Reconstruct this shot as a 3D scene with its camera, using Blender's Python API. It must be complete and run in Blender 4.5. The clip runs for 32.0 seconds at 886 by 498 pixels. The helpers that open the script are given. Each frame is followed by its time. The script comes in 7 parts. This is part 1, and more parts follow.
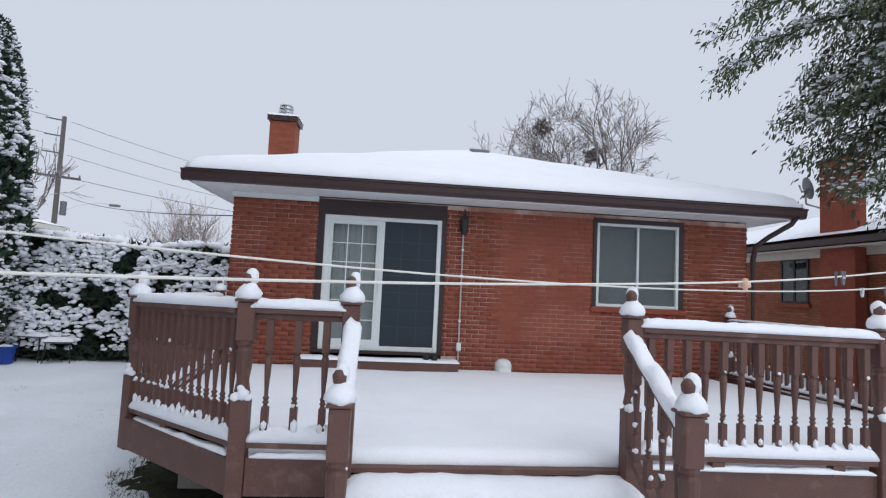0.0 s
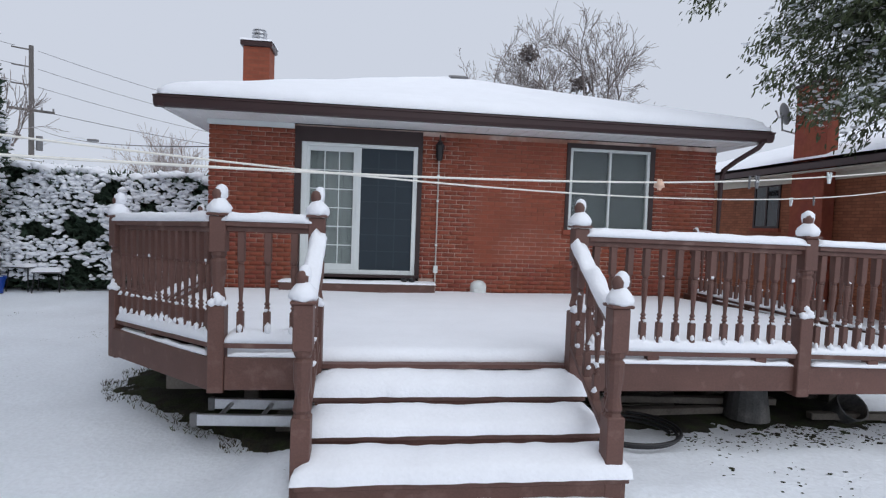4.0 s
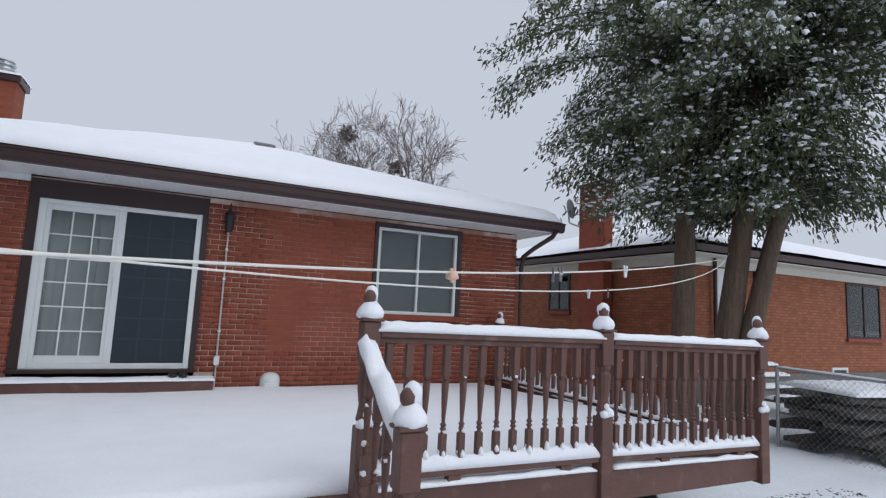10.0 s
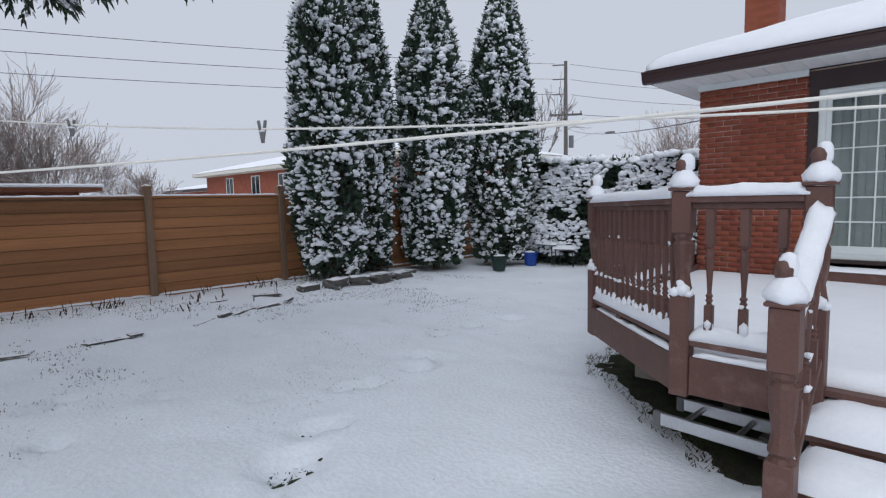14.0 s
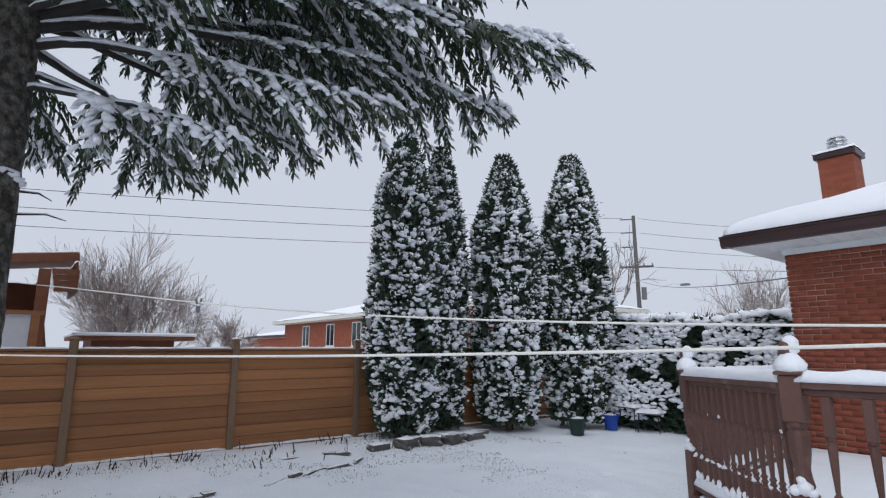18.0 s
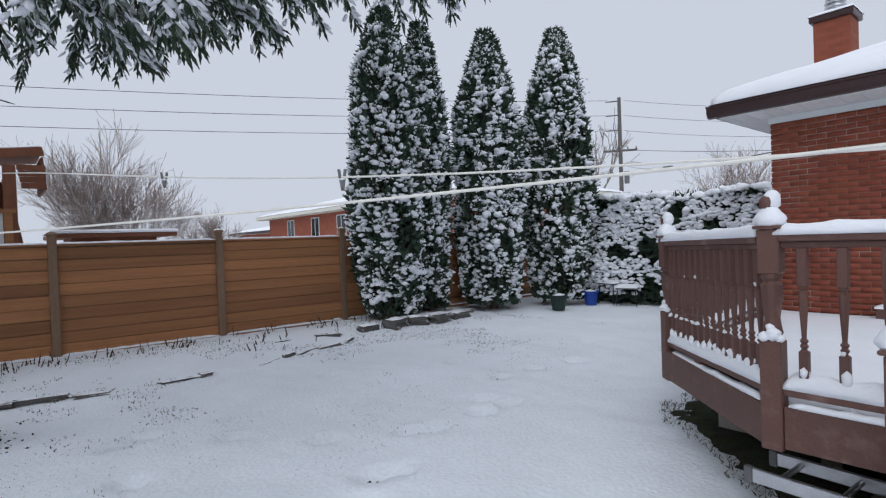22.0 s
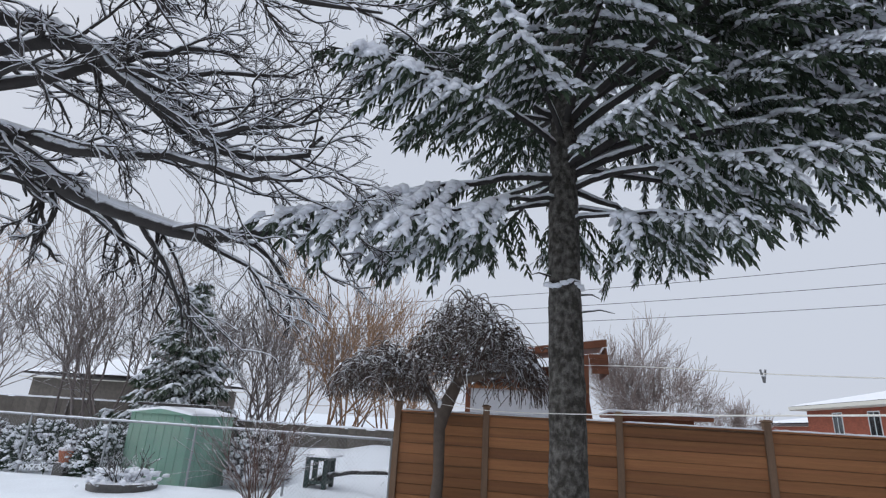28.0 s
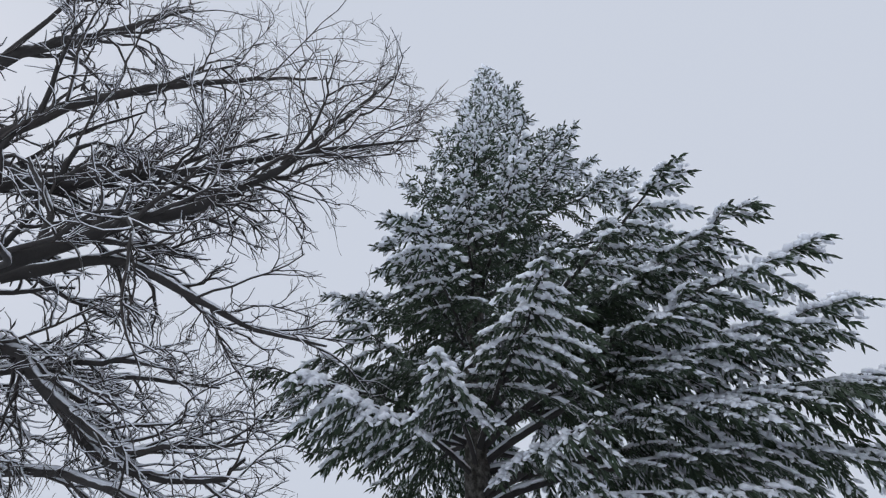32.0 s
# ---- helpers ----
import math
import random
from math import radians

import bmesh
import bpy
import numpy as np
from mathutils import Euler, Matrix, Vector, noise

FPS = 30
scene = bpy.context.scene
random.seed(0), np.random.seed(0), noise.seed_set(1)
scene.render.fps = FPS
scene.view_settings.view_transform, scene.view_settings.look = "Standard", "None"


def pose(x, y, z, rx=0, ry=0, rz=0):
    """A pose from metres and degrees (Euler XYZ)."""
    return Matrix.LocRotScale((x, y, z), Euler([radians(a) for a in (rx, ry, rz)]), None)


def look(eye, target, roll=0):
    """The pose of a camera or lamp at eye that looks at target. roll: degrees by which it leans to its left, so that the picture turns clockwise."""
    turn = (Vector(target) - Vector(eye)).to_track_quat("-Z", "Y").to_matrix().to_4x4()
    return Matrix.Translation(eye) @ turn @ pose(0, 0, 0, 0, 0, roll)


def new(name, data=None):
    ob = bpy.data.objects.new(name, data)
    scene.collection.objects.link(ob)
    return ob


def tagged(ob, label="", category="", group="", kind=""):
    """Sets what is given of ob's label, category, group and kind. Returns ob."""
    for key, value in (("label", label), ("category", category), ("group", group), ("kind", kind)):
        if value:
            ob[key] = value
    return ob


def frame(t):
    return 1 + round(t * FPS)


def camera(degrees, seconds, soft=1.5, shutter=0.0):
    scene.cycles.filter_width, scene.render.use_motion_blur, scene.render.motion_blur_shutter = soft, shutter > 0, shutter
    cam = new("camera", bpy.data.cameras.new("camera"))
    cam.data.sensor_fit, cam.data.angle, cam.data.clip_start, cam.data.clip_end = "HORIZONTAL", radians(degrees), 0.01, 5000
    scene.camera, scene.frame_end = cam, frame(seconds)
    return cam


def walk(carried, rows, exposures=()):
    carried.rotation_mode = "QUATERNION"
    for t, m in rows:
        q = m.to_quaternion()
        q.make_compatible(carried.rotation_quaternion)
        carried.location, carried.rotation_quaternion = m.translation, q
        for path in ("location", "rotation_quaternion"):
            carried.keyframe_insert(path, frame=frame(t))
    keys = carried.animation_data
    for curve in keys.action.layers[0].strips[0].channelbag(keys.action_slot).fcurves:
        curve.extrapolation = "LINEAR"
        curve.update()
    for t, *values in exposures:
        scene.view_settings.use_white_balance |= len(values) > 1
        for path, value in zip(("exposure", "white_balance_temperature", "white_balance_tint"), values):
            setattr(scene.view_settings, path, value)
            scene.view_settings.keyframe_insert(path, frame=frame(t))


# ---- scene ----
cam = camera(79.7, 32.0, 1.25)
PATH = [
    (0, (0.309, -0.35, 1.801), (0.508, 1.635, 1.95), 2.7),
    (0.1, (0.369, -0.617, 1.748), (0.521, 1.37, 1.918), 2.7),
    (0.2, (0.365, -0.642, 1.746), (0.516, 1.346, 1.913), 3.0),
    (0.5, (0.365, -0.643, 1.746), (0.522, 1.345, 1.901), 3.2),
    (1, (0.375, -0.642, 1.743), (0.542, 1.347, 1.863), 3.4),
    (1.5, (0.382, -0.638, 1.736), (0.569, 1.351, 1.813), 3.5),
    (2, (0.39, -0.632, 1.731), (0.596, 1.357, 1.781), 3.5),
    (2.5, (0.393, -0.621, 1.728), (0.616, 1.367, 1.742), 3.5),
    (4.5, (0.545, -0.592, 1.632), (0.794, 1.385, 1.459), 1.0),
    (5, (0.601, -0.44, 1.609), (0.846, 1.526, 1.337), -0.3),
    (5.5, (0.687, -0.233, 1.601), (0.935, 1.726, 1.28), -1.0),
    (6, (0.793, -0.048, 1.58), (1.043, 1.907, 1.24), -1.1),
    (6.5, (0.925, 0.069, 1.625), (1.228, 2.025, 1.339), 0.8),
    (7, (0.969, 0.127, 1.656), (1.481, 2.048, 1.441), 3.1),
    (7.5, (0.956, 0.116, 1.691), (1.581, 2.01, 1.549), 3.8),
    (8, (0.941, 0.103, 1.707), (1.63, 1.978, 1.617), 3.5),
    (8.5, (0.936, 0.082, 1.726), (1.689, 1.934, 1.736), 3.5),
    (9, (0.93, 0.059, 1.754), (1.739, 1.885, 1.865), 3.3),
    (9.5, (0.925, 0.039, 1.77), (1.763, 1.843, 1.976), 3.0),
    (10, (0.921, 0.038, 1.759), (1.792, 1.825, 1.982), 2.8),
    (10.5, (0.885, 0.053, 1.744), (1.641, 1.898, 1.899), 1.5),
    (11, (0.834, 0.067, 1.707), (1.196, 2.033, 1.704), -0.3),
    (11.5, (0.779, 0.066, 1.685), (0.697, 2.063, 1.617), -0.9),
    (12, (0.704, 0.07, 1.655), (0.223, 2.007, 1.531), -0.9),
    (12.5, (0.653, 0.011, 1.64), (-0.188, 1.817, 1.463), -1.1),
    (13, (0.609, -0.026, 1.638), (-0.522, 1.612, 1.436), -1.0),
    (13.5, (0.588, -0.041, 1.645), (-0.714, 1.466, 1.465), -1.2),
    (14, (0.573, -0.041, 1.645), (-0.814, 1.387, 1.459), -1.3),
    (14.5, (0.58, -0.047, 1.673), (-0.937, 1.243, 1.487), -0.8),
    (16.5, (0.486, -0.184, 1.741), (-1.076, 1.065, 1.784), 0.1),
    (17, (0.519, -0.18, 1.767), (-1.036, 1.066, 1.942), 0.3),
    (17.5, (0.541, -0.182, 1.79), (-1.004, 1.055, 2.076), 0.1),
    (18, (0.56, -0.189, 1.804), (-0.973, 1.042, 2.174), -0.1),
    (18.5, (0.574, -0.194, 1.813), (-0.943, 1.029, 2.261), -0.4),
    (19, (0.568, -0.171, 1.807), (-0.945, 1.053, 2.267), -0.5),
    (19.5, (0.543, -0.146, 1.785), (-0.982, 1.093, 2.16), -0.5),
    (20, (0.527, -0.122, 1.754), (-1.009, 1.13, 2.024), -0.4),
    (20.5, (0.509, -0.116, 1.725), (-1.034, 1.147, 1.887), -0.8),
    (21, (0.499, -0.103, 1.704), (-1.045, 1.165, 1.792), -1.1),
    (21.5, (0.491, -0.094, 1.687), (-1.051, 1.18, 1.7), -1.6),
    (22, (0.492, -0.1, 1.671), (-1.034, 1.192, 1.635), -2.1),
    (22.5, (0.494, -0.104, 1.669), (-0.986, 1.239, 1.602), -2.1),
    (23, (0.519, -0.095, 1.677), (-0.894, 1.317, 1.585), -2.4),
    (23.5, (0.503, -0.087, 1.666), (-0.914, 1.32, 1.543), -2.7),
    (24, (0.502, -0.143, 1.666), (-1.162, 0.959, 1.547), -3.1),
    (24.5, (0.458, -0.234, 1.686), (-1.44, 0.385, 1.571), -2.2),
    (25, (0.456, -0.416, 1.69), (-1.534, -0.268, 1.564), -0.2),
    (25.5, (0.51, -0.604, 1.715), (-1.485, -0.672, 1.593), 0.9),
    (27.5, (0.98, -0.702, 1.65), (-0.936, -1.083, 2.078), 3.1),
    (28, (1.057, -0.727, 1.67), (-0.809, -1.107, 2.282), 3.5),
    (28.5, (1.111, -0.745, 1.699), (-0.707, -1.098, 2.454), 3.5),
    (29, (1.138, -0.763, 1.731), (-0.625, -1.065, 2.627), 3.7),
    (29.5, (1.165, -0.777, 1.744), (-0.538, -1.032, 2.761), 3.3),
    (30, (1.242, -0.836, 1.722), (-0.388, -1.035, 2.864), 3.0),
    (30.5, (1.352, -0.922, 1.699), (-0.193, -1.061, 2.961), 2.7),
    (31, (1.462, -1.0, 1.694), (-0.005, -1.069, 3.051), 1.6),
    (31.5, (1.566, -1.072, 1.699), (0.188, -1.087, 3.149), 0.2),
    (32, (1.669, -1.145, 1.704), (0.371, -1.117, 3.225), 0.2),
]
walk(cam, [(t, look(eye, target, roll)) for t, eye, target, roll in PATH],
     [(0, 0.0), (2.5, 0.0), (6, -0.14), (9, -0.18), (10.5, -0.16), (13, -0.13), (17, -0.1), (19, -0.04), (25, -0.12), (28, -0.06), (32, -0.06)])

# ---- sky and light: an even overcast sky with falling-snow haze ----
world = bpy.data.worlds.new("overcast")
scene.world = world
world.use_nodes = True
wn, wl = world.node_tree.nodes, world.node_tree.links
wn.clear()
sky = wn.new("ShaderNodeTexSky")
sky.sky_type = "NISHITA"
sky.sun_disc = False
sky.sun_elevation, sky.sun_rotation = radians(38), radians(200)
sky.dust_density = 6.0
grey = wn.new("ShaderNodeBackground")
grey.inputs[0].default_value = (0.785, 0.845, 0.975, 1)
grey.inputs[1].default_value = 0.82
clear = wn.new("ShaderNodeBackground")
clear.inputs[1].default_value = 0.05
wl.new(sky.outputs[0], clear.inputs[0])
wmix = wn.new("ShaderNodeMixShader")
wmix.inputs[0].default_value = 0.96
wo = wn.new("ShaderNodeOutputWorld")
wl.new(clear.outputs[0], wmix.inputs[1])
wl.new(grey.outputs[0], wmix.inputs[2])
wl.new(wmix.outputs[0], wo.inputs[0])
sun_data = bpy.data.lights.new("sun", "SUN")
sun_data.energy, sun_data.angle, sun_data.color = 1.45, radians(75), (0.95, 0.975, 1.0)
sun = new("sun", sun_data)
sun.matrix_world = look((6, -12, 20), (0, 3, 0))


# ---- materials ----
def mat(name, colour, rough=0.7, metal=0.0, var=0.12, scale=6.0, fine=60.0, bump=0.15, dist=0.01, second=None, mix_scale=3.0, mix_edge=(0.45, 0.6), island=0.0, stretch=(1, 1, 1), spec=0.4):
    """A surface with large blotches, fine grain and relief; second is a colour that comes through in patches."""
    m = bpy.data.materials.new(name)
    m.use_nodes = True
    n, l = m.node_tree.nodes, m.node_tree.links
    b = n["Principled BSDF"]
    b.inputs["Roughness"].default_value = rough
    b.inputs["Metallic"].default_value = metal
    b.inputs["Specular IOR Level"].default_value = spec
    tc = n.new("ShaderNodeTexCoord")
    mp = n.new("ShaderNodeMapping")
    mp.inputs["Scale"].default_value = stretch
    l.new(tc.outputs["Object"], mp.inputs[0])
    big = n.new("ShaderNodeTexNoise")
    big.inputs["Scale"].default_value = scale
    big.inputs["Detail"].default_value = 5
    small = n.new("ShaderNodeTexNoise")
    small.inputs["Scale"].default_value = fine
    small.inputs["Detail"].default_value = 4
    l.new(mp.outputs[0], big.inputs["Vector"])
    l.new(mp.outputs[0], small.inputs["Vector"])
    add = n.new("ShaderNodeMath")
    add.operation = "ADD"
    l.new(big.outputs[0], add.inputs[0])
    l.new(small.outputs[0], add.inputs[1])
    ramp = n.new("ShaderNodeMapRange")
    ramp.inputs[1].default_value, ramp.inputs[2].default_value = 0.65, 1.35
    ramp.inputs[3].default_value, ramp.inputs[4].default_value = 1 - var, 1 + var
    l.new(add.outputs[0], ramp.inputs[0])
    factor = ramp.outputs[0]
    if island:
        info = n.new("ShaderNodeObjectInfo")
        geo = n.new("ShaderNodeNewGeometry")
        s = n.new("ShaderNodeMath")
        s.operation = "ADD"
        l.new(info.outputs["Random"], s.inputs[0])
        l.new(geo.outputs["Random Per Island"], s.inputs[1])
        fr = n.new("ShaderNodeMath")
        fr.operation = "FRACT"
        l.new(s.outputs[0], fr.inputs[0])
        r2 = n.new("ShaderNodeMapRange")
        r2.inputs[3].default_value, r2.inputs[4].default_value = 1 - island, 1 + island
        l.new(fr.outputs[0], r2.inputs[0])
        mu = n.new("ShaderNodeMath")
        mu.operation = "MULTIPLY"
        l.new(factor, mu.inputs[0])
        l.new(r2.outputs[0], mu.inputs[1])
        factor = mu.outputs[0]
    col = n.new("ShaderNodeMix")
    col.data_type = "RGBA"
    col.blend_type = "MULTIPLY"
    col.inputs[0].default_value = 1
    col.inputs[6].default_value = (*colour, 1)
    if second:
        pn = n.new("ShaderNodeTexNoise")
        pn.inputs["Scale"].default_value = mix_scale
        pn.inputs["Detail"].default_value = 6
        l.new(mp.outputs[0], pn.inputs["Vector"])
        pr = n.new("ShaderNodeMapRange")
        pr.inputs[1].default_value, pr.inputs[2].default_value = mix_edge
        l.new(pn.outputs[0], pr.inputs[0])
        pm = n.new("ShaderNodeMix")
        pm.data_type = "RGBA"
        pm.inputs[6].default_value = (*colour, 1)
        pm.inputs[7].default_value = (*second, 1)
        l.new(pr.outputs[0], pm.inputs[0])
        l.new(pm.outputs[2], col.inputs[6])
    cc = n.new("ShaderNodeCombineColor")
    for i in range(3):
        l.new(factor, cc.inputs[i])
    l.new(cc.outputs[0], col.inputs[7])
    l.new(col.outputs[2], b.inputs["Base Color"])
    if bump:
        bp = n.new("ShaderNodeBump")
        bp.inputs["Strength"].default_value = bump
        bp.inputs["Distance"].default_value = dist
        l.new(add.outputs[0], bp.inputs["Height"])
        l.new(bp.outputs[0], b.inputs["Normal"])
    return m


def snowy(name, colour, edge=(0.25, 0.6), var=0.25, scale=9.0, island=0.2, rough=0.85, cover=1.0):
    """Bark or leaf with snow lying on the faces that look up."""
    m = mat(name, colour, rough=rough, var=var, scale=scale, island=island, bump=0.3)
    n, l = m.node_tree.nodes, m.node_tree.links
    b = n["Principled BSDF"]
    base = b.inputs["Base Color"].links[0].from_socket
    geo = n.new("ShaderNodeNewGeometry")
    sep = n.new("ShaderNodeSeparateXYZ")
    l.new(geo.outputs["Normal"], sep.inputs[0])
    nz = n.new("ShaderNodeTexNoise")
    nz.inputs["Scale"].default_value = 5
    nz.inputs["Detail"].default_value = 4
    tc = n.new("ShaderNodeTexCoord")
    l.new(tc.outputs["Object"], nz.inputs["Vector"])
    sc = n.new("ShaderNodeMapRange")
    sc.inputs[3].default_value, sc.inputs[4].default_value = -0.45, 0.45
    sc.inputs[1].default_value, sc.inputs[2].default_value = 0.25, 0.75
    l.new(nz.outputs[0], sc.inputs[0])
    ad = n.new("ShaderNodeMath")
    ad.operation = "ADD"
    l.new(sep.outputs[2], ad.inputs[0])
    l.new(sc.outputs[0], ad.inputs[1])
    mr = n.new("ShaderNodeMapRange")
    mr.inputs[1].default_value, mr.inputs[2].default_value = edge
    mr.inputs[4].default_value = cover
    l.new(ad.outputs[0], mr.inputs[0])
    mx = n.new("ShaderNodeMix")
    mx.data_type = "RGBA"
    mx.inputs[7].default_value = (0.86, 0.88, 0.92, 1)
    l.new(mr.outputs[0], mx.inputs[0])
    l.new(base, mx.inputs[6])
    l.new(mx.outputs[2], b.inputs["Base Color"])
    return m


def glass(name, tint, rough=0.02, alpha=0.25):
    m = bpy.data.materials.new(name)
    m.use_nodes = True
    n, l = m.node_tree.nodes, m.node_tree.links
    b = n["Principled BSDF"]
    b.inputs["Base Color"].default_value = (*tint, 1)
    b.inputs["Roughness"].default_value = rough
    b.inputs["IOR"].default_value = 1.5
    b.inputs["Specular IOR Level"].default_value = 0.8
    b.inputs["Alpha"].default_value = alpha
    return m


SNOW = mat("snow", (0.86, 0.88, 0.93), rough=0.75, var=0.035, scale=3.0, fine=45.0, bump=0.35, dist=0.012, spec=0.3)
GROUND = mat("snow_ground", (0.79, 0.83, 0.885), rough=0.8, var=0.08, scale=0.9, fine=30.0, bump=0.6, dist=0.018, spec=0.25)
BROWN = mat("brown_deck_paint", (0.125, 0.062, 0.05), rough=0.55, var=0.18, scale=5, fine=90, bump=0.12, dist=0.004, second=(0.2, 0.12, 0.1), mix_scale=7, mix_edge=(0.58, 0.75), island=0.08)
TRIM = mat("dark_brown_trim", (0.035, 0.02, 0.02), rough=0.5, var=0.15, scale=4, bump=0.06)
GUTTER = mat("brown_gutter_metal", (0.05, 0.026, 0.026), rough=0.35, var=0.1, scale=3, bump=0.03)
BRICK = mat("red_brick", (0.26, 0.07, 0.039), rough=0.9, var=0.2, scale=9, fine=120, bump=0.5, dist=0.006, second=(0.24, 0.06, 0.04), mix_scale=2.2, mix_edge=(0.4, 0.65), island=0.12)
BRICK_OLD = mat("orange_brick", (0.36, 0.115, 0.055), rough=0.9, var=0.2, scale=9, fine=120, bump=0.5, dist=0.006, island=0.2)
MORTAR = mat("mortar", (0.36, 0.19, 0.14), rough=0.95, var=0.2, scale=14, fine=150, bump=0.5, dist=0.004, second=(0.6, 0.46, 0.4), mix_scale=1.6, mix_edge=(0.48, 0.6))
WHITE = mat("white_vinyl", (0.68, 0.72, 0.72), rough=0.45, var=0.05, bump=0.03)
SOFFIT = mat("white_soffit", (0.8, 0.81, 0.82), rough=0.5, var=0.06, bump=0.04)
CEDAR_WOOD = mat("stained_fence_board", (0.335, 0.15, 0.062), rough=0.75, var=0.24, scale=3, fine=40, bump=0.3, dist=0.005, second=(0.3, 0.125, 0.055), mix_scale=2.0, mix_edge=(0.45, 0.7), island=0.28, stretch=(1, 0.15, 6), )
POST_WOOD = mat("weathered_fence_post", (0.22, 0.14, 0.09), rough=0.85, var=0.25, scale=4, fine=50, bump=0.35, dist=0.005, stretch=(4, 4, 0.3))
BARK = mat("grey_brown_bark", (0.05, 0.044, 0.036), rough=0.95, var=0.45, scale=16, fine=55, bump=1.0, dist=0.04, second=(0.2, 0.188, 0.17), mix_scale=13, mix_edge=(0.4, 0.7), stretch=(1, 1, 0.85))
CEDAR_BARK = mat("cedar_bark", (0.15, 0.105, 0.078), rough=0.95, var=0.35, scale=8, fine=40, bump=0.9, dist=0.03, stretch=(3, 3, 0.3))
TWIG = snowy("bare_twig", (0.045, 0.038, 0.035), edge=(0.2, 0.6))
# trees beyond the yard get paler twig colours than the near ones
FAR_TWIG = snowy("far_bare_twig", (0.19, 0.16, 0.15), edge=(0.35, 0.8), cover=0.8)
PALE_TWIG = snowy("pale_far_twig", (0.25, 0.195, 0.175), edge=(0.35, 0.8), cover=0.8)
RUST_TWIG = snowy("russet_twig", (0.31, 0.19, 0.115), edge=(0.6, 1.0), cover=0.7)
LIMB = snowy("snowy_limb", (0.035, 0.031, 0.029), edge=(0.2, 0.5))
MUL_BARK = snowy("mulberry_bark", (0.13, 0.1, 0.08), edge=(0.35, 0.7))
NEEDLE = snowy("spruce_needle", (0.058, 0.084, 0.05), edge=(0.25, 0.9), var=0.6, scale=75, island=0.4, rough=0.7, cover=0.6)
SCALE_LEAF = snowy("cedar_leaf", (0.08, 0.1, 0.05), edge=(0.6, 1.05), var=0.6, scale=70, island=0.45, rough=0.75, cover=0.6)
DARK_LEAF = mat("arborvitae_leaf", (0.04, 0.066, 0.043), rough=0.75, var=0.3, scale=3, bump=0, island=0.4)
GRASS = mat("winter_grass", (0.05, 0.06, 0.025), rough=0.9, var=0.4, scale=6, bump=0.3, second=(0.05, 0.04, 0.025), mix_scale=3)
SOIL = mat("dark_soil", (0.03, 0.028, 0.02), rough=0.95, var=0.4, scale=8, bump=0.6, dist=0.03, second=(0.035, 0.045, 0.018), mix_scale=5)
STONE = snowy("garden_stone", (0.1, 0.095, 0.09), edge=(0.5, 0.95), var=0.3)
ALU = mat("aluminium", (0.6, 0.61, 0.63), rough=0.35, metal=0.9, var=0.1, bump=0.05)
GALV = mat("galvanised_wire", (0.35, 0.36, 0.37), rough=0.5, metal=0.7, var=0.1, bump=0)
BLACK = mat("black_plastic", (0.02, 0.02, 0.022), rough=0.45, var=0.15, bump=0.05)
GREY_PLASTIC = mat("grey_plastic", (0.14, 0.14, 0.145), rough=0.5, var=0.2, bump=0.05)
BLUE = mat("blue_plastic", (0.012, 0.06, 0.33), rough=0.4, var=0.12, bump=0.03)
DARK_GREEN = mat("dark_green_plastic", (0.013, 0.032, 0.027), rough=0.5, var=0.15, bump=0.03)
SHED_GREEN = mat("mint_green_metal", (0.2, 0.36, 0.28), rough=0.55, var=0.15, scale=2.5, bump=0.06, second=(0.26, 0.4, 0.31), mix_scale=1.2)
ROPE = mat("white_line", (0.75, 0.73, 0.68), rough=0.7, var=0.08, bump=0.1)
WIRE = mat("utility_wire", (0.05, 0.05, 0.055), rough=0.6, var=0.1, bump=0)
POLE_WOOD = mat("utility_pole_wood", (0.12, 0.11, 0.105), rough=0.9, var=0.25, bump=0.3, stretch=(3, 3, 0.2))
CURTAIN = mat("pale_vertical_blind", (0.6, 0.68, 0.67), rough=0.9, var=0.12, scale=3, bump=0.05)
# near-black floor and partitions: the indoor dimness is put into their colour
ROOM = mat("room_painted_dim", (0.05, 0.055, 0.06), rough=0.95, var=0.2, bump=0)
SCREEN = mat("insect_screen", (0.018, 0.03, 0.042), rough=0.6, var=0.12, bump=0.1, fine=400)
# white muntins as dimmed by the screen, the dimming put into their colour
MUNTIN = mat("muntin_painted_dim", (0.032, 0.048, 0.062), rough=0.6, var=0.08, bump=0)
PANE = glass("window_pane", (0.12, 0.15, 0.15), 0.03, 0.32)
DARKPANE = glass("dark_pane", (0.02, 0.026, 0.03), 0.03, 0.75)
PEACH = mat("clothes_peg_peach", (0.75, 0.5, 0.38), rough=0.5, var=0.1, bump=0)
TERRA = mat("terracotta", (0.42, 0.14, 0.07), rough=0.8, var=0.15, bump=0.1)
CONCRETE = mat("concrete", (0.16, 0.155, 0.15), rough=0.9, var=0.2, bump=0.3)
BOARD_OLD = mat("old_grey_boards", (0.13, 0.115, 0.1), rough=0.9, var=0.3, bump=0.3, island=0.2)
RED_BROWN = mat("red_brown_wood", (0.17, 0.065, 0.035), rough=0.8, var=0.25, bump=0.2, island=0.15)
PALE_WALL = mat("pale_stucco", (0.6, 0.61, 0.65), rough=0.85, var=0.08, bump=0.2)
FASCIA = mat("cream_fascia", (0.62, 0.6, 0.53), rough=0.6, var=0.08, bump=0.05)
TARP = mat("green_tarp", (0.07, 0.1, 0.07), rough=0.6, var=0.3, bump=0.4, dist=0.03)


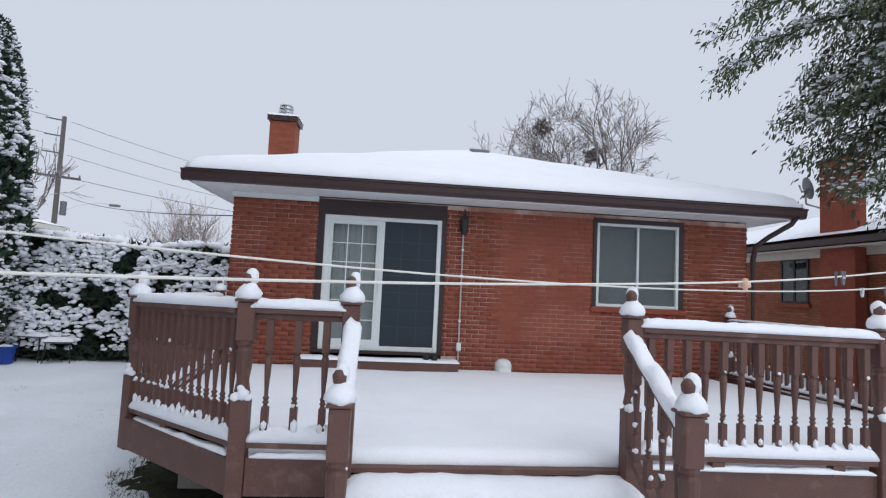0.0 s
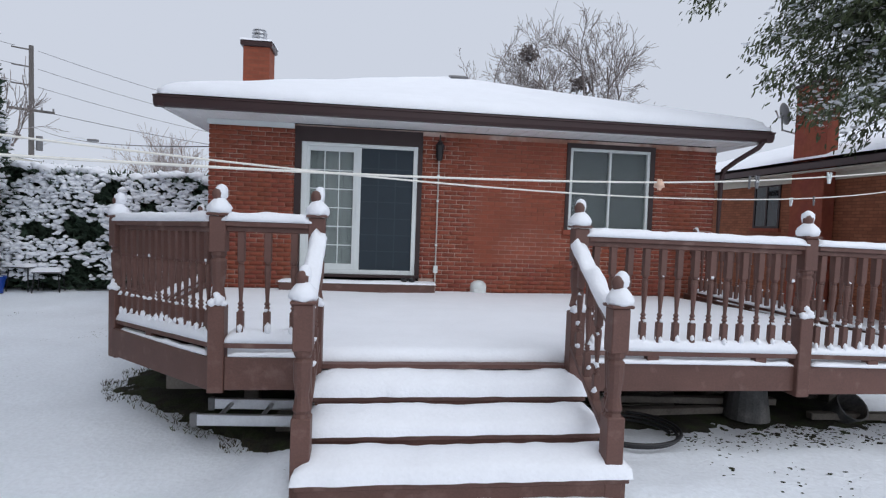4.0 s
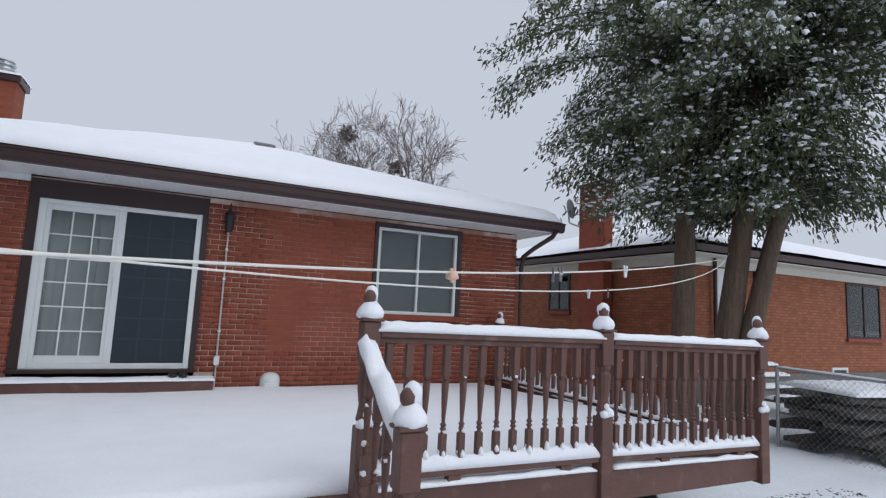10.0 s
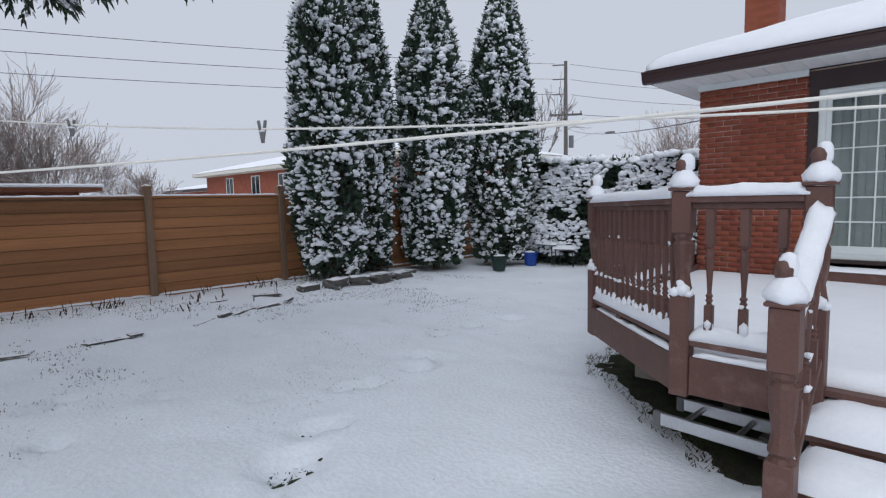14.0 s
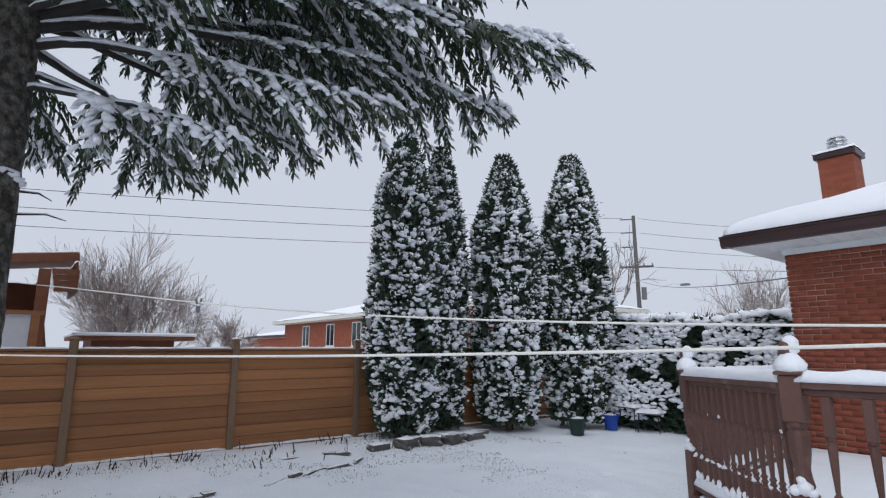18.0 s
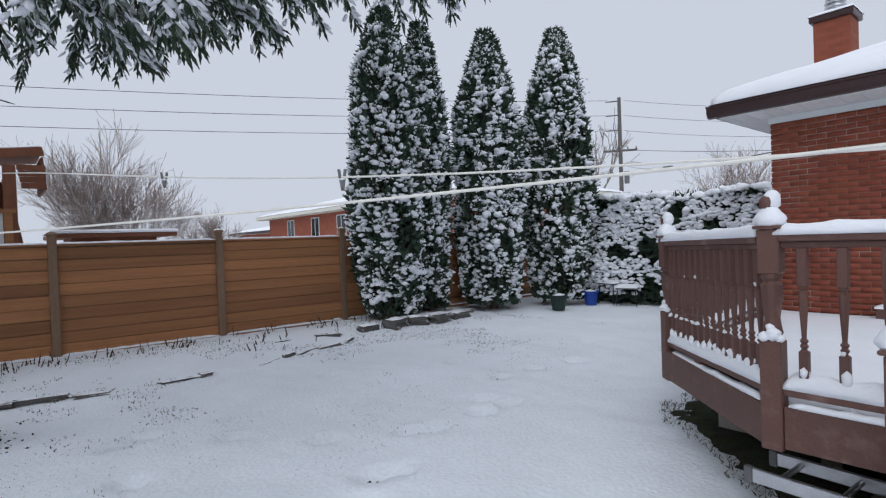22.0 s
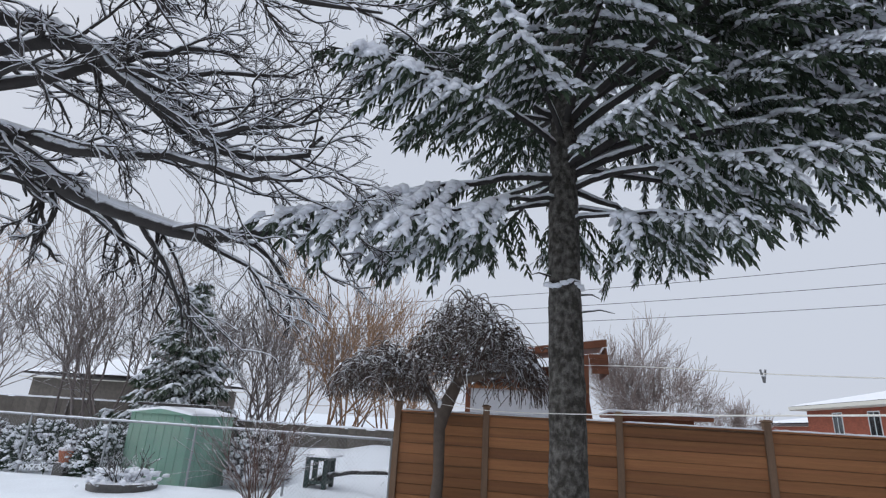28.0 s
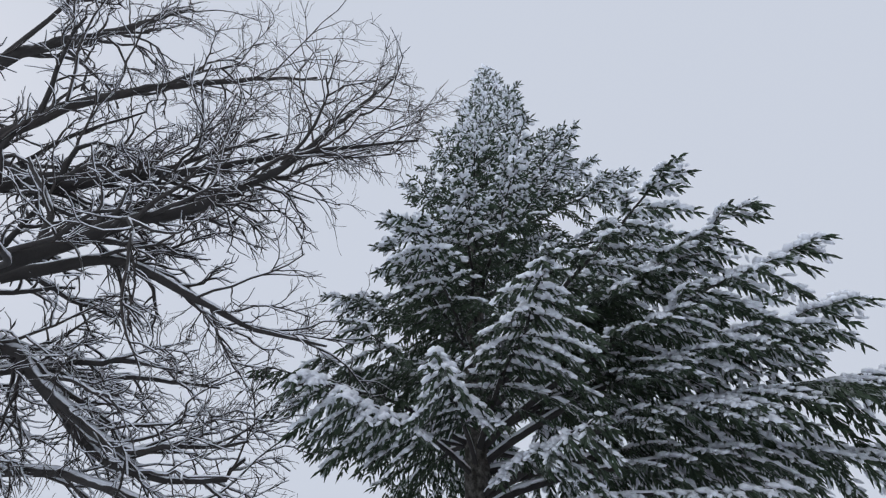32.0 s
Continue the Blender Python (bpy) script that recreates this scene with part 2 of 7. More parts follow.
def coursed(name, colour, mortar, row=0.0705):
    """Brickwork too far off to pick apart, laid in courses at its true size."""
    m = mat(name, colour, rough=0.9, var=0.2, scale=5, fine=80, bump=0.3)
    n, l = m.node_tree.nodes, m.node_tree.links
    b = n["Principled BSDF"]
    base = b.inputs["Base Color"].links[0].from_socket
    tc = n.new("ShaderNodeTexCoord")
    sp = n.new("ShaderNodeSeparateXYZ")
    l.new(tc.outputs["Object"], sp.inputs[0])
    ad = n.new("ShaderNodeMath")
    ad.operation = "ADD"
    l.new(sp.outputs[0], ad.inputs[0])
    l.new(sp.outputs[1], ad.inputs[1])
    cb = n.new("ShaderNodeCombineXYZ")
    l.new(ad.outputs[0], cb.inputs[0])
    l.new(sp.outputs[2], cb.inputs[1])
    bt = n.new("ShaderNodeTexBrick")
    bt.inputs["Scale"].default_value = 1.0
    bt.inputs["Brick Width"].default_value = 0.21
    bt.inputs["Row Height"].default_value = row
    bt.inputs["Mortar Size"].default_value = 0.009
    bt.inputs["Mortar Smooth"].default_value = 0.2
    bt.inputs["Color1"].default_value = (1.0, 1.0, 1.0, 1)
    bt.inputs["Color2"].default_value = (0.72, 0.7, 0.72, 1)
    bt.inputs["Mortar"].default_value = (*mortar, 1)
    l.new(cb.outputs[0], bt.inputs["Vector"])
    mx = n.new("ShaderNodeMix")
    mx.data_type = "RGBA"
    mx.blend_type = "MULTIPLY"
    mx.inputs[0].default_value = 1
    l.new(base, mx.inputs[6])
    l.new(bt.outputs["Color"], mx.inputs[7])
    l.new(mx.outputs[2], b.inputs["Base Color"])
    return m


BRICK_B = coursed("orange_brick_courses", (0.33, 0.12, 0.062), (0.6, 0.62, 0.66))
BRICK_C = coursed("red_brick_courses", (0.31, 0.085, 0.047), (0.75, 0.9, 0.95))


# ---- mesh helpers ----
def part(name, bm, material, parent=None, label="", smooth=False):
    """One mesh object from a bmesh, or from a ready mesh, under a thing or a part."""
    if isinstance(bm, bpy.types.Mesh):
        me = bm
    else:
        me = bpy.data.meshes.new(name)
        bm.to_mesh(me)
        bm.free()
    if not me.materials:
        me.materials.append(material)
        if smooth:
            me.polygons.foreach_set("use_smooth", [True] * len(me.polygons))
    ob = new(name, me)
    if parent:
        ob.parent = parent
    if label:
        ob["label"] = label
    return ob


def thing(name, label, category, at=(0, 0, 0), rz=0, group="", kind=""):
    ob = new(name)
    ob.matrix_basis = pose(*at, 0, 0, rz)
    return tagged(ob, label, category, group, kind)


def box(bm, a, b, bevel=0.0, m=None):
    v = [bm.verts.new((x, y, z)) for x in (a[0], b[0]) for y in (a[1], b[1]) for z in (a[2], b[2])]
    f = [bm.faces.new([v[i] for i in q]) for q in ((0, 1, 3, 2), (4, 6, 7, 5), (0, 4, 5, 1), (2, 3, 7, 6), (0, 2, 6, 4), (1, 5, 7, 3))]
    if bevel:
        e = list({e for q in f for e in q.edges})
        r = bmesh.ops.bevel(bm, geom=e, offset=bevel, segments=1, affect="EDGES", profile=0.5)
        v = list({x for x in r["verts"]} | {x for x in v if x.is_valid})
    if m:
        bmesh.ops.transform(bm, matrix=m, verts=v)
    return v


def bx(a, b, bevel=0.0, m=None):
    bm = bmesh.new()
    box(bm, a, b, bevel, m)
    return bm


def lathe(bm, rings, n=10, centre=(0, 0), square=False, jitter=0.0, rng=None):
    """Rings of (z, radius) turned round an upright axis."""
    rows = []
    off = math.pi / 4 if square else 0
    k = math.sqrt(2) if square else 1
    n = 4 if square else n
    for z, r in rings:
        row = []
        for i in range(n):
            a = off + 2 * math.pi * i / n
            j = 1 + (rng.uniform(-jitter, jitter) if rng else 0)
            row.append(bm.verts.new((centre[0] + r * k * j * math.cos(a), centre[1] + r * k * j * math.sin(a), z)))
        rows.append(row)
    for a, b in zip(rows, rows[1:]):
        for i in range(n):
            bm.faces.new((a[i], a[(i + 1) % n], b[(i + 1) % n], b[i]))
    bm.faces.new(rows[0][::-1])
    bm.faces.new(rows[-1])


def soup(name, verts, faces):
    me = bpy.data.meshes.new(name)
    verts = np.asarray(verts, dtype=np.float32).reshape(-1, 3)
    faces = np.asarray(faces, dtype=np.int32)
    k = faces.shape[1]
    me.vertices.add(len(verts))
    me.vertices.foreach_set("co", verts.ravel())
    me.loops.add(faces.size)
    me.loops.foreach_set("vertex_index", faces.ravel())
    me.polygons.add(len(faces))
    me.polygons.foreach_set("loop_start", np.arange(0, faces.size, k, dtype=np.int32))
    me.update(calc_edges=True)
    return me


def tube_rows(path, radii, n, vs, fs):
    """A tube along a polyline, added to the lists vs and fs (quads)."""
    path = np.asarray(path, float)
    d = np.gradient(path, axis=0)
    d /= np.linalg.norm(d, axis=1)[:, None] + 1e-9
    up = np.array((0, 0, 1.0)) if abs(d[0][2]) < 0.9 else np.array((1.0, 0, 0))
    s = np.cross(d, up)
    s /= np.linalg.norm(s, axis=1)[:, None] + 1e-9
    u = np.cross(s, d)
    base = sum(len(v) for v in vs)
    a = np.arange(n) * 2 * np.pi / n
    ring = path[:, None, :] + np.asarray(radii)[:, None, None] * (np.cos(a)[None, :, None] * s[:, None, :] + np.sin(a)[None, :, None] * u[:, None, :])
    vs.append(ring.reshape(-1, 3))
    m = len(path)
    i, j = np.meshgrid(np.arange(m - 1), np.arange(n), indexing="ij")
    i, j = i.ravel(), j.ravel()
    j2 = (j + 1) % n
    fs.append(base + np.stack([i * n + j, i * n + j2, (i + 1) * n + j2, (i + 1) * n + j], 1))


def tube_mesh(name, tubes, n=6):
    vs, fs = [], []
    for path, radii in tubes:
        tube_rows(path, radii, n, vs, fs)
    return soup(name, np.concatenate(vs), np.concatenate(fs))


ICO = bmesh.new()
bmesh.ops.create_icosphere(ICO, subdivisions=1, radius=1)
ICO_V = np.array([v.co[:] for v in ICO.verts])
ICO_F = np.array([[v.index for v in f.verts] for f in ICO.faces])
ICO.free()


def blobs(name, centres, sizes, rng, flat=0.7, rough=0.25):
    """Many small lumps of snow in one mesh; sizes are radii, or radii along x, y and z."""
    c, s = np.asarray(centres, float), np.asarray(sizes, float)
    if s.ndim == 1:
        s = np.stack([s, s, s * flat], 1)
    k = len(ICO_V)
    v = ICO_V[None] * s[:, None, :] * (1 + rng.uniform(-rough, rough, (len(c), k, 1))) + c[:, None, :]
    f = ICO_F[None] + (np.arange(len(c)) * k)[:, None, None]
    me = soup(name, v.reshape(-1, 3), f.reshape(-1, 3))
    me.polygons.foreach_set("use_smooth", [True] * len(me.polygons))
    return me


def snow_bank(name, p0, p1, width, height, parent, rng, step=0.05, lump=0.25, overhang=0.0, dip=0.0):
    """A bank of snow lying along a rail or board from p0 to p1 (its underside)."""
    p0, p1 = Vector(p0), Vector(p1)
    d = p1 - p0
    n = max(2, int(d.length / step))
    side = Vector((-d.y, d.x, 0)).normalized()
    prof = [(-0.5, 0.0), (-0.53, 0.35), (-0.42, 0.8), (-0.15, 1.0), (0.15, 1.0), (0.42, 0.8), (0.53, 0.35), (0.5, 0.0)]
    vs, seed = [], rng.uniform(0, 100)
    for i in range(n + 1):
        t = i / n
        c = p0 + d * t
        e = min(1.0, 0.35 + 4 * min(t, 1 - t) * d.length / (3 * height + 0.02))
        for a, b in prof:
            h = 1 + lump * (noise.noise((seed + t * d.length * 6, a * 2, b)) + 0.5 * noise.noise((seed + t * d.length * 22, a * 3, b + 5)))
            w = 1 + 0.25 * lump * noise.noise((seed + 40 + t * d.length * 9, a, b))
            q = c + side * (a * width * w)
            q.z += b * height * h * e - (dip * abs(a) if b < 0.1 else 0)
            vs.append(q[:])
    k = len(prof)
    fs = [(i * k + j, i * k + (j + 1) % k, (i + 1) * k + (j + 1) % k, (i + 1) * k + j) for i in range(n) for j in range(k)]
    me = bpy.data.meshes.new(name)
    me.from_pydata(vs, [], fs + [tuple(range(k))[::-1], tuple(n * k + j for j in range(k))])
    return part(name, me, SNOW, parent, smooth=True)


def snow_slab(name, x0, x1, y0, y1, zf, height, parent, rng, step=0.08, edge=0.06, lump=0.15):
    """A sheet of snow over a flat piece, rounded off at its rim; zf(x, y) is the height of what it lies on."""
    nx, ny = max(3, int((x1 - x0) / step)), max(3, int((y1 - y0) / step))
    seed = rng.uniform(0, 50)
    xs = [x0 - edge * 0.08] + [x0 + (x1 - x0) * i / nx for i in range(nx + 1)] + [x1 + edge * 0.08]
    ys = [y0 - edge * 0.08] + [y0 + (y1 - y0) * i / ny for i in range(ny + 1)] + [y1 + edge * 0.08]
    vs, fs = [], []
    for i, x in enumerate(xs):
        for j, y in enumerate(ys):
            rim = min(x - x0, x1 - x, y - y0, y1 - y)
            f = 0.0 if rim < 0 else min(1.0, 0.55 + 0.45 * math.sqrt(min(1.0, rim / edge)))
            h = height * f * (1 + lump * noise.noise((x * 2.1 + seed, y * 2.1, 0)) + 0.5 * lump * noise.noise((x * 9 + seed, y * 9, 3)))
            vs.append((x + 0.01 * noise.noise((y * 7, seed, x)), y + 0.015 * noise.noise((x * 8, seed, y)), zf(x, y) + h))
    k = len(ys)
    for i in range(len(xs) - 1):
        for j in range(k - 1):
            fs.append((i * k + j, (i + 1) * k + j, (i + 1) * k + j + 1, i * k + j + 1))
    me = bpy.data.meshes.new(name)
    me.from_pydata(vs, [], fs)
    return part(name, me, SNOW, parent, smooth=True)


rng = np.random.default_rng(7)

# ---- ground ----
FOOT = [(-2.35, 1.54, 0.19), (-3.17, 3.48, 0.15), (-3.46, 3.76, 0.12), (-3.20, 3.80, 0.13), (-2.53, 0.54, 0.17), (-2.67, 2.12, 0.11), (-2.72, 1.93, 0.12), (-3.18, 2.81, 0.13), (-3.24, 2.6, 0.1), (-3.88, 5.07, 0.12), (-3.95, 4.53, 0.11), (-3.75, 5.7, 0.11), (-4.78, 0.82, 0.12), (-4.22, 1.41, 0.1), (-3.62, 1.98, 0.11), (-3.84, 0.57, 0.11), (-2.15, 1.34, 0.11), (-4.7, 0.62, 0.1), (-5.6, 3.1, 0.1), (-4.9, 4.6, 0.1), (-4.3, 6.8, 0.1), (-1.6, 0.9, 0.1)]


def ground_z(x, y):
    z = 0.045 * noise.noise((x * 0.35, y * 0.35, 0)) + 0.018 * noise.noise((x * 1.6, y * 1.6, 4)) + 0.018 * noise.noise((x * 4.1, y * 4.1, 9)) + 0.009 * noise.noise((x * 13, y * 13, 2))
    for fx, fy, r in FOOT:
        r *= 0.85
        d2 = ((x - fx) / r) ** 2 + ((y - fy) / (r * 1.35)) ** 2
        if d2 < 6:
            d2 *= 1 + 0.5 * noise.noise((x * 13, y * 13, fx))
            z += -0.11 * math.exp(-d2 * d2 * 1.3) + 0.018 * math.exp(-(math.sqrt(d2) - 1.5) ** 2 * 5)
    # snow trodden and heaped in front of the lowest step
    z += 0.12 * math.exp(-((x - 1.1) / 1.5) ** 4 - ((y - 2.3) / 0.5) ** 2)
    z += 0.16 * math.exp(-((x - 0.0) / 0.28) ** 2 - ((y - 2.75) / 0.35) ** 2)
    # the planting bed by the fence is a little higher
    if x < -7.6:
        z += 0.08 * min(1, (-7.6 - x)) * math.exp(-((y - 3) / 5) ** 4)
    # the neighbour's ground beyond the wire fence lies lower
    if x < -9.9 and y < -6.5:
        z -= 0.24 * min(1, (-9.9 - x) / 0.5) * min(1, (-6.5 - y) / 1.2)
    if x < -13.5 and y < -3:
        z += 0.8 * min(1, (-13.5 - x) / 3.5) * min(1, (-3 - y) / 2)
    return z


def spread(lo, hi, step, far):
    inner = list(np.arange(lo, hi + step / 2, step))
    out, s = [], step
    a, b = lo, hi
    low, high = [], []
    while b < far:
        s *= 1.35
        a, b = a - s, b + s
        low.append(a)
        high.append(b)
    return low[::-1] + inner + high


gx, gy = spread(-9.6, 6.4, 0.09, 600), spread(-4.0, 9.2, 0.09, 600)
gv = []
for x in gx:
    for y in gy:
        gv.append((x, y, ground_z(x, y) if abs(x) < 40 and abs(y) < 40 else 0.0))
k = len(gy)
ia, ja = np.meshgrid(np.arange(len(gx) - 1), np.arange(k - 1), indexing="ij")
ia, ja = ia.ravel(), ja.ravel()
ground = part("ground", soup("ground", gv, np.stack([ia * k + ja, (ia + 1) * k + ja, (ia + 1) * k + ja + 1, ia * k + ja + 1], 1)), GROUND, smooth=True)
ground.data.polygons.foreach_set("use_smooth", [True] * len(ground.data.polygons))
tagged(ground, "snow-covered back yard lawn with footprints", "ground", kind="structure")

# ---- the brick bungalow ----
WY, WX0, WX1, WTOP = 7.8, -2.05, 6.15, 3.10
DOOR = (-0.79, 1.17, 0.62, 3.08)
WIN = (3.53, 5.05, 1.61, 3.05)
house = thing("house", "single-storey red brick bungalow with a snow-covered hip roof", "house")


def wall_with_holes(bm, x0, x1, z0, z1, y0, y1, holes):
    """A wall in the plane of x and z, with openings through it."""
    xs = sorted({x0, x1, *[h[0] for h in holes], *[h[1] for h in holes]})
    zs = sorted({z0, z1, *[h[2] for h in holes], *[h[3] for h in holes]})
    for a, b in zip(xs, xs[1:]):
        for c, d in zip(zs, zs[1:]):
            if not any(h[0] <= a and b <= h[1] and h[2] <= c and d <= h[3] for h in holes):
                box(bm, (a, y0, c), (b, y1, d))


bm = bmesh.new()
wall_with_holes(bm, WX0 + 0.012, WX1 - 0.012, -0.1, WTOP, WY + 0.012, WY + 0.26, [DOOR, WIN])
bmesh.ops.remove_doubles(bm, verts=bm.verts, dist=1e-4)
rear_wall = part("wall", bm, MORTAR, house, "red brick rear wall")
bm = bmesh.new()
box(bm, (WX0 + 0.012, WY + 0.26, -0.1), (WX0 + 0.26, 17.0, WTOP))
side_a = part("wall", bm, MORTAR, house, "red brick side wall")
side_b = part("wall", bx((WX1 - 0.26, WY + 0.26, -0.1), (WX1 - 0.012, 17.0, WTOP)), MORTAR, house, "red brick side wall")
part("wall", bx((WX0 + 0.26, 16.75, -0.1), (WX1 - 0.26, 17.0, WTOP)), MORTAR, house, "red brick front wall")
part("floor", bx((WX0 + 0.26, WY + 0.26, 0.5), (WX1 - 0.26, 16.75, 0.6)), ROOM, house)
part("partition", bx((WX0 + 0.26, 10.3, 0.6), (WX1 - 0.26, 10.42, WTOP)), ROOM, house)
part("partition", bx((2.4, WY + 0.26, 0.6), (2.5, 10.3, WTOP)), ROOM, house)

# roof: eaves, hip planes and the snow on them
EX0, EX1, EY0, EY1, EZ = -2.56, 6.64, 7.145, 17.6, 3.30
AX, AY, RISE = 2.04, EY0 + 4.6, 1.62


def roof_z(x, y):
    d = min(x - EX0, EX1 - x, y - EY0, EY1 - y, 4.6)
    return EZ + RISE * max(d, 0) / 4.6


def hip(bm, lift, grow, steps=30, wob=0.0):
    x0, x1, y0, y1 = EX0 - grow, EX1 + grow, EY0 - grow, EY1 + grow
    xs = [x0 + (x1 - x0) * i / steps for i in range(steps + 1)]
    ys = [y0 + (y1 - y0) * i / steps for i in range(steps + 1)]
    rows = []
    for x in xs:
        row = []
        for y in ys:
            rim = min(x - x0, x1 - x, y - y0, y1 - y)
            l = lift * min(1, 0.35 + math.sqrt(max(rim, 0) / 0.18) * 0.65) if lift > 0.05 else lift
            row.append(bm.verts.new((x, y, roof_z(x, y) + l + wob * noise.noise((x * 1.3, y * 1.3, 0)))))
        rows.append(row)
    for a, b in zip(rows, rows[1:]):
        for j in range(steps):
            bm.faces.new((a[j], b[j], b[j + 1], a[j + 1]))
    return rows


bm = bmesh.new()
hip(bm, 0.0, 0.0)
roof = part("roof", bm, TRIM, house, "dark shingled hip roof")
bm = bmesh.new()
rows = hip(bm, 0.15, -0.02, 110, 0.02)
rim = [r[0] for r in rows] + rows[-1][1:] + [r[-1] for r in rows[-2::-1]] + rows[0][-2:0:-1]
low = [bm.verts.new((v.co.x, v.co.y, roof_z(v.co.x, v.co.y) - 0.005)) for v in rim]
for i in range(len(rim)):
    j = (i + 1) % len(rim)
    bm.faces.new((rim[j], rim[i], low[i], low[j]))
part("roof_snow", bm, SNOW, house, "even layer of fresh snow", smooth=True)
part("soffit", bx((EX0 + 0.09, EY0 + 0.09, 3.115), (EX1 - 0.09, WY, 3.135)), SOFFIT, house, "white vented soffit")
part("soffit", bx((EX0 + 0.09, WY, 3.115), (WX0, EY1 - 0.1, 3.135)), SOFFIT, house)
part("soffit", bx((WX1, WY, 3.115), (EX1 - 0.09, EY1 - 0.1, 3.135)), SOFFIT, house)
part("frieze", bx((WX0 - 0.02, WY - 0.03, 3.03), (DOOR[0] - 0.01, WY - 0.004, 3.11)), WHITE, house)
for i in range(46):
    x = EX0 + 0.2 + i * 0.195
    part("soffit_rib", bx((x, EY0 + 0.1, 3.106), (x + 0.008, WY - 0.035, 3.114)), SOFFIT, house)


def gutter_run(x0, y0, x1, y1, label=""):
    """A run of squared gutter with a rolled lip."""
    d = Vector((x1 - x0, y1 - y0, 0))
    n = d.normalized()
    s = Vector((n.y, -n.x, 0))
    prof = [(0.0, 3.13), (0.07, 3.135), (0.10, 3.18), (0.105, 3.25), (0.125, 3.262), (0.125, 3.282), (0.095, 3.285), (0.0, 3.30)]
    bm = bmesh.new()
    ends = []
    for p in ((x0, y0), (x1, y1)):
        ends.append([bm.verts.new((p[0] + s.x * o, p[1] + s.y * o, z)) for o, z in prof])
    m = len(prof)
    for j in range(m):
        bm.faces.new((ends[0][j], ends[1][j], ends[1][(j + 1) % m], ends[0][(j + 1) % m]))
    bm.faces.new(ends[0][::-1])
    bm.faces.new(ends[1])
    return part("gutter", bm, GUTTER, house, label)


gutter_run(EX0 - 0.03, EY0 + 0.1, EX1 + 0.03, EY0 + 0.1, "dark brown eavestrough")
gutter_run(EX0 + 0.1, EY1, EX0 + 0.1, EY0)
gutter_run(EX1 - 0.1, EY0, EX1 - 0.1, EY1)
dp = [(6.5, 7.17, 3.14), (6.47, 7.22, 3.05), (6.3, 7.5, 2.86), (6.21, 7.68, 2.72), (6.2, 7.73, 2.5), (6.2, 7.73, 0.2)]
part("downspout", tube_mesh("downspout", [(dp, [0.042] * 6)], 8), GUTTER, house, "brown downspout at the corner")
for cx, cy, w, d, top in ((-1.945, 10.55, 0.25, 0.25, 5.08),):
    chim = part("chimney", bx((cx - w, cy - d, 3.2), (cx + w, cy + d, top - 0.1), 0.006), BRICK_C, house, "red brick chimney")
    part("crown", bx((cx - w - 0.05, cy - d - 0.05, top - 0.1), (cx + w + 0.05, cy + d + 0.05, top), 0.015), GUTTER, chim)
    snow_slab("snow", cx - w - 0.05, cx + w + 0.05, cy - d - 0.05, cy + d + 0.05, lambda x, y: top, 0.07, chim, rng, 0.07, 0.12)
    bm = bmesh.new()
    lathe(bm, [(top, 0.11), (top + 0.13, 0.11), (top + 0.135, 0.15), (top + 0.16, 0.15), (top + 0.165, 0.1), (top + 0.2, 0.1), (top + 0.205, 0.15), (top + 0.23, 0.15), (top + 0.235, 0.1), (top + 0.27, 0.1), (top + 0.275, 0.14), (top + 0.3, 0.12)], 14, (cx, cy))
    part("flue_cap", bm, ALU, chim, "galvanised flue cap")
rv = part("roof_vent", bx((-0.2, -0.22, 0), (0.2, 0.22, 0.1), 0.02, pose(2.2, EY0 + 4.2, 4.88, 18)), GREY_PLASTIC, house, "dark roof vent showing through the snow")

# patio door
frame_bm = bmesh.new()
box(frame_bm, (-0.79, WY - 0.012, 2.85), (1.17, WY + 0.1, 3.08))
box(frame_bm, (-0.79, WY - 0.012, 0.78), (-0.69, WY + 0.1, 2.85))
box(frame_bm, (1.10, WY - 0.012, 0.78), (1.17, WY + 0.1, 2.85))
door = thing("door_1", "white sliding patio door with a dark screen half and snow on its sill", "door", kind="structure")
part("surround", frame_bm, TRIM, door, "dark brown surround")
part("threshold", bx((-0.79, WY - 0.06, 0.775), (1.17, WY + 0.2, 0.82), 0.006), TRIM, door)
bm = bmesh.new()
for a, b in (((-0.69, 0.82), (-0.61, 2.85)), ((1.03, 0.82), (1.10, 2.85)), ((-0.61, 0.82), (1.03, 0.89)), ((-0.61, 2.79), (1.03, 2.85))):
    box(bm, (a[0], WY + 0.0, a[1]), (b[0], WY + 0.11, b[1]), 0.006)
part("door_frame", bm, WHITE, door)
leaf = part("sliding_leaf", bx((0.14, WY + 0.012, 0.89), (0.22, WY + 0.05, 2.79), 0.004), WHITE, door)
bm = bmesh.new()
for a, b in (((-0.61, 0.89), (-0.56, 2.79)), ((0.10, 0.89), (0.14, 2.79)), ((-0.56, 0.89), (0.1, 0.98)), ((-0.56, 2.72), (0.1, 2.79))):
    box(bm, (a[0], WY + 0.02, a[1]), (b[0], WY + 0.055, b[1]), 0.004)
part("sash", bm, WHITE, door)
cols, nrow = 3, 6
for i in range(1, cols):
    x = -0.56 + 0.66 * i / cols
    part("muntin", bx((x - 0.008, WY + 0.03, 0.98), (x + 0.008, WY + 0.04, 2.72)), WHITE, door)
for j in range(1, nrow):
    z = 0.98 + 1.74 * j / nrow
    part("muntin", bx((-0.56, WY + 0.0315, z - 0.008), (0.10, WY + 0.0385, z + 0.008)), WHITE, door)
pane = part("pane", bx((-0.56, WY + 0.042, 0.98), (0.10, WY + 0.048, 2.72)), PANE, door)
pane.visible_shadow = False
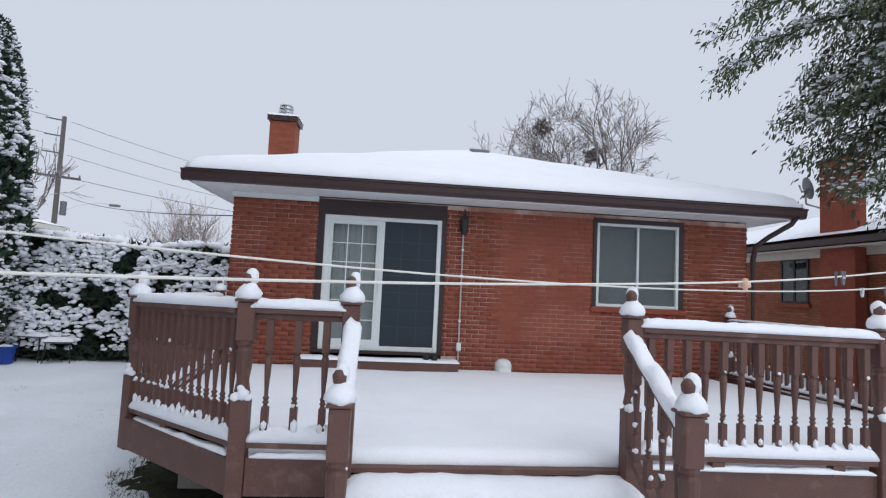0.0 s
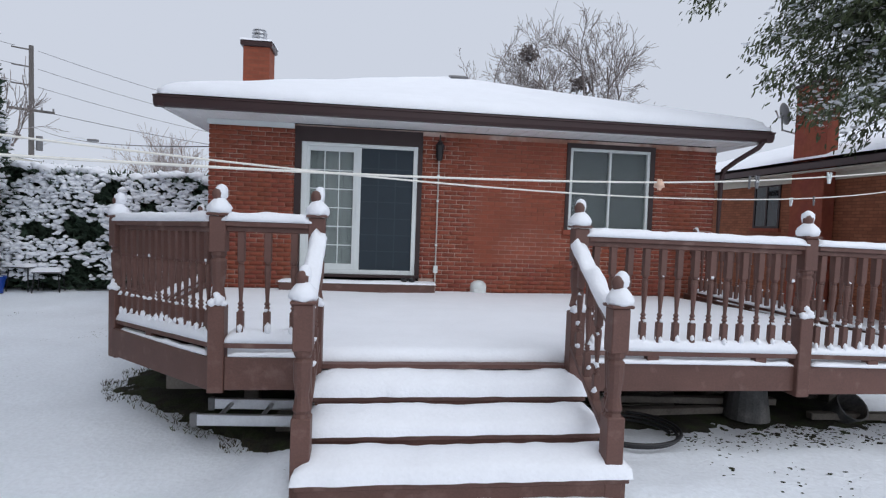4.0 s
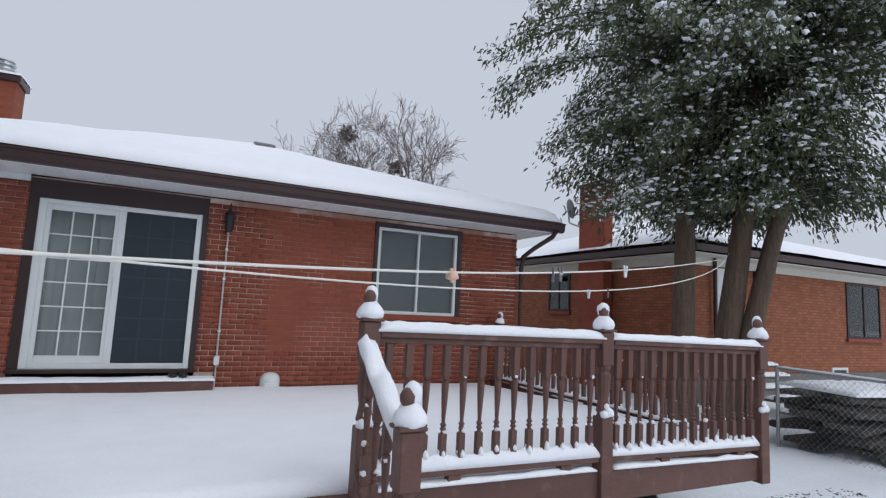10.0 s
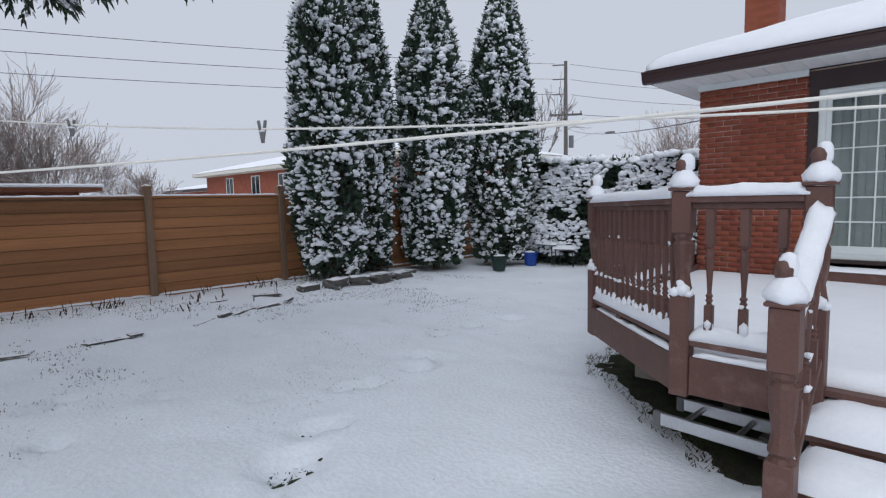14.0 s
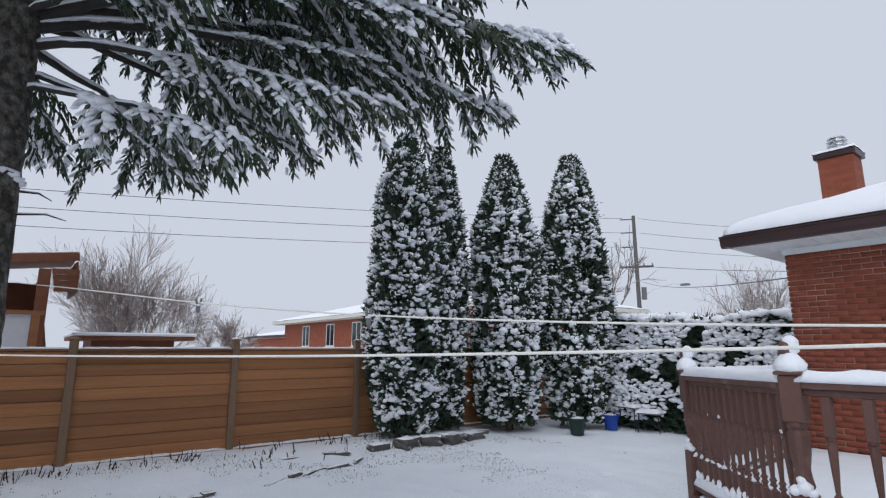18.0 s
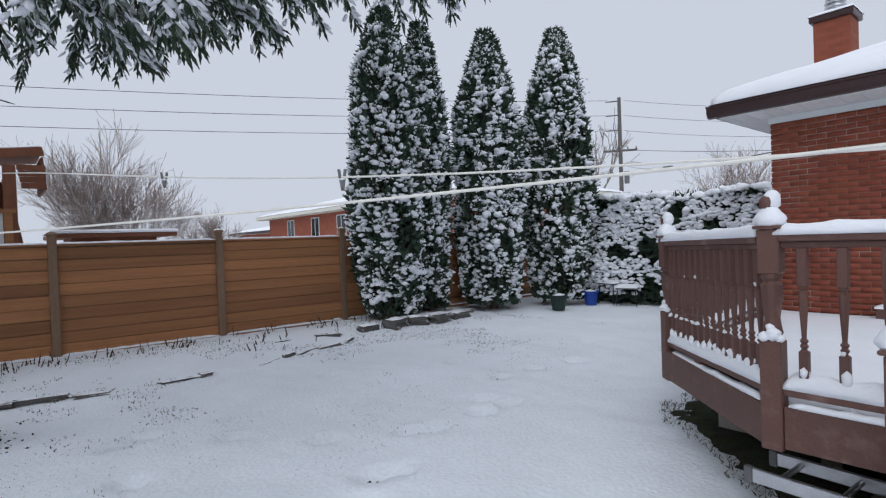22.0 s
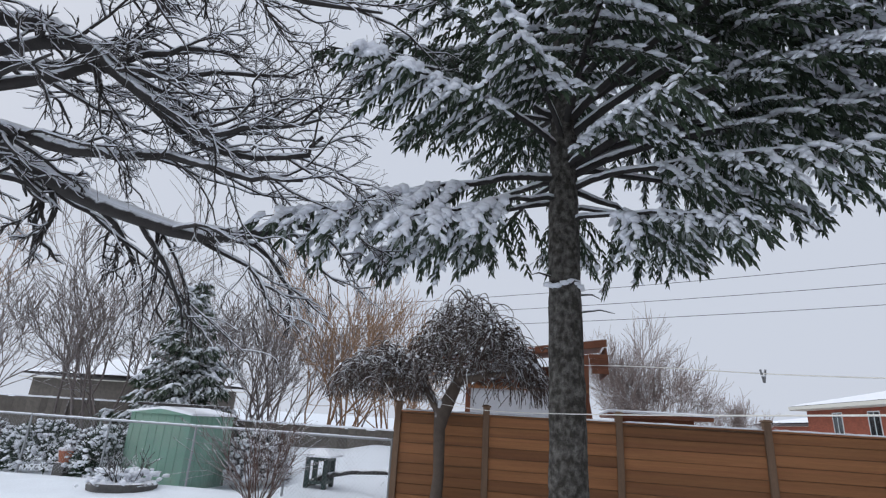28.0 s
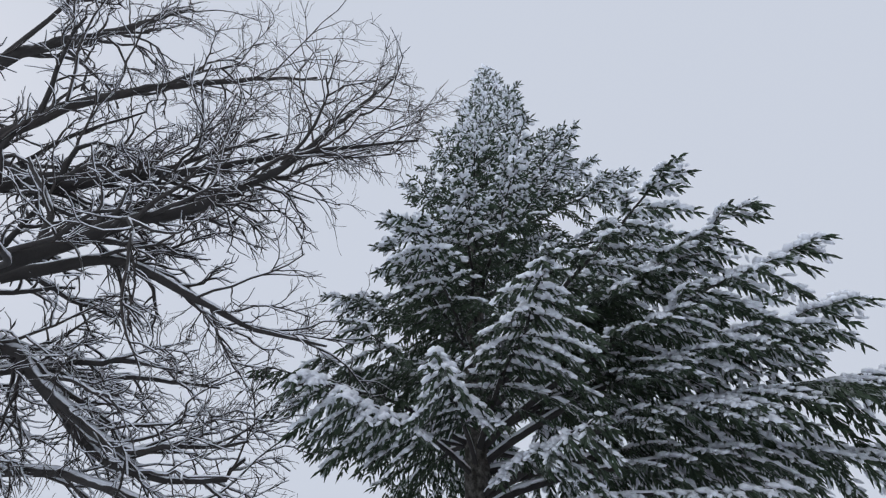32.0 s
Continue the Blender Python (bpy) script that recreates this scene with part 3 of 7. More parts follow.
part("screen", bx((0.22, WY + 0.035, 0.89), (1.03, WY + 0.04, 2.79)), SCREEN, door, "dark mesh insect screen")
# these stand in front of the screen, coloured dark as if seen through it
for i in (1, 2):
    x = 0.22 + 0.81 * i / 3
    part("muntin", bx((x - 0.009, WY + 0.028, 0.93), (x + 0.009, WY + 0.034, 2.74)), MUNTIN, door)
for j in range(1, 7):
    z = 0.93 + 1.81 * j / 7
    part("muntin", bx((0.24, WY + 0.0285, z - 0.008), (1.01, WY + 0.0335, z + 0.008)), MUNTIN, door)
part("door_handle", bx((0.155, WY - 0.015, 1.7), (0.185, WY + 0.012, 1.95), 0.005), WHITE, door)
blind = thing("vertical_blind", "pale vertical blind hanging behind the patio door glass", "blind")
for i in range(9):
    x = -0.6 + i * 0.083
    part("slat", bx((-0.04, -0.002, 0.9), (0.04, 0.002, 2.75), 0, pose(x, WY + 0.2, 0, 0, 0, 14 + 9 * math.sin(i * 2.3))), CURTAIN, blind)
step_box = thing("door_step", "brown wooden step under the patio door with snow on it", "step")
part("step_body", bx((-0.93, 7.45, 0.42), (1.40, 7.785, 0.715), 0.008), BROWN, step_box)
snow_slab("snow", -0.94, 1.41, 7.44, 7.72, lambda x, y: 0.713, 0.035, step_box, rng, 0.05, 0.05, 0.4)
slippers = thing("slippers", "pair of dark slippers on the snowy door step", "slippers")
for i in (0, 1):
    bm = bmesh.new()
    lathe(bm, [(0, 0.045), (0.03, 0.055), (0.05, 0.045), (0.06, 0.015)], 10)
    bmesh.ops.transform(bm, matrix=pose(0.93 + 0.12 * i, 7.6, 0.742) @ Matrix.Diagonal((1, 1.9, 1, 1)), verts=bm.verts)
    part("slipper", bm, BLACK, slippers, smooth=True)

# bedroom window
window = thing("window_1", "white-framed sliding window with a dark surround and drawn grey shade", "window", kind="structure")
bm = bmesh.new()
for a, b in (((3.53, 1.61), (3.59, 3.05)), ((4.975, 1.61), (5.05, 3.05)), ((3.59, 2.975), (4.975, 3.05))):
    box(bm, (a[0], WY - 0.012, a[1]), (b[0], WY + 0.1, b[1]))
part("surround", bm, TRIM, window)
bm = bmesh.new()
for a, b in (((3.59, 1.635), (3.64, 2.975)), ((4.925, 1.635), (4.975, 2.975)), ((3.64, 1.635), (4.925, 1.685)), ((3.64, 2.93), (4.925, 2.975)), ((4.265, 1.685), (4.3, 2.93))):
    box(bm, (a[0], WY + 0.005, a[1]), (b[0], WY + 0.09, b[1]), 0.005)
part("window_frame", bm, WHITE, window)
for a, b in ((3.64, 4.265), (4.3, 4.925)):
    p = part("pane", bx((a, WY + 0.045, 1.685), (b, WY + 0.05, 2.93)), PANE, window)
    p.visible_shadow = False
part("shade", bx((3.6, WY + 0.14, 1.65), (4.96, WY + 0.145, 2.97)), mat("grey_roller_shade", (0.13, 0.15, 0.16), rough=0.85, var=0.08, bump=0.05), window, "grey roller shade")
part("window_sill", bx((3.5, WY - 0.04, 1.55), (5.08, WY + 0.06, 1.633), 0.006), BRICK, window)

# lamp, conduit, vent
wall_lamp = thing("wall_lamp", "black lantern wall lamp beside the patio door", "lamp", (1.43, WY, 2.8))
part("back_plate", bx((-0.05, -0.02, -0.1), (0.05, 0.0, 0.12), 0.01), BLACK, wall_lamp)
bm = bmesh.new()
lathe(bm, [(-0.16, 0.02), (-0.14, 0.045), (-0.11, 0.05), (0.06, 0.065), (0.07, 0.075), (0.14, 0.03), (0.17, 0.012), (0.24, 0.01)], 6, (0, -0.1))
part("lantern", bm, BLACK, wall_lamp)
bm = bmesh.new()
lathe(bm, [(-0.09, 0.04), (0.04, 0.05)], 8, (0, -0.1))
part("glass", bm, PANE, wall_lamp)
part("arm", tube_mesh("arm", [([(0, 0, 0.05), (0, -0.06, 0.1), (0, -0.1, 0.14)], [0.01] * 3)], 6), BLACK, wall_lamp)
conduit = thing("conduit", "grey electrical conduit with a socket box on the brick wall", "conduit")
part("pipe", tube_mesh("pipe", [([(1.43, WY - 0.02, 2.66), (1.43, WY - 0.02, 0.52)], [0.012] * 2)], 8), GREY_PLASTIC if False else mat("pale_conduit", (0.5, 0.47, 0.45), rough=0.5, var=0.1, bump=0), conduit)
part("socket_box", bx((1.395, WY - 0.06, 0.87), (1.465, WY - 0.002, 0.99), 0.008), WHITE, conduit)
for z in (1.3, 2.0, 2.4):
    part("clip", bx((1.41, WY - 0.035, z), (1.45, WY - 0.002, z + 0.03), 0.004), WHITE, conduit)
vent = thing("dryer_vent", "white dryer vent hood on the brick wall, capped with snow", "vent", (2.14, WY, 0.50))
bm = bmesh.new()
lathe(bm, [(0.0, 0.13), (0.17, 0.135), (0.22, 0.12), (0.26, 0.07), (0.27, 0.02)], 14)
part("hood", bm, WHITE, vent, smooth=True)
part("flap", bx((-0.09, -0.15, 0.05), (0.09, -0.13, 0.14), 0.004), WHITE, vent)

# ---- deck, steps and railings ----
DF, DR, DB = 3.18, 5.45, 7.78


def deck_z(x, y):
    return 0.665 - 0.037 * (y - DF)


deck = thing("deck", "raised brown-painted timber deck covered with snow", "deck")
DECK_L = [(-0.57, 3.10), (-1.64, 4.09), (-2.02, 7.78)]


def deck_left(y):
    (xa, ya), (xb, yb), (xc, yc) = DECK_L
    return xa + (xb - xa) * (y - ya) / (yb - ya) if y < yb else xb + (xc - xb) * (y - yb) / (yc - yb)


y, i = DF - 0.1, 0
while y < DB - 0.02:
    y2 = min(y + 0.14, DB)
    x0 = deck_left(max(y, 3.10)) + 0.02
    bm = bmesh.new()
    box(bm, (x0, y + 0.003, deck_z(0, y) - 0.035), (DR, y2 - 0.003, deck_z(0, y) - 0.004))
    part("deck_board", bm, BROWN, deck)
    y = y2
# beams and posts under it
for yy in (3.7, 5.5, 7.4):
    part("beam", bx((deck_left(yy) + 0.12, yy, 0.30), (DR - 0.1, yy + 0.09, 0.46)), BOARD_OLD, deck)
for xx in (-0.55, 1.0, 3.1, 5.1):
    for yy in (4.15, 5.5, 7.4):
        part("pier", bx((xx - 0.06, yy - 0.03, -0.1), (xx + 0.06, yy + 0.1, 0.46)), BOARD_OLD, deck)


def board(p, q, z0, z1, thick, name, parent, material=BROWN):
    p, q = Vector((*p, 0)), Vector((*q, 0))
    d = q - p
    a = math.degrees(math.atan2(d.y, d.x))
    return part(name, bx((0, -thick / 2, z0), (d.length, thick / 2, z1), 0.005, pose(p.x, p.y, 0, 0, 0, a)), material, parent)


SK1 = 0.70
board((-0.50, 3.09), (0.06, 3.09), 0.487, 0.716, 0.04, "skirt_board", deck)
board((1.95, 3.05), (3.70, 3.035), 0.485, 0.694, 0.04, "skirt_board", deck)
board((3.705, 3.028), (5.43, 3.01), 0.462, 0.675, 0.04, "skirt_board", deck)
board((5.45, 3.0), (5.68, 7.75), 0.44, 0.64, 0.04, "skirt_board", deck)
board((-0.565, 3.09), (-1.645, 4.06), 0.475, 0.70, 0.04, "skirt_board", deck)
board((-1.645, 4.09), (-2.02, 7.75), 0.44, 0.66, 0.04, "skirt_board", deck)
# snow over the deck boards, following the cut-off corner
nxs, nys = 90, 58
seed = 3.3
vs, fs = [], []
for j in range(nys + 1):
    yy = DF - 0.03 + (DB - DF + 0.03) * j / nys
    xl, xr = deck_left(yy) + 0.03, DR - 0.03
    for i in range(nxs + 1):
        xx = xl + (xr - xl) * i / nxs
        rim = min(yy - DF + 0.03, 0.3)
        h = 0.085 * (0.3 + 0.7 * math.sqrt(min(1, rim / 0.1))) + 0.014 * noise.noise((xx * 1.2, yy * 1.2, seed)) + 0.004 * noise.noise((xx * 6, yy * 6, seed))
        vs.append((xx, yy + (0.012 * noise.noise((xx * 5, 0, 2)) if j == 0 else 0), deck_z(xx, yy) + h))
for i in range(nxs + 1):
    xx = vs[i][0]
    vs.append((xx, vs[i][1] + 0.01, deck_z(xx, DF) - 0.012))
b0 = (nxs + 1) * (nys + 1)
for j in range(nys):
    for i in range(nxs):
        a = j * (nxs + 1) + i
        fs.append((a, a + 1, a + nxs + 2, a + nxs + 1))
for i in range(nxs):
    fs.append((b0 + i, b0 + i + 1, i + 1, i))
me = bpy.data.meshes.new("deck_snow")
me.from_pydata(vs, [], fs)
part("snow", me, SNOW, deck, "smooth untouched snow", smooth=True)

steps = thing("steps", "brown timber deck steps with thick snow on every tread", "steps")
# treads: nosing line, height, left and right ends
TREADS = [(2.23, 0.238, 0.09, 1.985), (2.56, 0.372, 0.115, 1.955), (2.88, 0.505, 0.10, 1.965)]
for n_, (yf, z, xa, xb) in enumerate(TREADS):
    part("tread", bx((xa, yf, z - 0.04), (xb, yf + 0.33, z), 0.006), BROWN, steps)
    part("riser", bx((xa + 0.02, yf + 0.012, z - (0.22 if n_ == 0 else 0.143)), (xb - 0.02, yf + 0.035, z - 0.04)), BROWN, steps)
    snow_slab("snow", xa - 0.005, xb + 0.005, yf - 0.012, yf + 0.33, lambda x, y, z=z: z + 0.05 * max(0, y - 2.3 - (z - 0.235) / 0.143 * 0.32), 0.105 if n_ < 2 else 0.125, steps, rng, 0.04, 0.13, 0.2)
part("riser", bx((0.12, DF - 0.005, 0.5), (1.95, DF + 0.02, 0.63)), BROWN, steps)
part("nosing", bx((0.13, DF - 0.05, 0.628), (1.90, DF - 0.012 + 0.06, 0.664), 0.005), BROWN, steps)
for xx in (0.15, 1.925):
    bm = bmesh.new()
    sv = [(xx, y, z) for y, z in ((2.3, -0.1), (2.3, 0.19), (2.62, 0.19), (2.62, 0.33), (2.94, 0.33), (2.94, 0.47), (3.2, 0.47), (3.2, -0.05))]
    lo = [bm.verts.new((v[0] - 0.02, v[1], v[2])) for v in sv]
    hi = [bm.verts.new((v[0] + 0.02, v[1], v[2])) for v in sv]
    bm.faces.new(lo)
    bm.faces.new(hi[::-1])
    for a in range(len(sv)):
        b = (a + 1) % len(sv)
        bm.faces.new((lo[b], lo[a], hi[a], hi[b]))
    part("stringer", bm, BROWN, steps)


def post(x, y, z0, ztop, label, rz=0, tall=True):
    """A turned newel with square blocks, a cap plate, a finial, and the snow that sits on it. The cap's top is at ztop."""
    t = thing("newel_post", label, "post", (x, y, 0), rz, "railing posts")
    h = 0.053
    bm = bmesh.new()
    zb = ztop - 0.62 if tall else ztop - 0.65
    zt = ztop - 0.26 if tall else ztop - 0.28
    box(bm, (-h, -h, z0), (h, h, zb), 0.006)
    lathe(bm, [(zb, 0.05), (zb + 0.02, 0.04), (zb + 0.04, 0.052), (zb + 0.07, 0.045), (zb + 0.12, 0.038), (zb + 0.2, 0.05), (zt - 0.06, 0.054), (zt - 0.04, 0.04), (zt - 0.02, 0.052), (zt, 0.05)], 12)
    box(bm, (-h, -h, zt), (h, h, ztop - 0.02), 0.006)
    part("shaft", bm, BROWN, t)
    part("cap", bx((-0.068, -0.068, ztop - 0.018), (0.068, 0.068, ztop), 0.005), BROWN, t)
    bm = bmesh.new()
    lathe(bm, [(ztop, 0.036), (ztop + 0.03, 0.028), (ztop + 0.05, 0.032), (ztop + 0.075, 0.018), (ztop + 0.1, 0.034), (ztop + 0.13, 0.038), (ztop + 0.155, 0.025), (ztop + 0.165, 0.01)], 12, (-0.012, -0.004))
    part("finial", bm, BROWN, t, smooth=True)
    r = random.Random(int(1000 * (x + 7 * y)))
    lean = r.uniform(-0.012, 0.012)
    bm = bmesh.new()
    lathe(bm, [(ztop - 0.004, 0.066), (ztop + 0.012, 0.078), (ztop + 0.035, 0.078), (ztop + 0.06, 0.066), (ztop + 0.08, 0.048), (ztop + 0.1, 0.03)], 20, (lean * 0.5, 0), False, 0.09, r)
    part("snow_cap", bm, SNOW, t, smooth=True)
    bm = bmesh.new()
    k = r.uniform(0.85, 1.1)
    lathe(bm, [(ztop + 0.088, 0.022), (ztop + 0.105, 0.037 * k), (ztop + 0.135, 0.042 * k), (ztop + 0.165, 0.037 * k), (ztop + 0.185, 0.022), (ztop + 0.192, 0.008)], 14, (0.008 + lean, r.uniform(0.008, 0.018)), False, 0.12, r)
    part("snow_ball", bm, SNOW, t, smooth=True)
    if tall:
        part("snow_lump", blobs("snow_lump", [(0.015, -0.04, zb + 0.035), (-0.03, -0.045, zb + 0.02), (0.0, -0.035, zb + 0.07), (0.045, -0.03, zb + 0.015)], [(0.045, 0.035, 0.04), (0.035, 0.03, 0.03), (0.028, 0.025, 0.03), (0.03, 0.03, 0.025)], rng, rough=0.12), SNOW, t)
    return t


BAL_H = 0.75


def baluster_mesh():
    bm = bmesh.new()
    q = 0.0215
    box(bm, (-q, -q, 0), (q, q, 0.21), 0.003)
    lathe(bm, [(0.21, 0.019), (0.222, 0.0115), (0.236, 0.021), (0.25, 0.0125), (0.264, 0.021), (0.278, 0.0115), (0.3, 0.0125), (0.4, 0.019), (0.5, 0.0235), (0.525, 0.021), (0.53, 0.015), (0.54, 0.022), (0.55, 0.021)], 10)
    box(bm, (-q * 1.05, -q * 1.05, 0.55), (q * 1.05, q * 1.05, BAL_H), 0.003)
    me = bpy.data.meshes.new("baluster")
    bm.to_mesh(me)
    bm.free()
    return me


BALUSTER = baluster_mesh()


def railing(p, q, z, n, label, z_end=None, snow=0.06, low_snow=True, heap=0.085):
    """A run of railing: top rail, bottom rail, turned balusters, and snow; z and z_end are the undersides of the bottom rail at its ends."""
    p, q = Vector((*p, 0)), Vector((*q, 0))
    d = q - p
    a = math.degrees(math.atan2(d.y, d.x))
    L = d.length
    fall = math.degrees(math.atan2((z if z_end is None else z_end) - z, L))
    t = thing("deck_railing", label, "railing", (p.x, p.y, 0), a, "deck railings")
    t.matrix_basis = pose(p.x, p.y, z, 0, 0, a) @ pose(0, 0, 0, 0, -fall, 0)
    part("bottom_rail", bx((0.05, -0.033, 0), (L - 0.05, 0.033, 0.038), 0.005), BROWN, t)
    part("top_rail", bx((0.05, -0.046, 0.822), (L - 0.05, 0.046, 0.858), 0.006), BROWN, t)
    part("sub_rail", bx((0.05, -0.019, 0.787), (L - 0.05, 0.019, 0.822), 0.004), BROWN, t)
    for i in range(n):
        x = 0.06 + (L - 0.12) * (i + 0.5) / n
        b = part("baluster", BALUSTER, BROWN, t)
        b.matrix_basis = pose(x, 0, 0.037)
        cs = [(x + random.uniform(-0.006, 0.006), -0.018, 0.037 + 0.225)] if random.random() < 0.7 else []
        if random.random() < 0.3:
            cs.append((x, -0.016, 0.037 + 0.555))
        for c in cs:
            part("snow_fleck", blobs("snow_fleck", [c], [random.uniform(0.008, 0.02)], rng, 1.0, 0.5), SNOW, t)
    for x in np.arange(0.55, L - 0.3, 0.85):
        part("block", bx((x, -0.03, -0.07), (x + 0.085, 0.03, 0.0)), BROWN, t)
    snow_bank("snow_bank", (0.03, 0, 0.857), (L - 0.03, 0, 0.857), 0.112, snow, t, rng)
    snow_bank("snow_bank", (0.05, 0.005, 0.037), (L - 0.05, 0.005, 0.037), 0.085, heap, t, rng, 0.025, 0.4)
    cs, sz = [], []
    for i in range(n):
        x = 0.06 + (L - 0.12) * (i + 0.5) / n
        for k in range(2):
            w = random.uniform(0.016, 0.026)
            cs.append((x + random.uniform(-0.012, 0.012), -0.02 + 0.02 * k, 0.037 + heap * random.uniform(0.85, 1.2)))
            sz.append((w, w, w * random.uniform(1.2, 2.0)))
    tagged(part("snow", blobs("snow", cs, sz, rng, rough=0.15), SNOW, t), kind="stuff")
    if low_snow:
        snow_bank("snow_bank", (0.08, -0.012, -0.055), (L - 0.08, -0.012, -0.055), 0.06, 0.03, t, rng, 0.05, 0.5)
    return t


P = {"NL": (-0.555, 3.11), "UL": (0.09, 3.09), "UR": (1.94, 3.06), "M": (3.72, 3.03), "E": (5.44, 3.0), "FL": (-1.65, 4.13), "BL": (-2.08, 7.6), "BR": (5.72, 7.6)}
post(*P["NL"], 0.47, 1.682, "brown turned corner post capped with a tall cone of snow")
post(*P["UL"], 0.47, 1.69, "brown turned newel post with a snowball on its finial")
post(*P["UR"], 0.47, 1.684, "brown turned newel post with a snowball on its finial")
post(*P["M"], 0.45, 1.668, "brown turned railing post with a snowy finial")
post(*P["E"], 0.44, 1.636, "brown turned corner post with a snowy finial")
post(*P["FL"], 0.45, 1.635, "brown turned corner post capped with snow", -42)
post(*P["BL"], 0.43, 1.63, "brown turned post by the brick wall, capped with snow")
post(*P["BR"], 0.43, 1.56, "brown turned post against the brick wall")
post(0.11, 2.36, 0.0, 1.218, "brown turned stair newel with a snowy finial", 0, False)
post(1.89, 2.29, 0.0, 1.235, "brown turned stair newel with a snowy finial", 0, False)
railing(P["NL"], P["UL"], 0.772, 3, "short brown deck railing with turned balusters and snow on its rail")
railing(P["UR"], P["M"], 0.752, 13, "brown deck railing with turned balusters and a bank of snow", 0.738)
railing(P["M"], P["E"], 0.738, 14, "brown deck railing with turned balusters and a bank of snow", 0.708, 0.05, heap=0.06)
railing(P["FL"], P["NL"], 0.73, 14, "slanting brown deck railing with snow caught between its balusters", 0.765, 0.065)
railing(P["BL"], P["FL"], 0.68, 26, "side brown deck railing with snow along its rail", 0.73)
railing(P["E"], P["BR"], 0.70, 34, "side brown deck railing with snow along its rails", 0.65, 0.03, heap=0.035)


def stair_rail(x, label, y0, y1):
    t = thing("stair_railing", label, "railing", group="stair railings")
    z0, z1 = 1.09, 1.50
    ang = math.degrees(math.atan2(z1 - z0, y1 - y0))
    L = math.hypot(y1 - y0, z1 - z0)
    part("top_rail", bx((-0.045, 0, -0.02), (0.045, L, 0.02), 0.006, pose(x, y0, z0, ang)), BROWN, t)
    part("bottom_rail", bx((-0.03, 0, -0.02), (0.03, L, 0.02), 0.005, pose(x, y0, z0 - 0.68, ang)), BROWN, t)
    for i in range(4):
        f = (i + 0.5) / 4
        b = part("baluster", BALUSTER, BROWN, t)
        b.matrix_basis = pose(x, y0 + (y1 - y0) * f, z0 - 0.70 + (z1 - z0) * f) @ Matrix.Diagonal((1, 1, 0.92, 1))
        for j, size in ((0, 0.017), (2, 0.012), (-1.6, 0.022)):
            part("snow_fleck", blobs("snow_fleck", [(x + 0.012 * (-1) ** i, y0 + (y1 - y0) * f - 0.015, z0 - 0.44 + (z1 - z0) * f + 0.1 * j)], [size], rng, 1.1, 0.5), SNOW, t)
    snow_bank("snow_bank", (x, y0 + 0.0, z0 + 0.018), (x, y1 + 0.02, z1 + 0.03), 0.105, 0.07, t, rng, 0.03, 0.6)


stair_rail(0.105, "sloping brown stair rail with a thick roll of snow", 2.42, 3.03)
stair_rail(1.91, "sloping brown stair rail with a thick roll of snow", 2.35, 3.0)

# ---- board fence ----
def fence_x(y):
    return -9.62 + 0.056 * (y - 0.59)


fence = thing("fence", "brown stained horizontal-board fence with snow on its top edge", "fence")
FPOSTS = [-3.655, -1.865, 0.589, 3.02, 5.456, 7.9, 10.34, 12.78]
for i, y in enumerate(FPOSTS):
    x = fence_x(y)
    p = part("post", bx((x - 0.055, y - 0.06, -0.1), (x + 0.06, y + 0.06, 1.95), 0.006), POST_WOOD, fence)
    part("post_cap", bx((x - 0.08, y - 0.085, 1.95), (x + 0.085, y + 0.085, 1.975), 0.008), POST_WOOD, p)
    bm = bmesh.new()
    lathe(bm, [(1.975, 0.075), (1.995, 0.05), (2.005, 0.02)], square=True, centre=(x, y))
    part("post_top", bm, POST_WOOD, p)
    if i in (0, 3, 4, 6):
        part("snow", blobs("snow", [(x, y, 1.99)], [0.075], rng, 0.35), SNOW, p)
for y0, y1 in zip(FPOSTS, FPOSTS[1:]):
    a, b = y0 + 0.06, y1 - 0.06
    xa, xb = fence_x(a), fence_x(b)
    ang = math.degrees(math.atan2(xa - xb, b - a))
    L = math.hypot(b - a, xb - xa)
    z = 0.09
    n = 9
    for j in range(n):
        h = 0.182 + random.uniform(-0.012, 0.012)
        z1 = min(z + h, 1.78)
        bm = bx((-0.014, 0, z), (0.010 + 0.006 * random.random(), L, z1 - 0.006), 0.004, pose(xa + random.uniform(-0.006, 0.006), a, 0, random.uniform(-0.12, 0.12), random.uniform(1.0, 2.2) * 0, ang))
        part("board", bm, CEDAR_WOOD, fence)
        z = z1 + 0.004
    # sheet added behind the gaps so they show as dark shadow lines
    part("shadow_line_backing", bx((-0.034, 0, 0.08), (-0.017, L, 1.785), 0, pose(xa, a, 0, 0, 0, ang)), POST_WOOD, fence)
    part("top_board", bx((-0.045, 0, 1.785), (0.05, L, 1.815), 0.004, pose(xa, a, 0, 0, 0, ang)), CEDAR_WOOD, fence)
    part("kick_board", bx((-0.03, 0, 0.03), (0.045, L, 0.085), 0.004, pose(xa, a, 0, 0, 0, ang)), CEDAR_WOOD, fence)
    snow_bank("snow_bank", (xa, a, 1.813), (xb, b, 1.813), 0.085, 0.028, fence, rng, 0.08, 0.5)
    snow_bank("snow_bank", (xa + 0.03, a, 0.084), (xb + 0.03, b, 0.084), 0.05, 0.03, fence, rng, 0.08, 0.6)


# ---- plant generators ----
def rot_about(v, axis, a):
    axis = axis / (np.linalg.norm(axis, axis=-1, keepdims=True) + 1e-9)
    c, s = np.cos(a)[..., None], np.sin(a)[..., None]
    return v * c + np.cross(axis, v) * s + axis * (np.sum(axis * v, -1, keepdims=True)) * (1 - c)


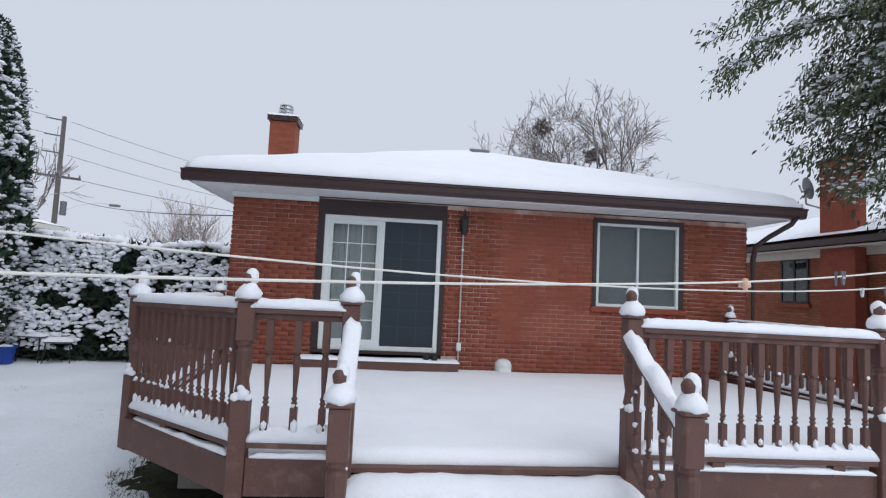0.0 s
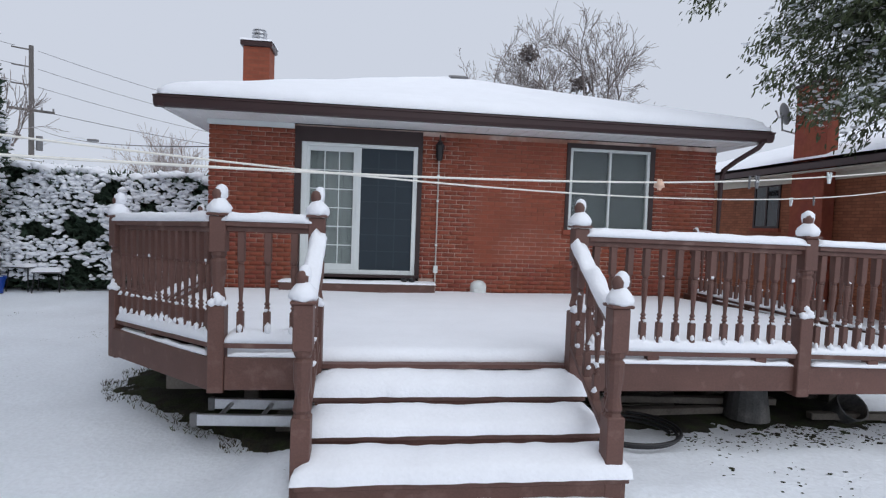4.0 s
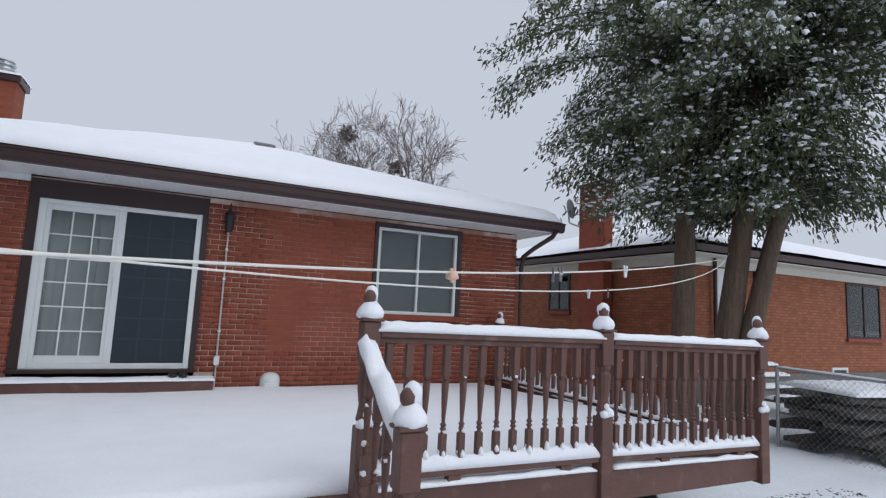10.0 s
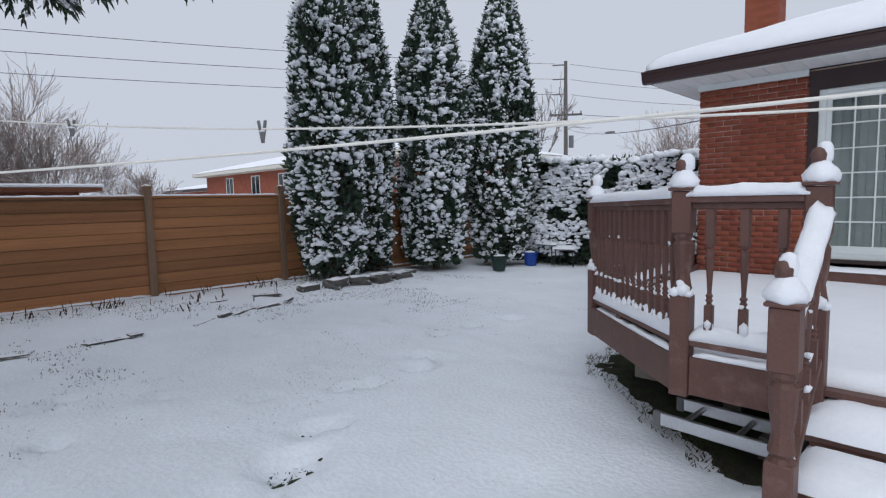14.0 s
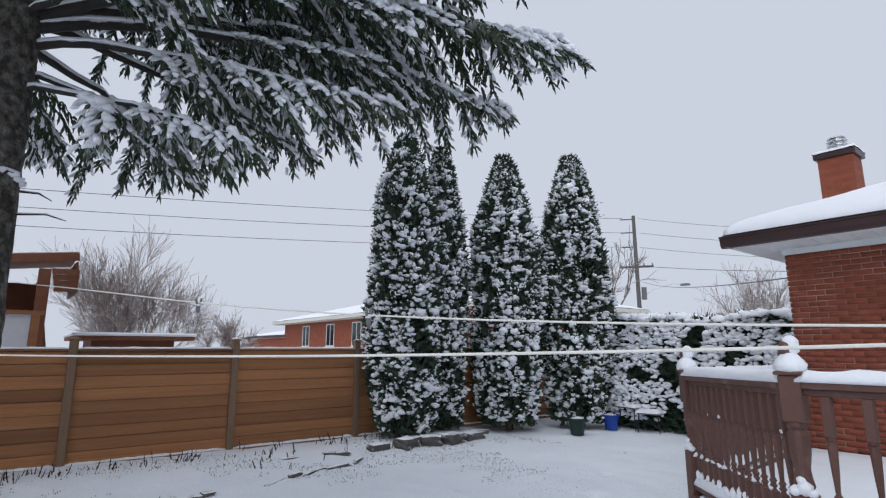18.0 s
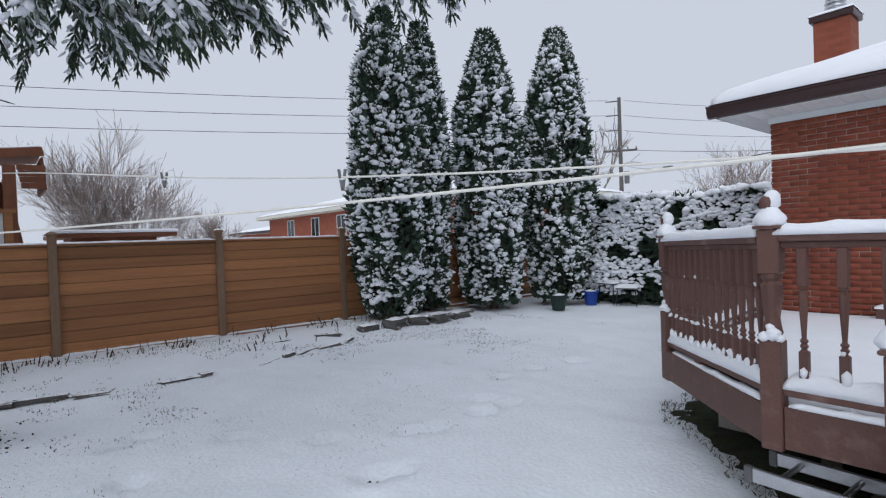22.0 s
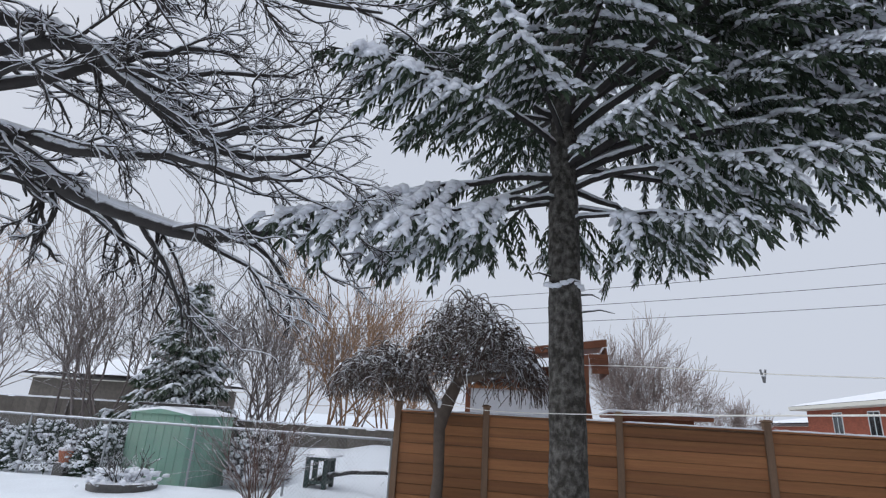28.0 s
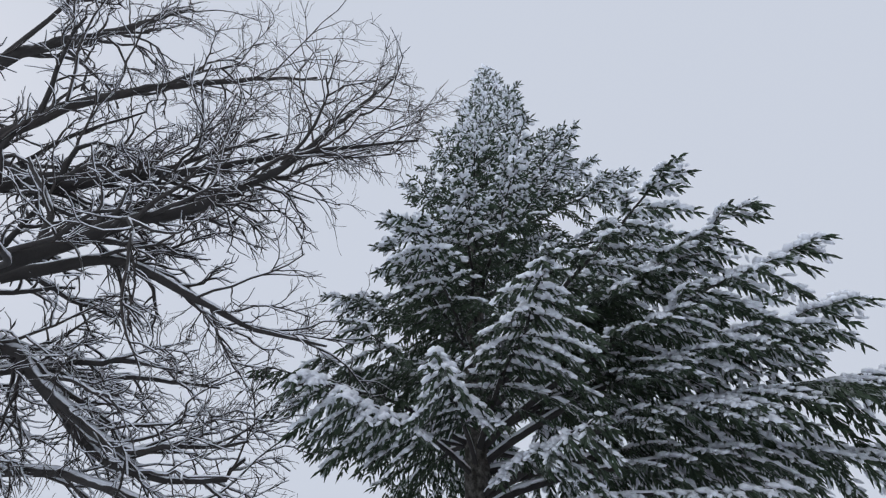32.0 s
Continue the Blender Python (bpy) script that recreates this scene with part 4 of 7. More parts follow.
def unit(v):
    return v / (np.linalg.norm(v, axis=-1, keepdims=True) + 1e-9)


def sprays(name, base, direction, length, width, r, teeth=4, cross=True, curl=0.0, notch=0.45, blunt=False):
    """Many toothed flat sprigs in one mesh, each from base along direction, two crossed blades where cross is set."""
    n = len(base)
    d = unit(direction)
    side = unit(np.cross(d, unit(r.normal(size=(n, 3)))))
    st = np.linspace(0, 1, teeth * 2)
    wid = np.where(np.arange(teeth * 2) % 2 == 0, notch, 1.0) * np.sin(np.pi * (0.12 + 0.86 * st)) ** 0.6
    if blunt:
        wid = np.array((0.5, 1.0, 0.95, 0.45))
    verts, faces, off = [], [], 0
    for k in range(2 if cross else 1):
        s = side if k == 0 else np.cross(d, side)
        mid = base[:, None, :] + d[:, None, :] * (st[None, :, None] * length[:, None, None])
        mid[:, :, 2] -= curl * (st[None, :] ** 2) * length[:, None]
        w = (wid[None, :, None] * width[:, None, None]) * s[:, None, :] * 0.5
        sh = d[:, None, :] * (length[:, None, None] * 0.06)
        v = np.stack([mid - w + sh, mid + w + sh], 2).reshape(n, -1, 3)
        m = v.shape[1]
        i = np.arange(0, m - 2, 2)
        f = np.stack([i, i + 1, i + 3, i + 2], 1)
        faces.append((f[None] + (np.arange(n) * m)[:, None, None] + off).reshape(-1, 4))
        verts.append(v.reshape(-1, 3))
        off += n * m
    return soup(name, np.concatenate(verts), np.concatenate(faces))


def long_blobs(name, centre, axis, length, width, height, r):
    """Elongated lumps of snow lying along a twig."""
    d = unit(axis)
    s = unit(np.cross(d, np.array((0, 0, 1.0))))
    u = np.cross(s, d)
    n = len(centre)
    k = len(ICO_V)
    jit = 1 + r.uniform(-0.28, 0.28, (n, k, 1))
    v = centre[:, None, :] + jit * (ICO_V[None, :, 0:1] * (d * length[:, None])[:, None, :] + ICO_V[None, :, 1:2] * (s * width[:, None])[:, None, :] + ICO_V[None, :, 2:3] * (u * height[:, None])[:, None, :])
    f = ICO_F[None] + (np.arange(n) * k)[:, None, None]
    me = soup(name, v.reshape(-1, 3), f.reshape(-1, 3))
    me.polygons.foreach_set("use_smooth", [True] * len(me.polygons))
    return me


def columnar(x, y, height, radius, label, seed, lean=0.0):
    """An upright arborvitae: dense dark sprays on a tapering column, loaded with clumps of snow."""
    r = np.random.default_rng(seed)
    t = thing("arborvitae", label, "tree", (x, y, 0), 0, "arborvitae along the fence")

    def rad(z, a):
        f = np.clip(z / height, 0, 1)
        base = np.interp(f, (0, 0.1, 0.33), (0.62, 0.82, 1.0)) * (1 - (np.clip(f - 0.48, 0, 1) / 0.53) ** 2.1 * 0.92)
        return radius * base * (1 + 0.10 * np.sin(3 * a + z * 1.7 + seed) + 0.07 * np.sin(7 * a - z * 3.1))

    tubes = [([(0, 0, -0.1), (0.02, 0, height * 0.5), (lean * height, 0, height * 0.93)], [0.09, 0.06, 0.012])]
    for _ in range(3):
        a = r.uniform(0, 6.28)
        tubes.append(([(0.05 * math.cos(a), 0.05 * math.sin(a), 0.1), (radius * 0.4 * math.cos(a), radius * 0.4 * math.sin(a), height * 0.4), (radius * 0.3 * math.cos(a), radius * 0.3 * math.sin(a), height * 0.8)], [0.05, 0.035, 0.01]))
    part("trunk", tube_mesh("trunk", tubes, 7), CEDAR_BARK, t)
    n = int(3100 * height * radius)
    z = height * r.uniform(0.02, 1, n) ** 0.92
    a = r.uniform(0, 2 * np.pi, n)
    rr = rad(z, a) * r.uniform(0.45, 1.0, n) ** 0.35
    base = np.stack([rr * np.cos(a) + lean * z, rr * np.sin(a), z - 0.05], 1)
    d = np.stack([np.cos(a) * 0.55, np.sin(a) * 0.55, r.uniform(0.1, 1.1, n)], 1) + r.normal(0, 0.35, (n, 3))
    part("foliage", sprays("foliage", base, d, r.uniform(0.1, 0.2, n), r.uniform(0.055, 0.11, n), r, 2, False), DARK_LEAF, t)
    m = int(640 * height * radius)
    z = height * r.uniform(0.04, 0.995, m)
    a = r.uniform(0, 2 * np.pi, m)
    # the snow gathers in patches
    keep = np.array([noise.noise((math.cos(b) * 2.2 + seed, math.sin(b) * 2.2, c * 1.5)) for b, c in zip(a, z)]) > -0.28
    z, a = z[keep], a[keep]
    rr = rad(z, a) * r.uniform(0.93, 1.08, len(z))
    c = np.stack([rr * np.cos(a) + lean * z, rr * np.sin(a), z], 1)
    size = r.uniform(0.026, 0.074, len(z)) * np.where(r.random(len(z)) < 0.15, 1.45, 1)
    c2 = c + r.normal(0, 0.055, c.shape)
    s3 = np.stack([size * r.uniform(0.7, 1.35, len(z)), size * r.uniform(0.7, 1.35, len(z)), size * r.uniform(0.5, 0.9, len(z))], 1)
    part("snow", blobs("snow", np.concatenate([c, c2]), np.concatenate([s3, s3 * 0.6]), r, rough=0.35), SNOW, t)
    return t


columnar(-8.75, 6.25, 6.5, 0.72, "tall columnar arborvitae laden with clumps of snow", 11)
columnar(-8.95, 7.35, 6.5, 0.55, "slim columnar arborvitae dusted with snow, close behind its neighbour", 12, 0.01)
columnar(-8.3, 8.85, 6.45, 0.76, "tall columnar arborvitae laden with clumps of snow", 13)
columnar(-7.6, 10.45, 6.6, 0.76, "tall pointed arborvitae with snow over a plastic pot at its foot", 14, 0.012)

# clipped hedge across the end of the side yard
hedge = thing("hedge", "tall evergreen hedge heaped with snow beside the house", "hedge")
r = np.random.default_rng(21)
HX0, HX1, HY0, HY1, HZ = -7.4, -2.3, 11.2, 12.8, 2.38
n = 15000
hx, hz = r.uniform(HX0, HX1, n), HZ * r.uniform(0.02, 1.0, n)
top = HZ + np.array([0.22 * noise.noise((x * 0.9, 0.3, 0)) + 0.12 * noise.noise((x * 2.7, 2, 0)) for x in hx])
roof_part = r.random(n) < 0.25
hz = np.where(roof_part, top, hz)
hy = np.where(roof_part, r.uniform(HY0, HY1, n), HY0 + r.uniform(0, 0.35, n) + 0.15 * np.sin(hx * 2.1) * np.sin(hz * 2.4))
d = np.stack([r.normal(0, 0.5, n), -0.5 + r.normal(0, 0.4, n), np.where(roof_part, r.uniform(-0.2, 0.4, n), r.uniform(-0.2, 0.9, n))], 1)
part("foliage", sprays("foliage", np.stack([hx, hy, hz], 1), d, r.uniform(0.12, 0.26, n), r.uniform(0.06, 0.13, n), r, 2, False), DARK_LEAF, hedge)
# plain box added as the dark, shaded inside behind the sprays
part("core", bx((HX0 + 0.1, HY0 + 0.3, 0.0), (HX1, HY1 - 0.1, HZ - 0.15)), DARK_LEAF, hedge, "solid dark block standing in for the shaded inside of the hedge")
m = 5600
sx, sz = r.uniform(HX0, HX1, m), HZ * r.uniform(0.06, 1.0, m) ** 0.8
stop = HZ + np.array([0.22 * noise.noise((x * 0.9, 0.3, 0)) + 0.12 * noise.noise((x * 2.7, 2, 0)) for x in sx])
cap_part = r.random(m) < 0.33
sz = np.where(cap_part, stop + 0.07, sz)
sy = np.where(cap_part, r.uniform(HY0 - 0.05, HY1, m), HY0 - 0.04 + 0.15 * np.sin(sx * 2.1) * np.sin(sz * 2.4) - r.uniform(0, 0.1, m))
keep = (cap_part & (r.random(m) < 0.7)) | (np.array([noise.noise((x * 1.7, z * 2.0, 7)) for x, z in zip(sx, sz)]) > -0.18) & (r.random(m) < 0.8)
size = np.where(cap_part, r.uniform(0.05, 0.16, m), r.uniform(0.03, 0.08, m))
c = np.stack([sx, sy, sz], 1)[keep]
s3 = np.stack([size * r.uniform(0.8, 1.4, m), size * r.uniform(0.8, 1.3, m), size * r.uniform(0.45, 0.8, m)], 1)[keep]
part("snow", blobs("snow", c, s3, r, rough=0.3), SNOW, hedge)


# ---- the big spruce ----
def spruce(x, y, height, crown_z, reach, label, seed, dense=1.0, trunk_r=0.25, limbs=95, snow=0.6, name="spruce", twig=0.24):
    """A young spruce clothed to the ground, its side branches padded with snow."""
    r = np.random.default_rng(seed)
    t = thing(name, label, "tree", (x, y, 0))
    zs = np.concatenate([np.linspace(-0.15, 6, 62), np.linspace(6.3, height, 24)])
    rad = trunk_r * (1 - (zs.clip(0) / height)) ** 0.75 + 0.01
    rad *= 1 + 0.28 * np.exp(-zs.clip(0) / 0.16)
    vs, fs = [], []
    path = np.stack([0.05 * np.sin(zs * 0.4), 0.04 * np.cos(zs * 0.33), zs], 1)
    tube_rows(path, rad, 26, vs, fs)
    part("trunk", soup("trunk", np.concatenate(vs), np.concatenate(fs)), BARK, t, smooth=True)
    wood, tb, td, tl, tw, th = [], [], [], [], [], []
    sb, sa, sl, sw = [], [], [], []
    for i in range(limbs):
        f = (i + r.uniform(0, 0.8)) / limbs
        z0 = crown_z + (height - 0.4 - crown_z) * f ** 1.12
        az = i * 2.399 + r.uniform(-0.4, 0.4)
        L = max(0.35, reach * (1 - f) ** 0.78 * r.uniform(0.75, 1.1))
        el = 0.17 + 0.75 * f
        droop = 0.33 * (1 - 0.6 * f) * r.uniform(0.7, 1.2)
        s = np.linspace(0, 1, 9)
        h = np.array((math.cos(az), math.sin(az)))
        side_bend = r.uniform(-0.12, 0.12)
        px = L * s * h[0] - L * side_bend * s ** 2 * h[1]
        py = L * s * h[1] + L * side_bend * s ** 2 * h[0]
        pz = z0 + L * (el * s - (droop + el * 0.45) * s ** 2 + 0.16 * s ** 3)
        pth = np.stack([px, py, pz], 1)
        r0 = 0.014 + 0.011 * L
        wood.append((pth, r0 * (1 - 0.88 * s)))
        start = 0.08
        n = max(5, int(L * (1 - start) / 0.082 * dense * (1 - 0.35 * f)))
        ss = start + (1 - start) * (np.arange(n) + r.uniform(0, 1, n)) / n
        for k, q in enumerate(ss):
            p = np.array([np.interp(q, s, pth[:, j]) for j in range(3)])
            q2 = min(1, q + 0.05)
            along = unit(np.array([np.interp(q2, s, pth[:, j]) - np.interp(max(0, q2 - 0.1), s, pth[:, j]) for j in range(3)]))
            sgn = 1 if k % 2 else -1
            ang = sgn * r.uniform(0.6, 1.15) * (1 - 0.7 * max(0, q - 0.85) / 0.15)
            c_, s_ = math.cos(ang), math.sin(ang)
            ld = np.array((along[0] * c_ - along[1] * s_, along[0] * s_ + along[1] * c_, along[2] - r.uniform(0.05, 0.45)))
            ld = unit(ld)
            ll = min(1.15, 0.28 + 0.30 * L * (1 - q) + 0.12 * L * (1 - abs(2 * q - 1))) * r.uniform(0.6, 1.1)
            if L < 1:
                ll *= 0.6
            m = max(2, int(ll / 0.07))
            u = (np.arange(m) + 0.6) / m
            bp = p + ld * (u * ll)[:, None]
            bp[:, 2] -= 0.28 * ll * u ** 2
            # hanging sprigs on either side of each side branch
            for g in (-1, 0, 1):
                dd = np.tile(ld, (m, 1)) * (1.0 if g == 0 else 0.55)
                perp = unit(np.cross(ld, np.array((0, 0, 1.0))))
                dd = dd + perp * g * r.uniform(0.35, 0.9, (m, 1)) + r.normal(0, 0.18, (m, 3))
                dd[:, 2] -= r.uniform(0.2, 1.3, m) if g else r.uniform(0.1, 0.5, m)
                tb.append(bp)
                td.append(dd)
                tl.append(r.uniform(0.6, 1.15, m) * twig * (1.0 - 0.3 * u))
                tw.append(r.uniform(0.045, 0.07, m))
                th.append(np.full(m, f))
            if r.random() < 0.5:
                wood.append((np.stack([p, bp[m // 2], bp[-1]]), [0.008, 0.006, 0.003]))
            heavy = 0.5 + 0.9 * noise.noise((p[0] * 0.55 + seed, p[1] * 0.55, p[2] * 0.7))
            if r.random() < snow * (0.5 + 0.5 * q) + 0.35 * heavy - 0.15:
                up_ = np.array((0.02 * h[0], 0.02 * h[1], 0.036))
                for w_ in range(m):
                    if r.random() < 0.78:
                        fat = r.uniform(0.6, 1.15) * (0.75 + 0.75 * max(0, heavy))
                        sb.append(bp[w_] + up_ + r.normal(0, 0.012, 3))
                        sa.append(ld + np.array((0, 0, -0.45 * u[w_])) + r.normal(0, 0.12, 3))
                        sl.append(0.112 * fat)
                        sw.append(0.064 * fat)
                        if r.random() < 0.95 * snow and f < 0.5:
                            g = r.choice((-1, 1)) * r.uniform(0.05, 0.16)
                            pr = unit(np.cross(ld, np.array((0, 0, 1.0))))
                            sb.append(bp[w_] + pr * g + np.array((0.04 * h[0], 0.04 * h[1], 0.03 - abs(g) * 0.55)))
                            sa.append(pr * np.sign(g) + ld * 0.6 + np.array((0, 0, -0.6)))
                            sl.append(0.07 * fat)
                            sw.append(0.036 * fat)
    part("branchwork", tube_mesh("branchwork", wood, 5), LIMB, t, "limbs with snow on their upper sides", smooth=True)
    tb, td, tl, tw, th = (np.concatenate(q) for q in (tb, td, tl, tw, th))
    for cut in (th < 0.3, th >= 0.3):
        part("foliage", sprays("foliage", tb[cut], td[cut], tl[cut], tw[cut], r, 2, False, 0.25, 1.0, True), NEEDLE, t)
    sw = np.array(sw)
    part("snow", long_blobs("snow", np.array(sb), np.array(sa), np.array(sl), sw, sw * 0.62, r), SNOW, t)
    return t


def limb_reach(az):
    """How far the crown spreads on each side, against an even cone; the limbs over the lawn are the longest."""
    return float(np.interp((az + 180) % 360 - 180, (-180, -90, -45, -10, 20, 60, 90, 130, 180), (0.75, 0.62, 0.6, 0.74, 0.9, 1.2, 1.15, 0.95, 0.75)))


def norway_spruce(x, y, height, label, seed):
    """A tall spruce: bare lower trunk, long limbs, drooping side branches hung with brushes of needles, and pads of snow."""
    r = np.random.default_rng(seed)
    t = thing("spruce", label, "tree", (x, y, 0))
    lean = lambda z: np.array((0.7, 0.9)) * (max(0.0, z - 4) / 15) ** 1.5
    zs = np.concatenate([np.linspace(-0.15, 6, 62), np.linspace(6.3, height, 24)])
    rad = 0.225 * (1 - (zs.clip(0) / height)) ** 0.75 + 0.01
    rad *= 1 + 0.28 * np.exp(-zs.clip(0) / 0.16)
    path = np.array([(0.03 * math.sin(z * 0.4) + lean(z)[0], 0.03 * math.cos(z * 0.33) + lean(z)[1], z) for z in zs])
    vs, fs = [], []
    tube_rows(path, rad, 30, vs, fs)
    v = vs[0]
    for i in range(len(v)):
        c = path[i // 30]
        d = v[i] - c
        lump = 0.06 * noise.noise((d[0] * 9, d[1] * 9, v[i][2] * 2.2)) + 0.07 * noise.noise((d[0] * 24, d[1] * 24, v[i][2] * 10))
        v[i] = c + d * (1 + lump)
    part("trunk", soup("trunk", np.concatenate(vs), np.concatenate(fs)), BARK, t, smooth=True)
    # azimuth, foot, reach, tip height and arch of the lowest limbs
    limbs = [(64, 5.1, 5.8, 5.3, 0.12), (73, 4.9, 5.5, 4.85, 0.09), (60, 4.7, 3.7, 4.2, 0.07), (47, 4.25, 2.4, 3.6, 0.05), (74, 4.4, 2.2, 3.85, 0.05), (84, 5.1, 5.0, 5.5, 0.1),
             (-62, 4.9, 3.8, 3.5, 0.03), (-72, 4.6, 2.5, 3.45, 0.03), (-46, 4.6, 2.6, 3.5, 0.03), (-38, 5.3, 3.4, 5.0, 0.1), (-58, 5.8, 3.4, 5.7, 0.1), (22, 5.0, 2.9, 4.6, 0.06), (-12, 5.4, 3.0, 5.1, 0.1),
             (112, 5.0, 4.2, 4.8, 0.06), (142, 4.8, 3.8, 4.5, 0.05), (176, 5.0, 3.4, 4.6, 0.05), (-150, 4.9, 3.2, 4.5, 0.04), (-118, 4.9, 3.3, 4.3, 0.04), (54, 5.5, 5.2, 5.9, 0.1), (42, 5.7, 5.1, 6.0, 0.1), (37, 6.1, 4.9, 6.55, 0.1), (25, 6.3, 4.7, 6.75, 0.1), (63, 5.0, 5.9, 5.1, 0.14), (96, 5.4, 5.2, 5.6, 0.08)]
    n_low, count = len(limbs), 112
    for i in range(count):
        f = (i + r.uniform(0, 0.9)) / count
        z0 = 5.6 + (height - 0.7 - 5.6) * f ** 1.12
        az = math.degrees(i * 2.39996) + r.uniform(-16, 16)
        slope = -0.02 + 0.95 * f
        k = 0.4 * limb_reach(az) * r.uniform(0.72, 1.04)
        R = max(0.3, k * (height - z0) / (1 + k * slope))
        limbs.append((az, z0, R, z0 + slope * R, 0.1 * (1 - f)))
    s = np.linspace(0, 1, 10)
    wood, ridges, tb, td, tl, tw = [], [], [], [], [], []
    sb, sa, sl, sw = [], [], [], []
    up = np.array((0, 0, 1.0))
    for i, (az, z0, R, zt, arch) in enumerate(limbs):
        low = i < n_low
        f = max(0.0, (z0 - 5.4) / (height - 5.4))
        h = np.array((math.cos(math.radians(az)), math.sin(math.radians(az))))
        bend = r.uniform(-0.1, 0.1) * (0.2 if low else 1)
        o = lean(z0)
        pth = np.stack([o[0] + R * s * h[0] - R * bend * s ** 2 * h[1], o[1] + R * s * h[1] + R * bend * s ** 2 * h[0], z0 + (zt - z0) * s ** 1.2 + arch * R * 4 * s * (1 - s) * (1 - 0.4 * s) + 0.05 * R * s ** 4], 1)
        pth[1:-1] += r.normal(0, 0.02, (8, 3))
        thick = (0.014 + 0.0095 * R) * (1 - 0.85 * s)
        wood.append((pth, thick))
        ridges.append((pth[:8] + up * (thick[:8] * 0.8 + 0.004)[:, None], thick[:8] * 0.72 + 0.004))
        start = 0.34 if low else 0.22 if f < 0.15 else 0.1
        m = max(4, int(R * (1 - start) / ((0.12 if low else 0.105) + 0.04 * f)))
        for k in range(m):
            q = start + (1 - start) * (k + r.uniform(0, 0.9)) / m
            p = np.array([np.interp(q, s, pth[:, j]) for j in range(3)])
            q2 = min(1.0, q + 0.06)
            along = unit(np.array([np.interp(q2, s, pth[:, j]) - np.interp(q2 - 0.12, s, pth[:, j]) for j in range(3)]))
            ang = (1 if k % 2 else -1) * r.uniform(0.65, 1.1) * (1 - 0.75 * max(0.0, q - 0.85) / 0.15)
            c_, s_ = math.cos(ang), math.sin(ang)
            droop = r.uniform(0.15, 0.55) * (1 - 0.75 * f)
            ld = unit(np.array((along[0] * c_ - along[1] * s_, along[0] * s_ + along[1] * c_, along[2] - droop)))
            ll = min(1.25, 0.2 + 0.33 * R * (1 - q) ** 0.8 + 0.1 * R * q * (1 - q)) * r.uniform(0.6, 1.1)
            w = max(3, int(ll / (0.05 + 0.016 * f)))
            u = (np.arange(w) + r.uniform(0.2, 0.9, w)) / w
            bp = p + ld * (u * ll)[:, None]
            bp[:, 2] -= (0.32 * (1 - 0.7 * f)) * ll * u ** 2
            side = unit(np.cross(ld, up))
            wood.append((np.stack([p, bp[w // 2], bp[-1]]), [0.009, 0.006, 0.003]))
            hang = (0.85 if low else 0.7) * (1 - 0.85 * min(1.0, f * 1.6))
            for g in (-1, 1):
                dd = ld * r.uniform(0.3, 0.9, (w, 1)) + side * g * r.uniform(0.25, 1.0, (w, 1)) + r.normal(0, 0.16, (w, 3))
                dd[:, 2] += 0.25 * f - hang * r.uniform(0.3, 1.5, w)
                tb.append(bp + r.normal(0, 0.012, (w, 3)))
                td.append(dd)
                tl.append(r.uniform(0.085, 0.195, w) * (1 - 0.25 * u))
                tw.append(r.uniform(0.032, 0.046, w))
            tb.append(bp[-1:])
            td.append(ld[None] - np.array([[0, 0, 0.2 * hang]]))
            tl.append(np.array([0.15]))
            tw.append(np.array([0.04]))
            load = noise.noise((p[0] * 0.5 + seed, p[1] * 0.5, p[2] * 0.6)) + 0.35 * q
            if load > -0.05:
                fat = min(1.7, 0.8 + 1.1 * load + (0.35 if -75 < az < -25 else 0)) * r.uniform(0.85, 1.15)
                for e in np.arange(0.12, 1.0, 0.062 / ll):
                    if r.random() < 0.9:
                        c = np.array([np.interp(e, u, bp[:, j]) for j in range(3)])
                        wide = 0.05 * fat * (1 - 0.35 * e) * r.uniform(0.75, 1.25)
                        sb.append(c + up * (0.02 + 0.25 * wide) + side * r.normal(0, 0.03))
                        sa.append(ld - up * 0.3 * e)
                        sl.append(0.07 * r.uniform(0.9, 1.4))
                        sw.append(wide)
                for g in (-1, 1):
                    for e in range(w):
                        if r.random() < 0.45 * min(1.0, 0.45 + load):
                            out = r.uniform(0.04, 0.13)
                            sb.append(bp[e] + side * g * out + ld * 0.04 + up * (0.02 - out * 0.55 * hang))
                            sa.append(side * g + ld * 0.7 - up * 0.8 * hang)
                            sl.append(r.uniform(0.045, 0.085))
                            sw.append(r.uniform(0.018, 0.03) * min(1.3, fat))
    part("branchwork", tube_mesh("branchwork", wood, 5), LIMB, t, "limbs with snow on their upper sides", smooth=True)
    tb, td, tl, tw = (np.concatenate(q) for q in (tb, td, tl, tw))
    lowpart = tb[:, 2] < 7
    for cut in (lowpart, ~lowpart):
        part("foliage", sprays("foliage", tb[cut], td[cut], tl[cut], tw[cut], r, 3, True, 0.3, 0.62), NEEDLE, t)
    sw = np.array(sw)
    part("snow", long_blobs("snow", np.array(sb), np.array(sa), np.array(sl), sw, sw * 0.7, r), SNOW, t)
    part("snow_ridge", tube_mesh("snow_ridge", ridges, 5), SNOW, t, "snow lying along the tops of the limbs", smooth=True)
    return t


big = norway_spruce(-5.76, -0.5, 18.9, "tall Norway spruce with bare lower trunk and snow-laden drooping limbs", 5)
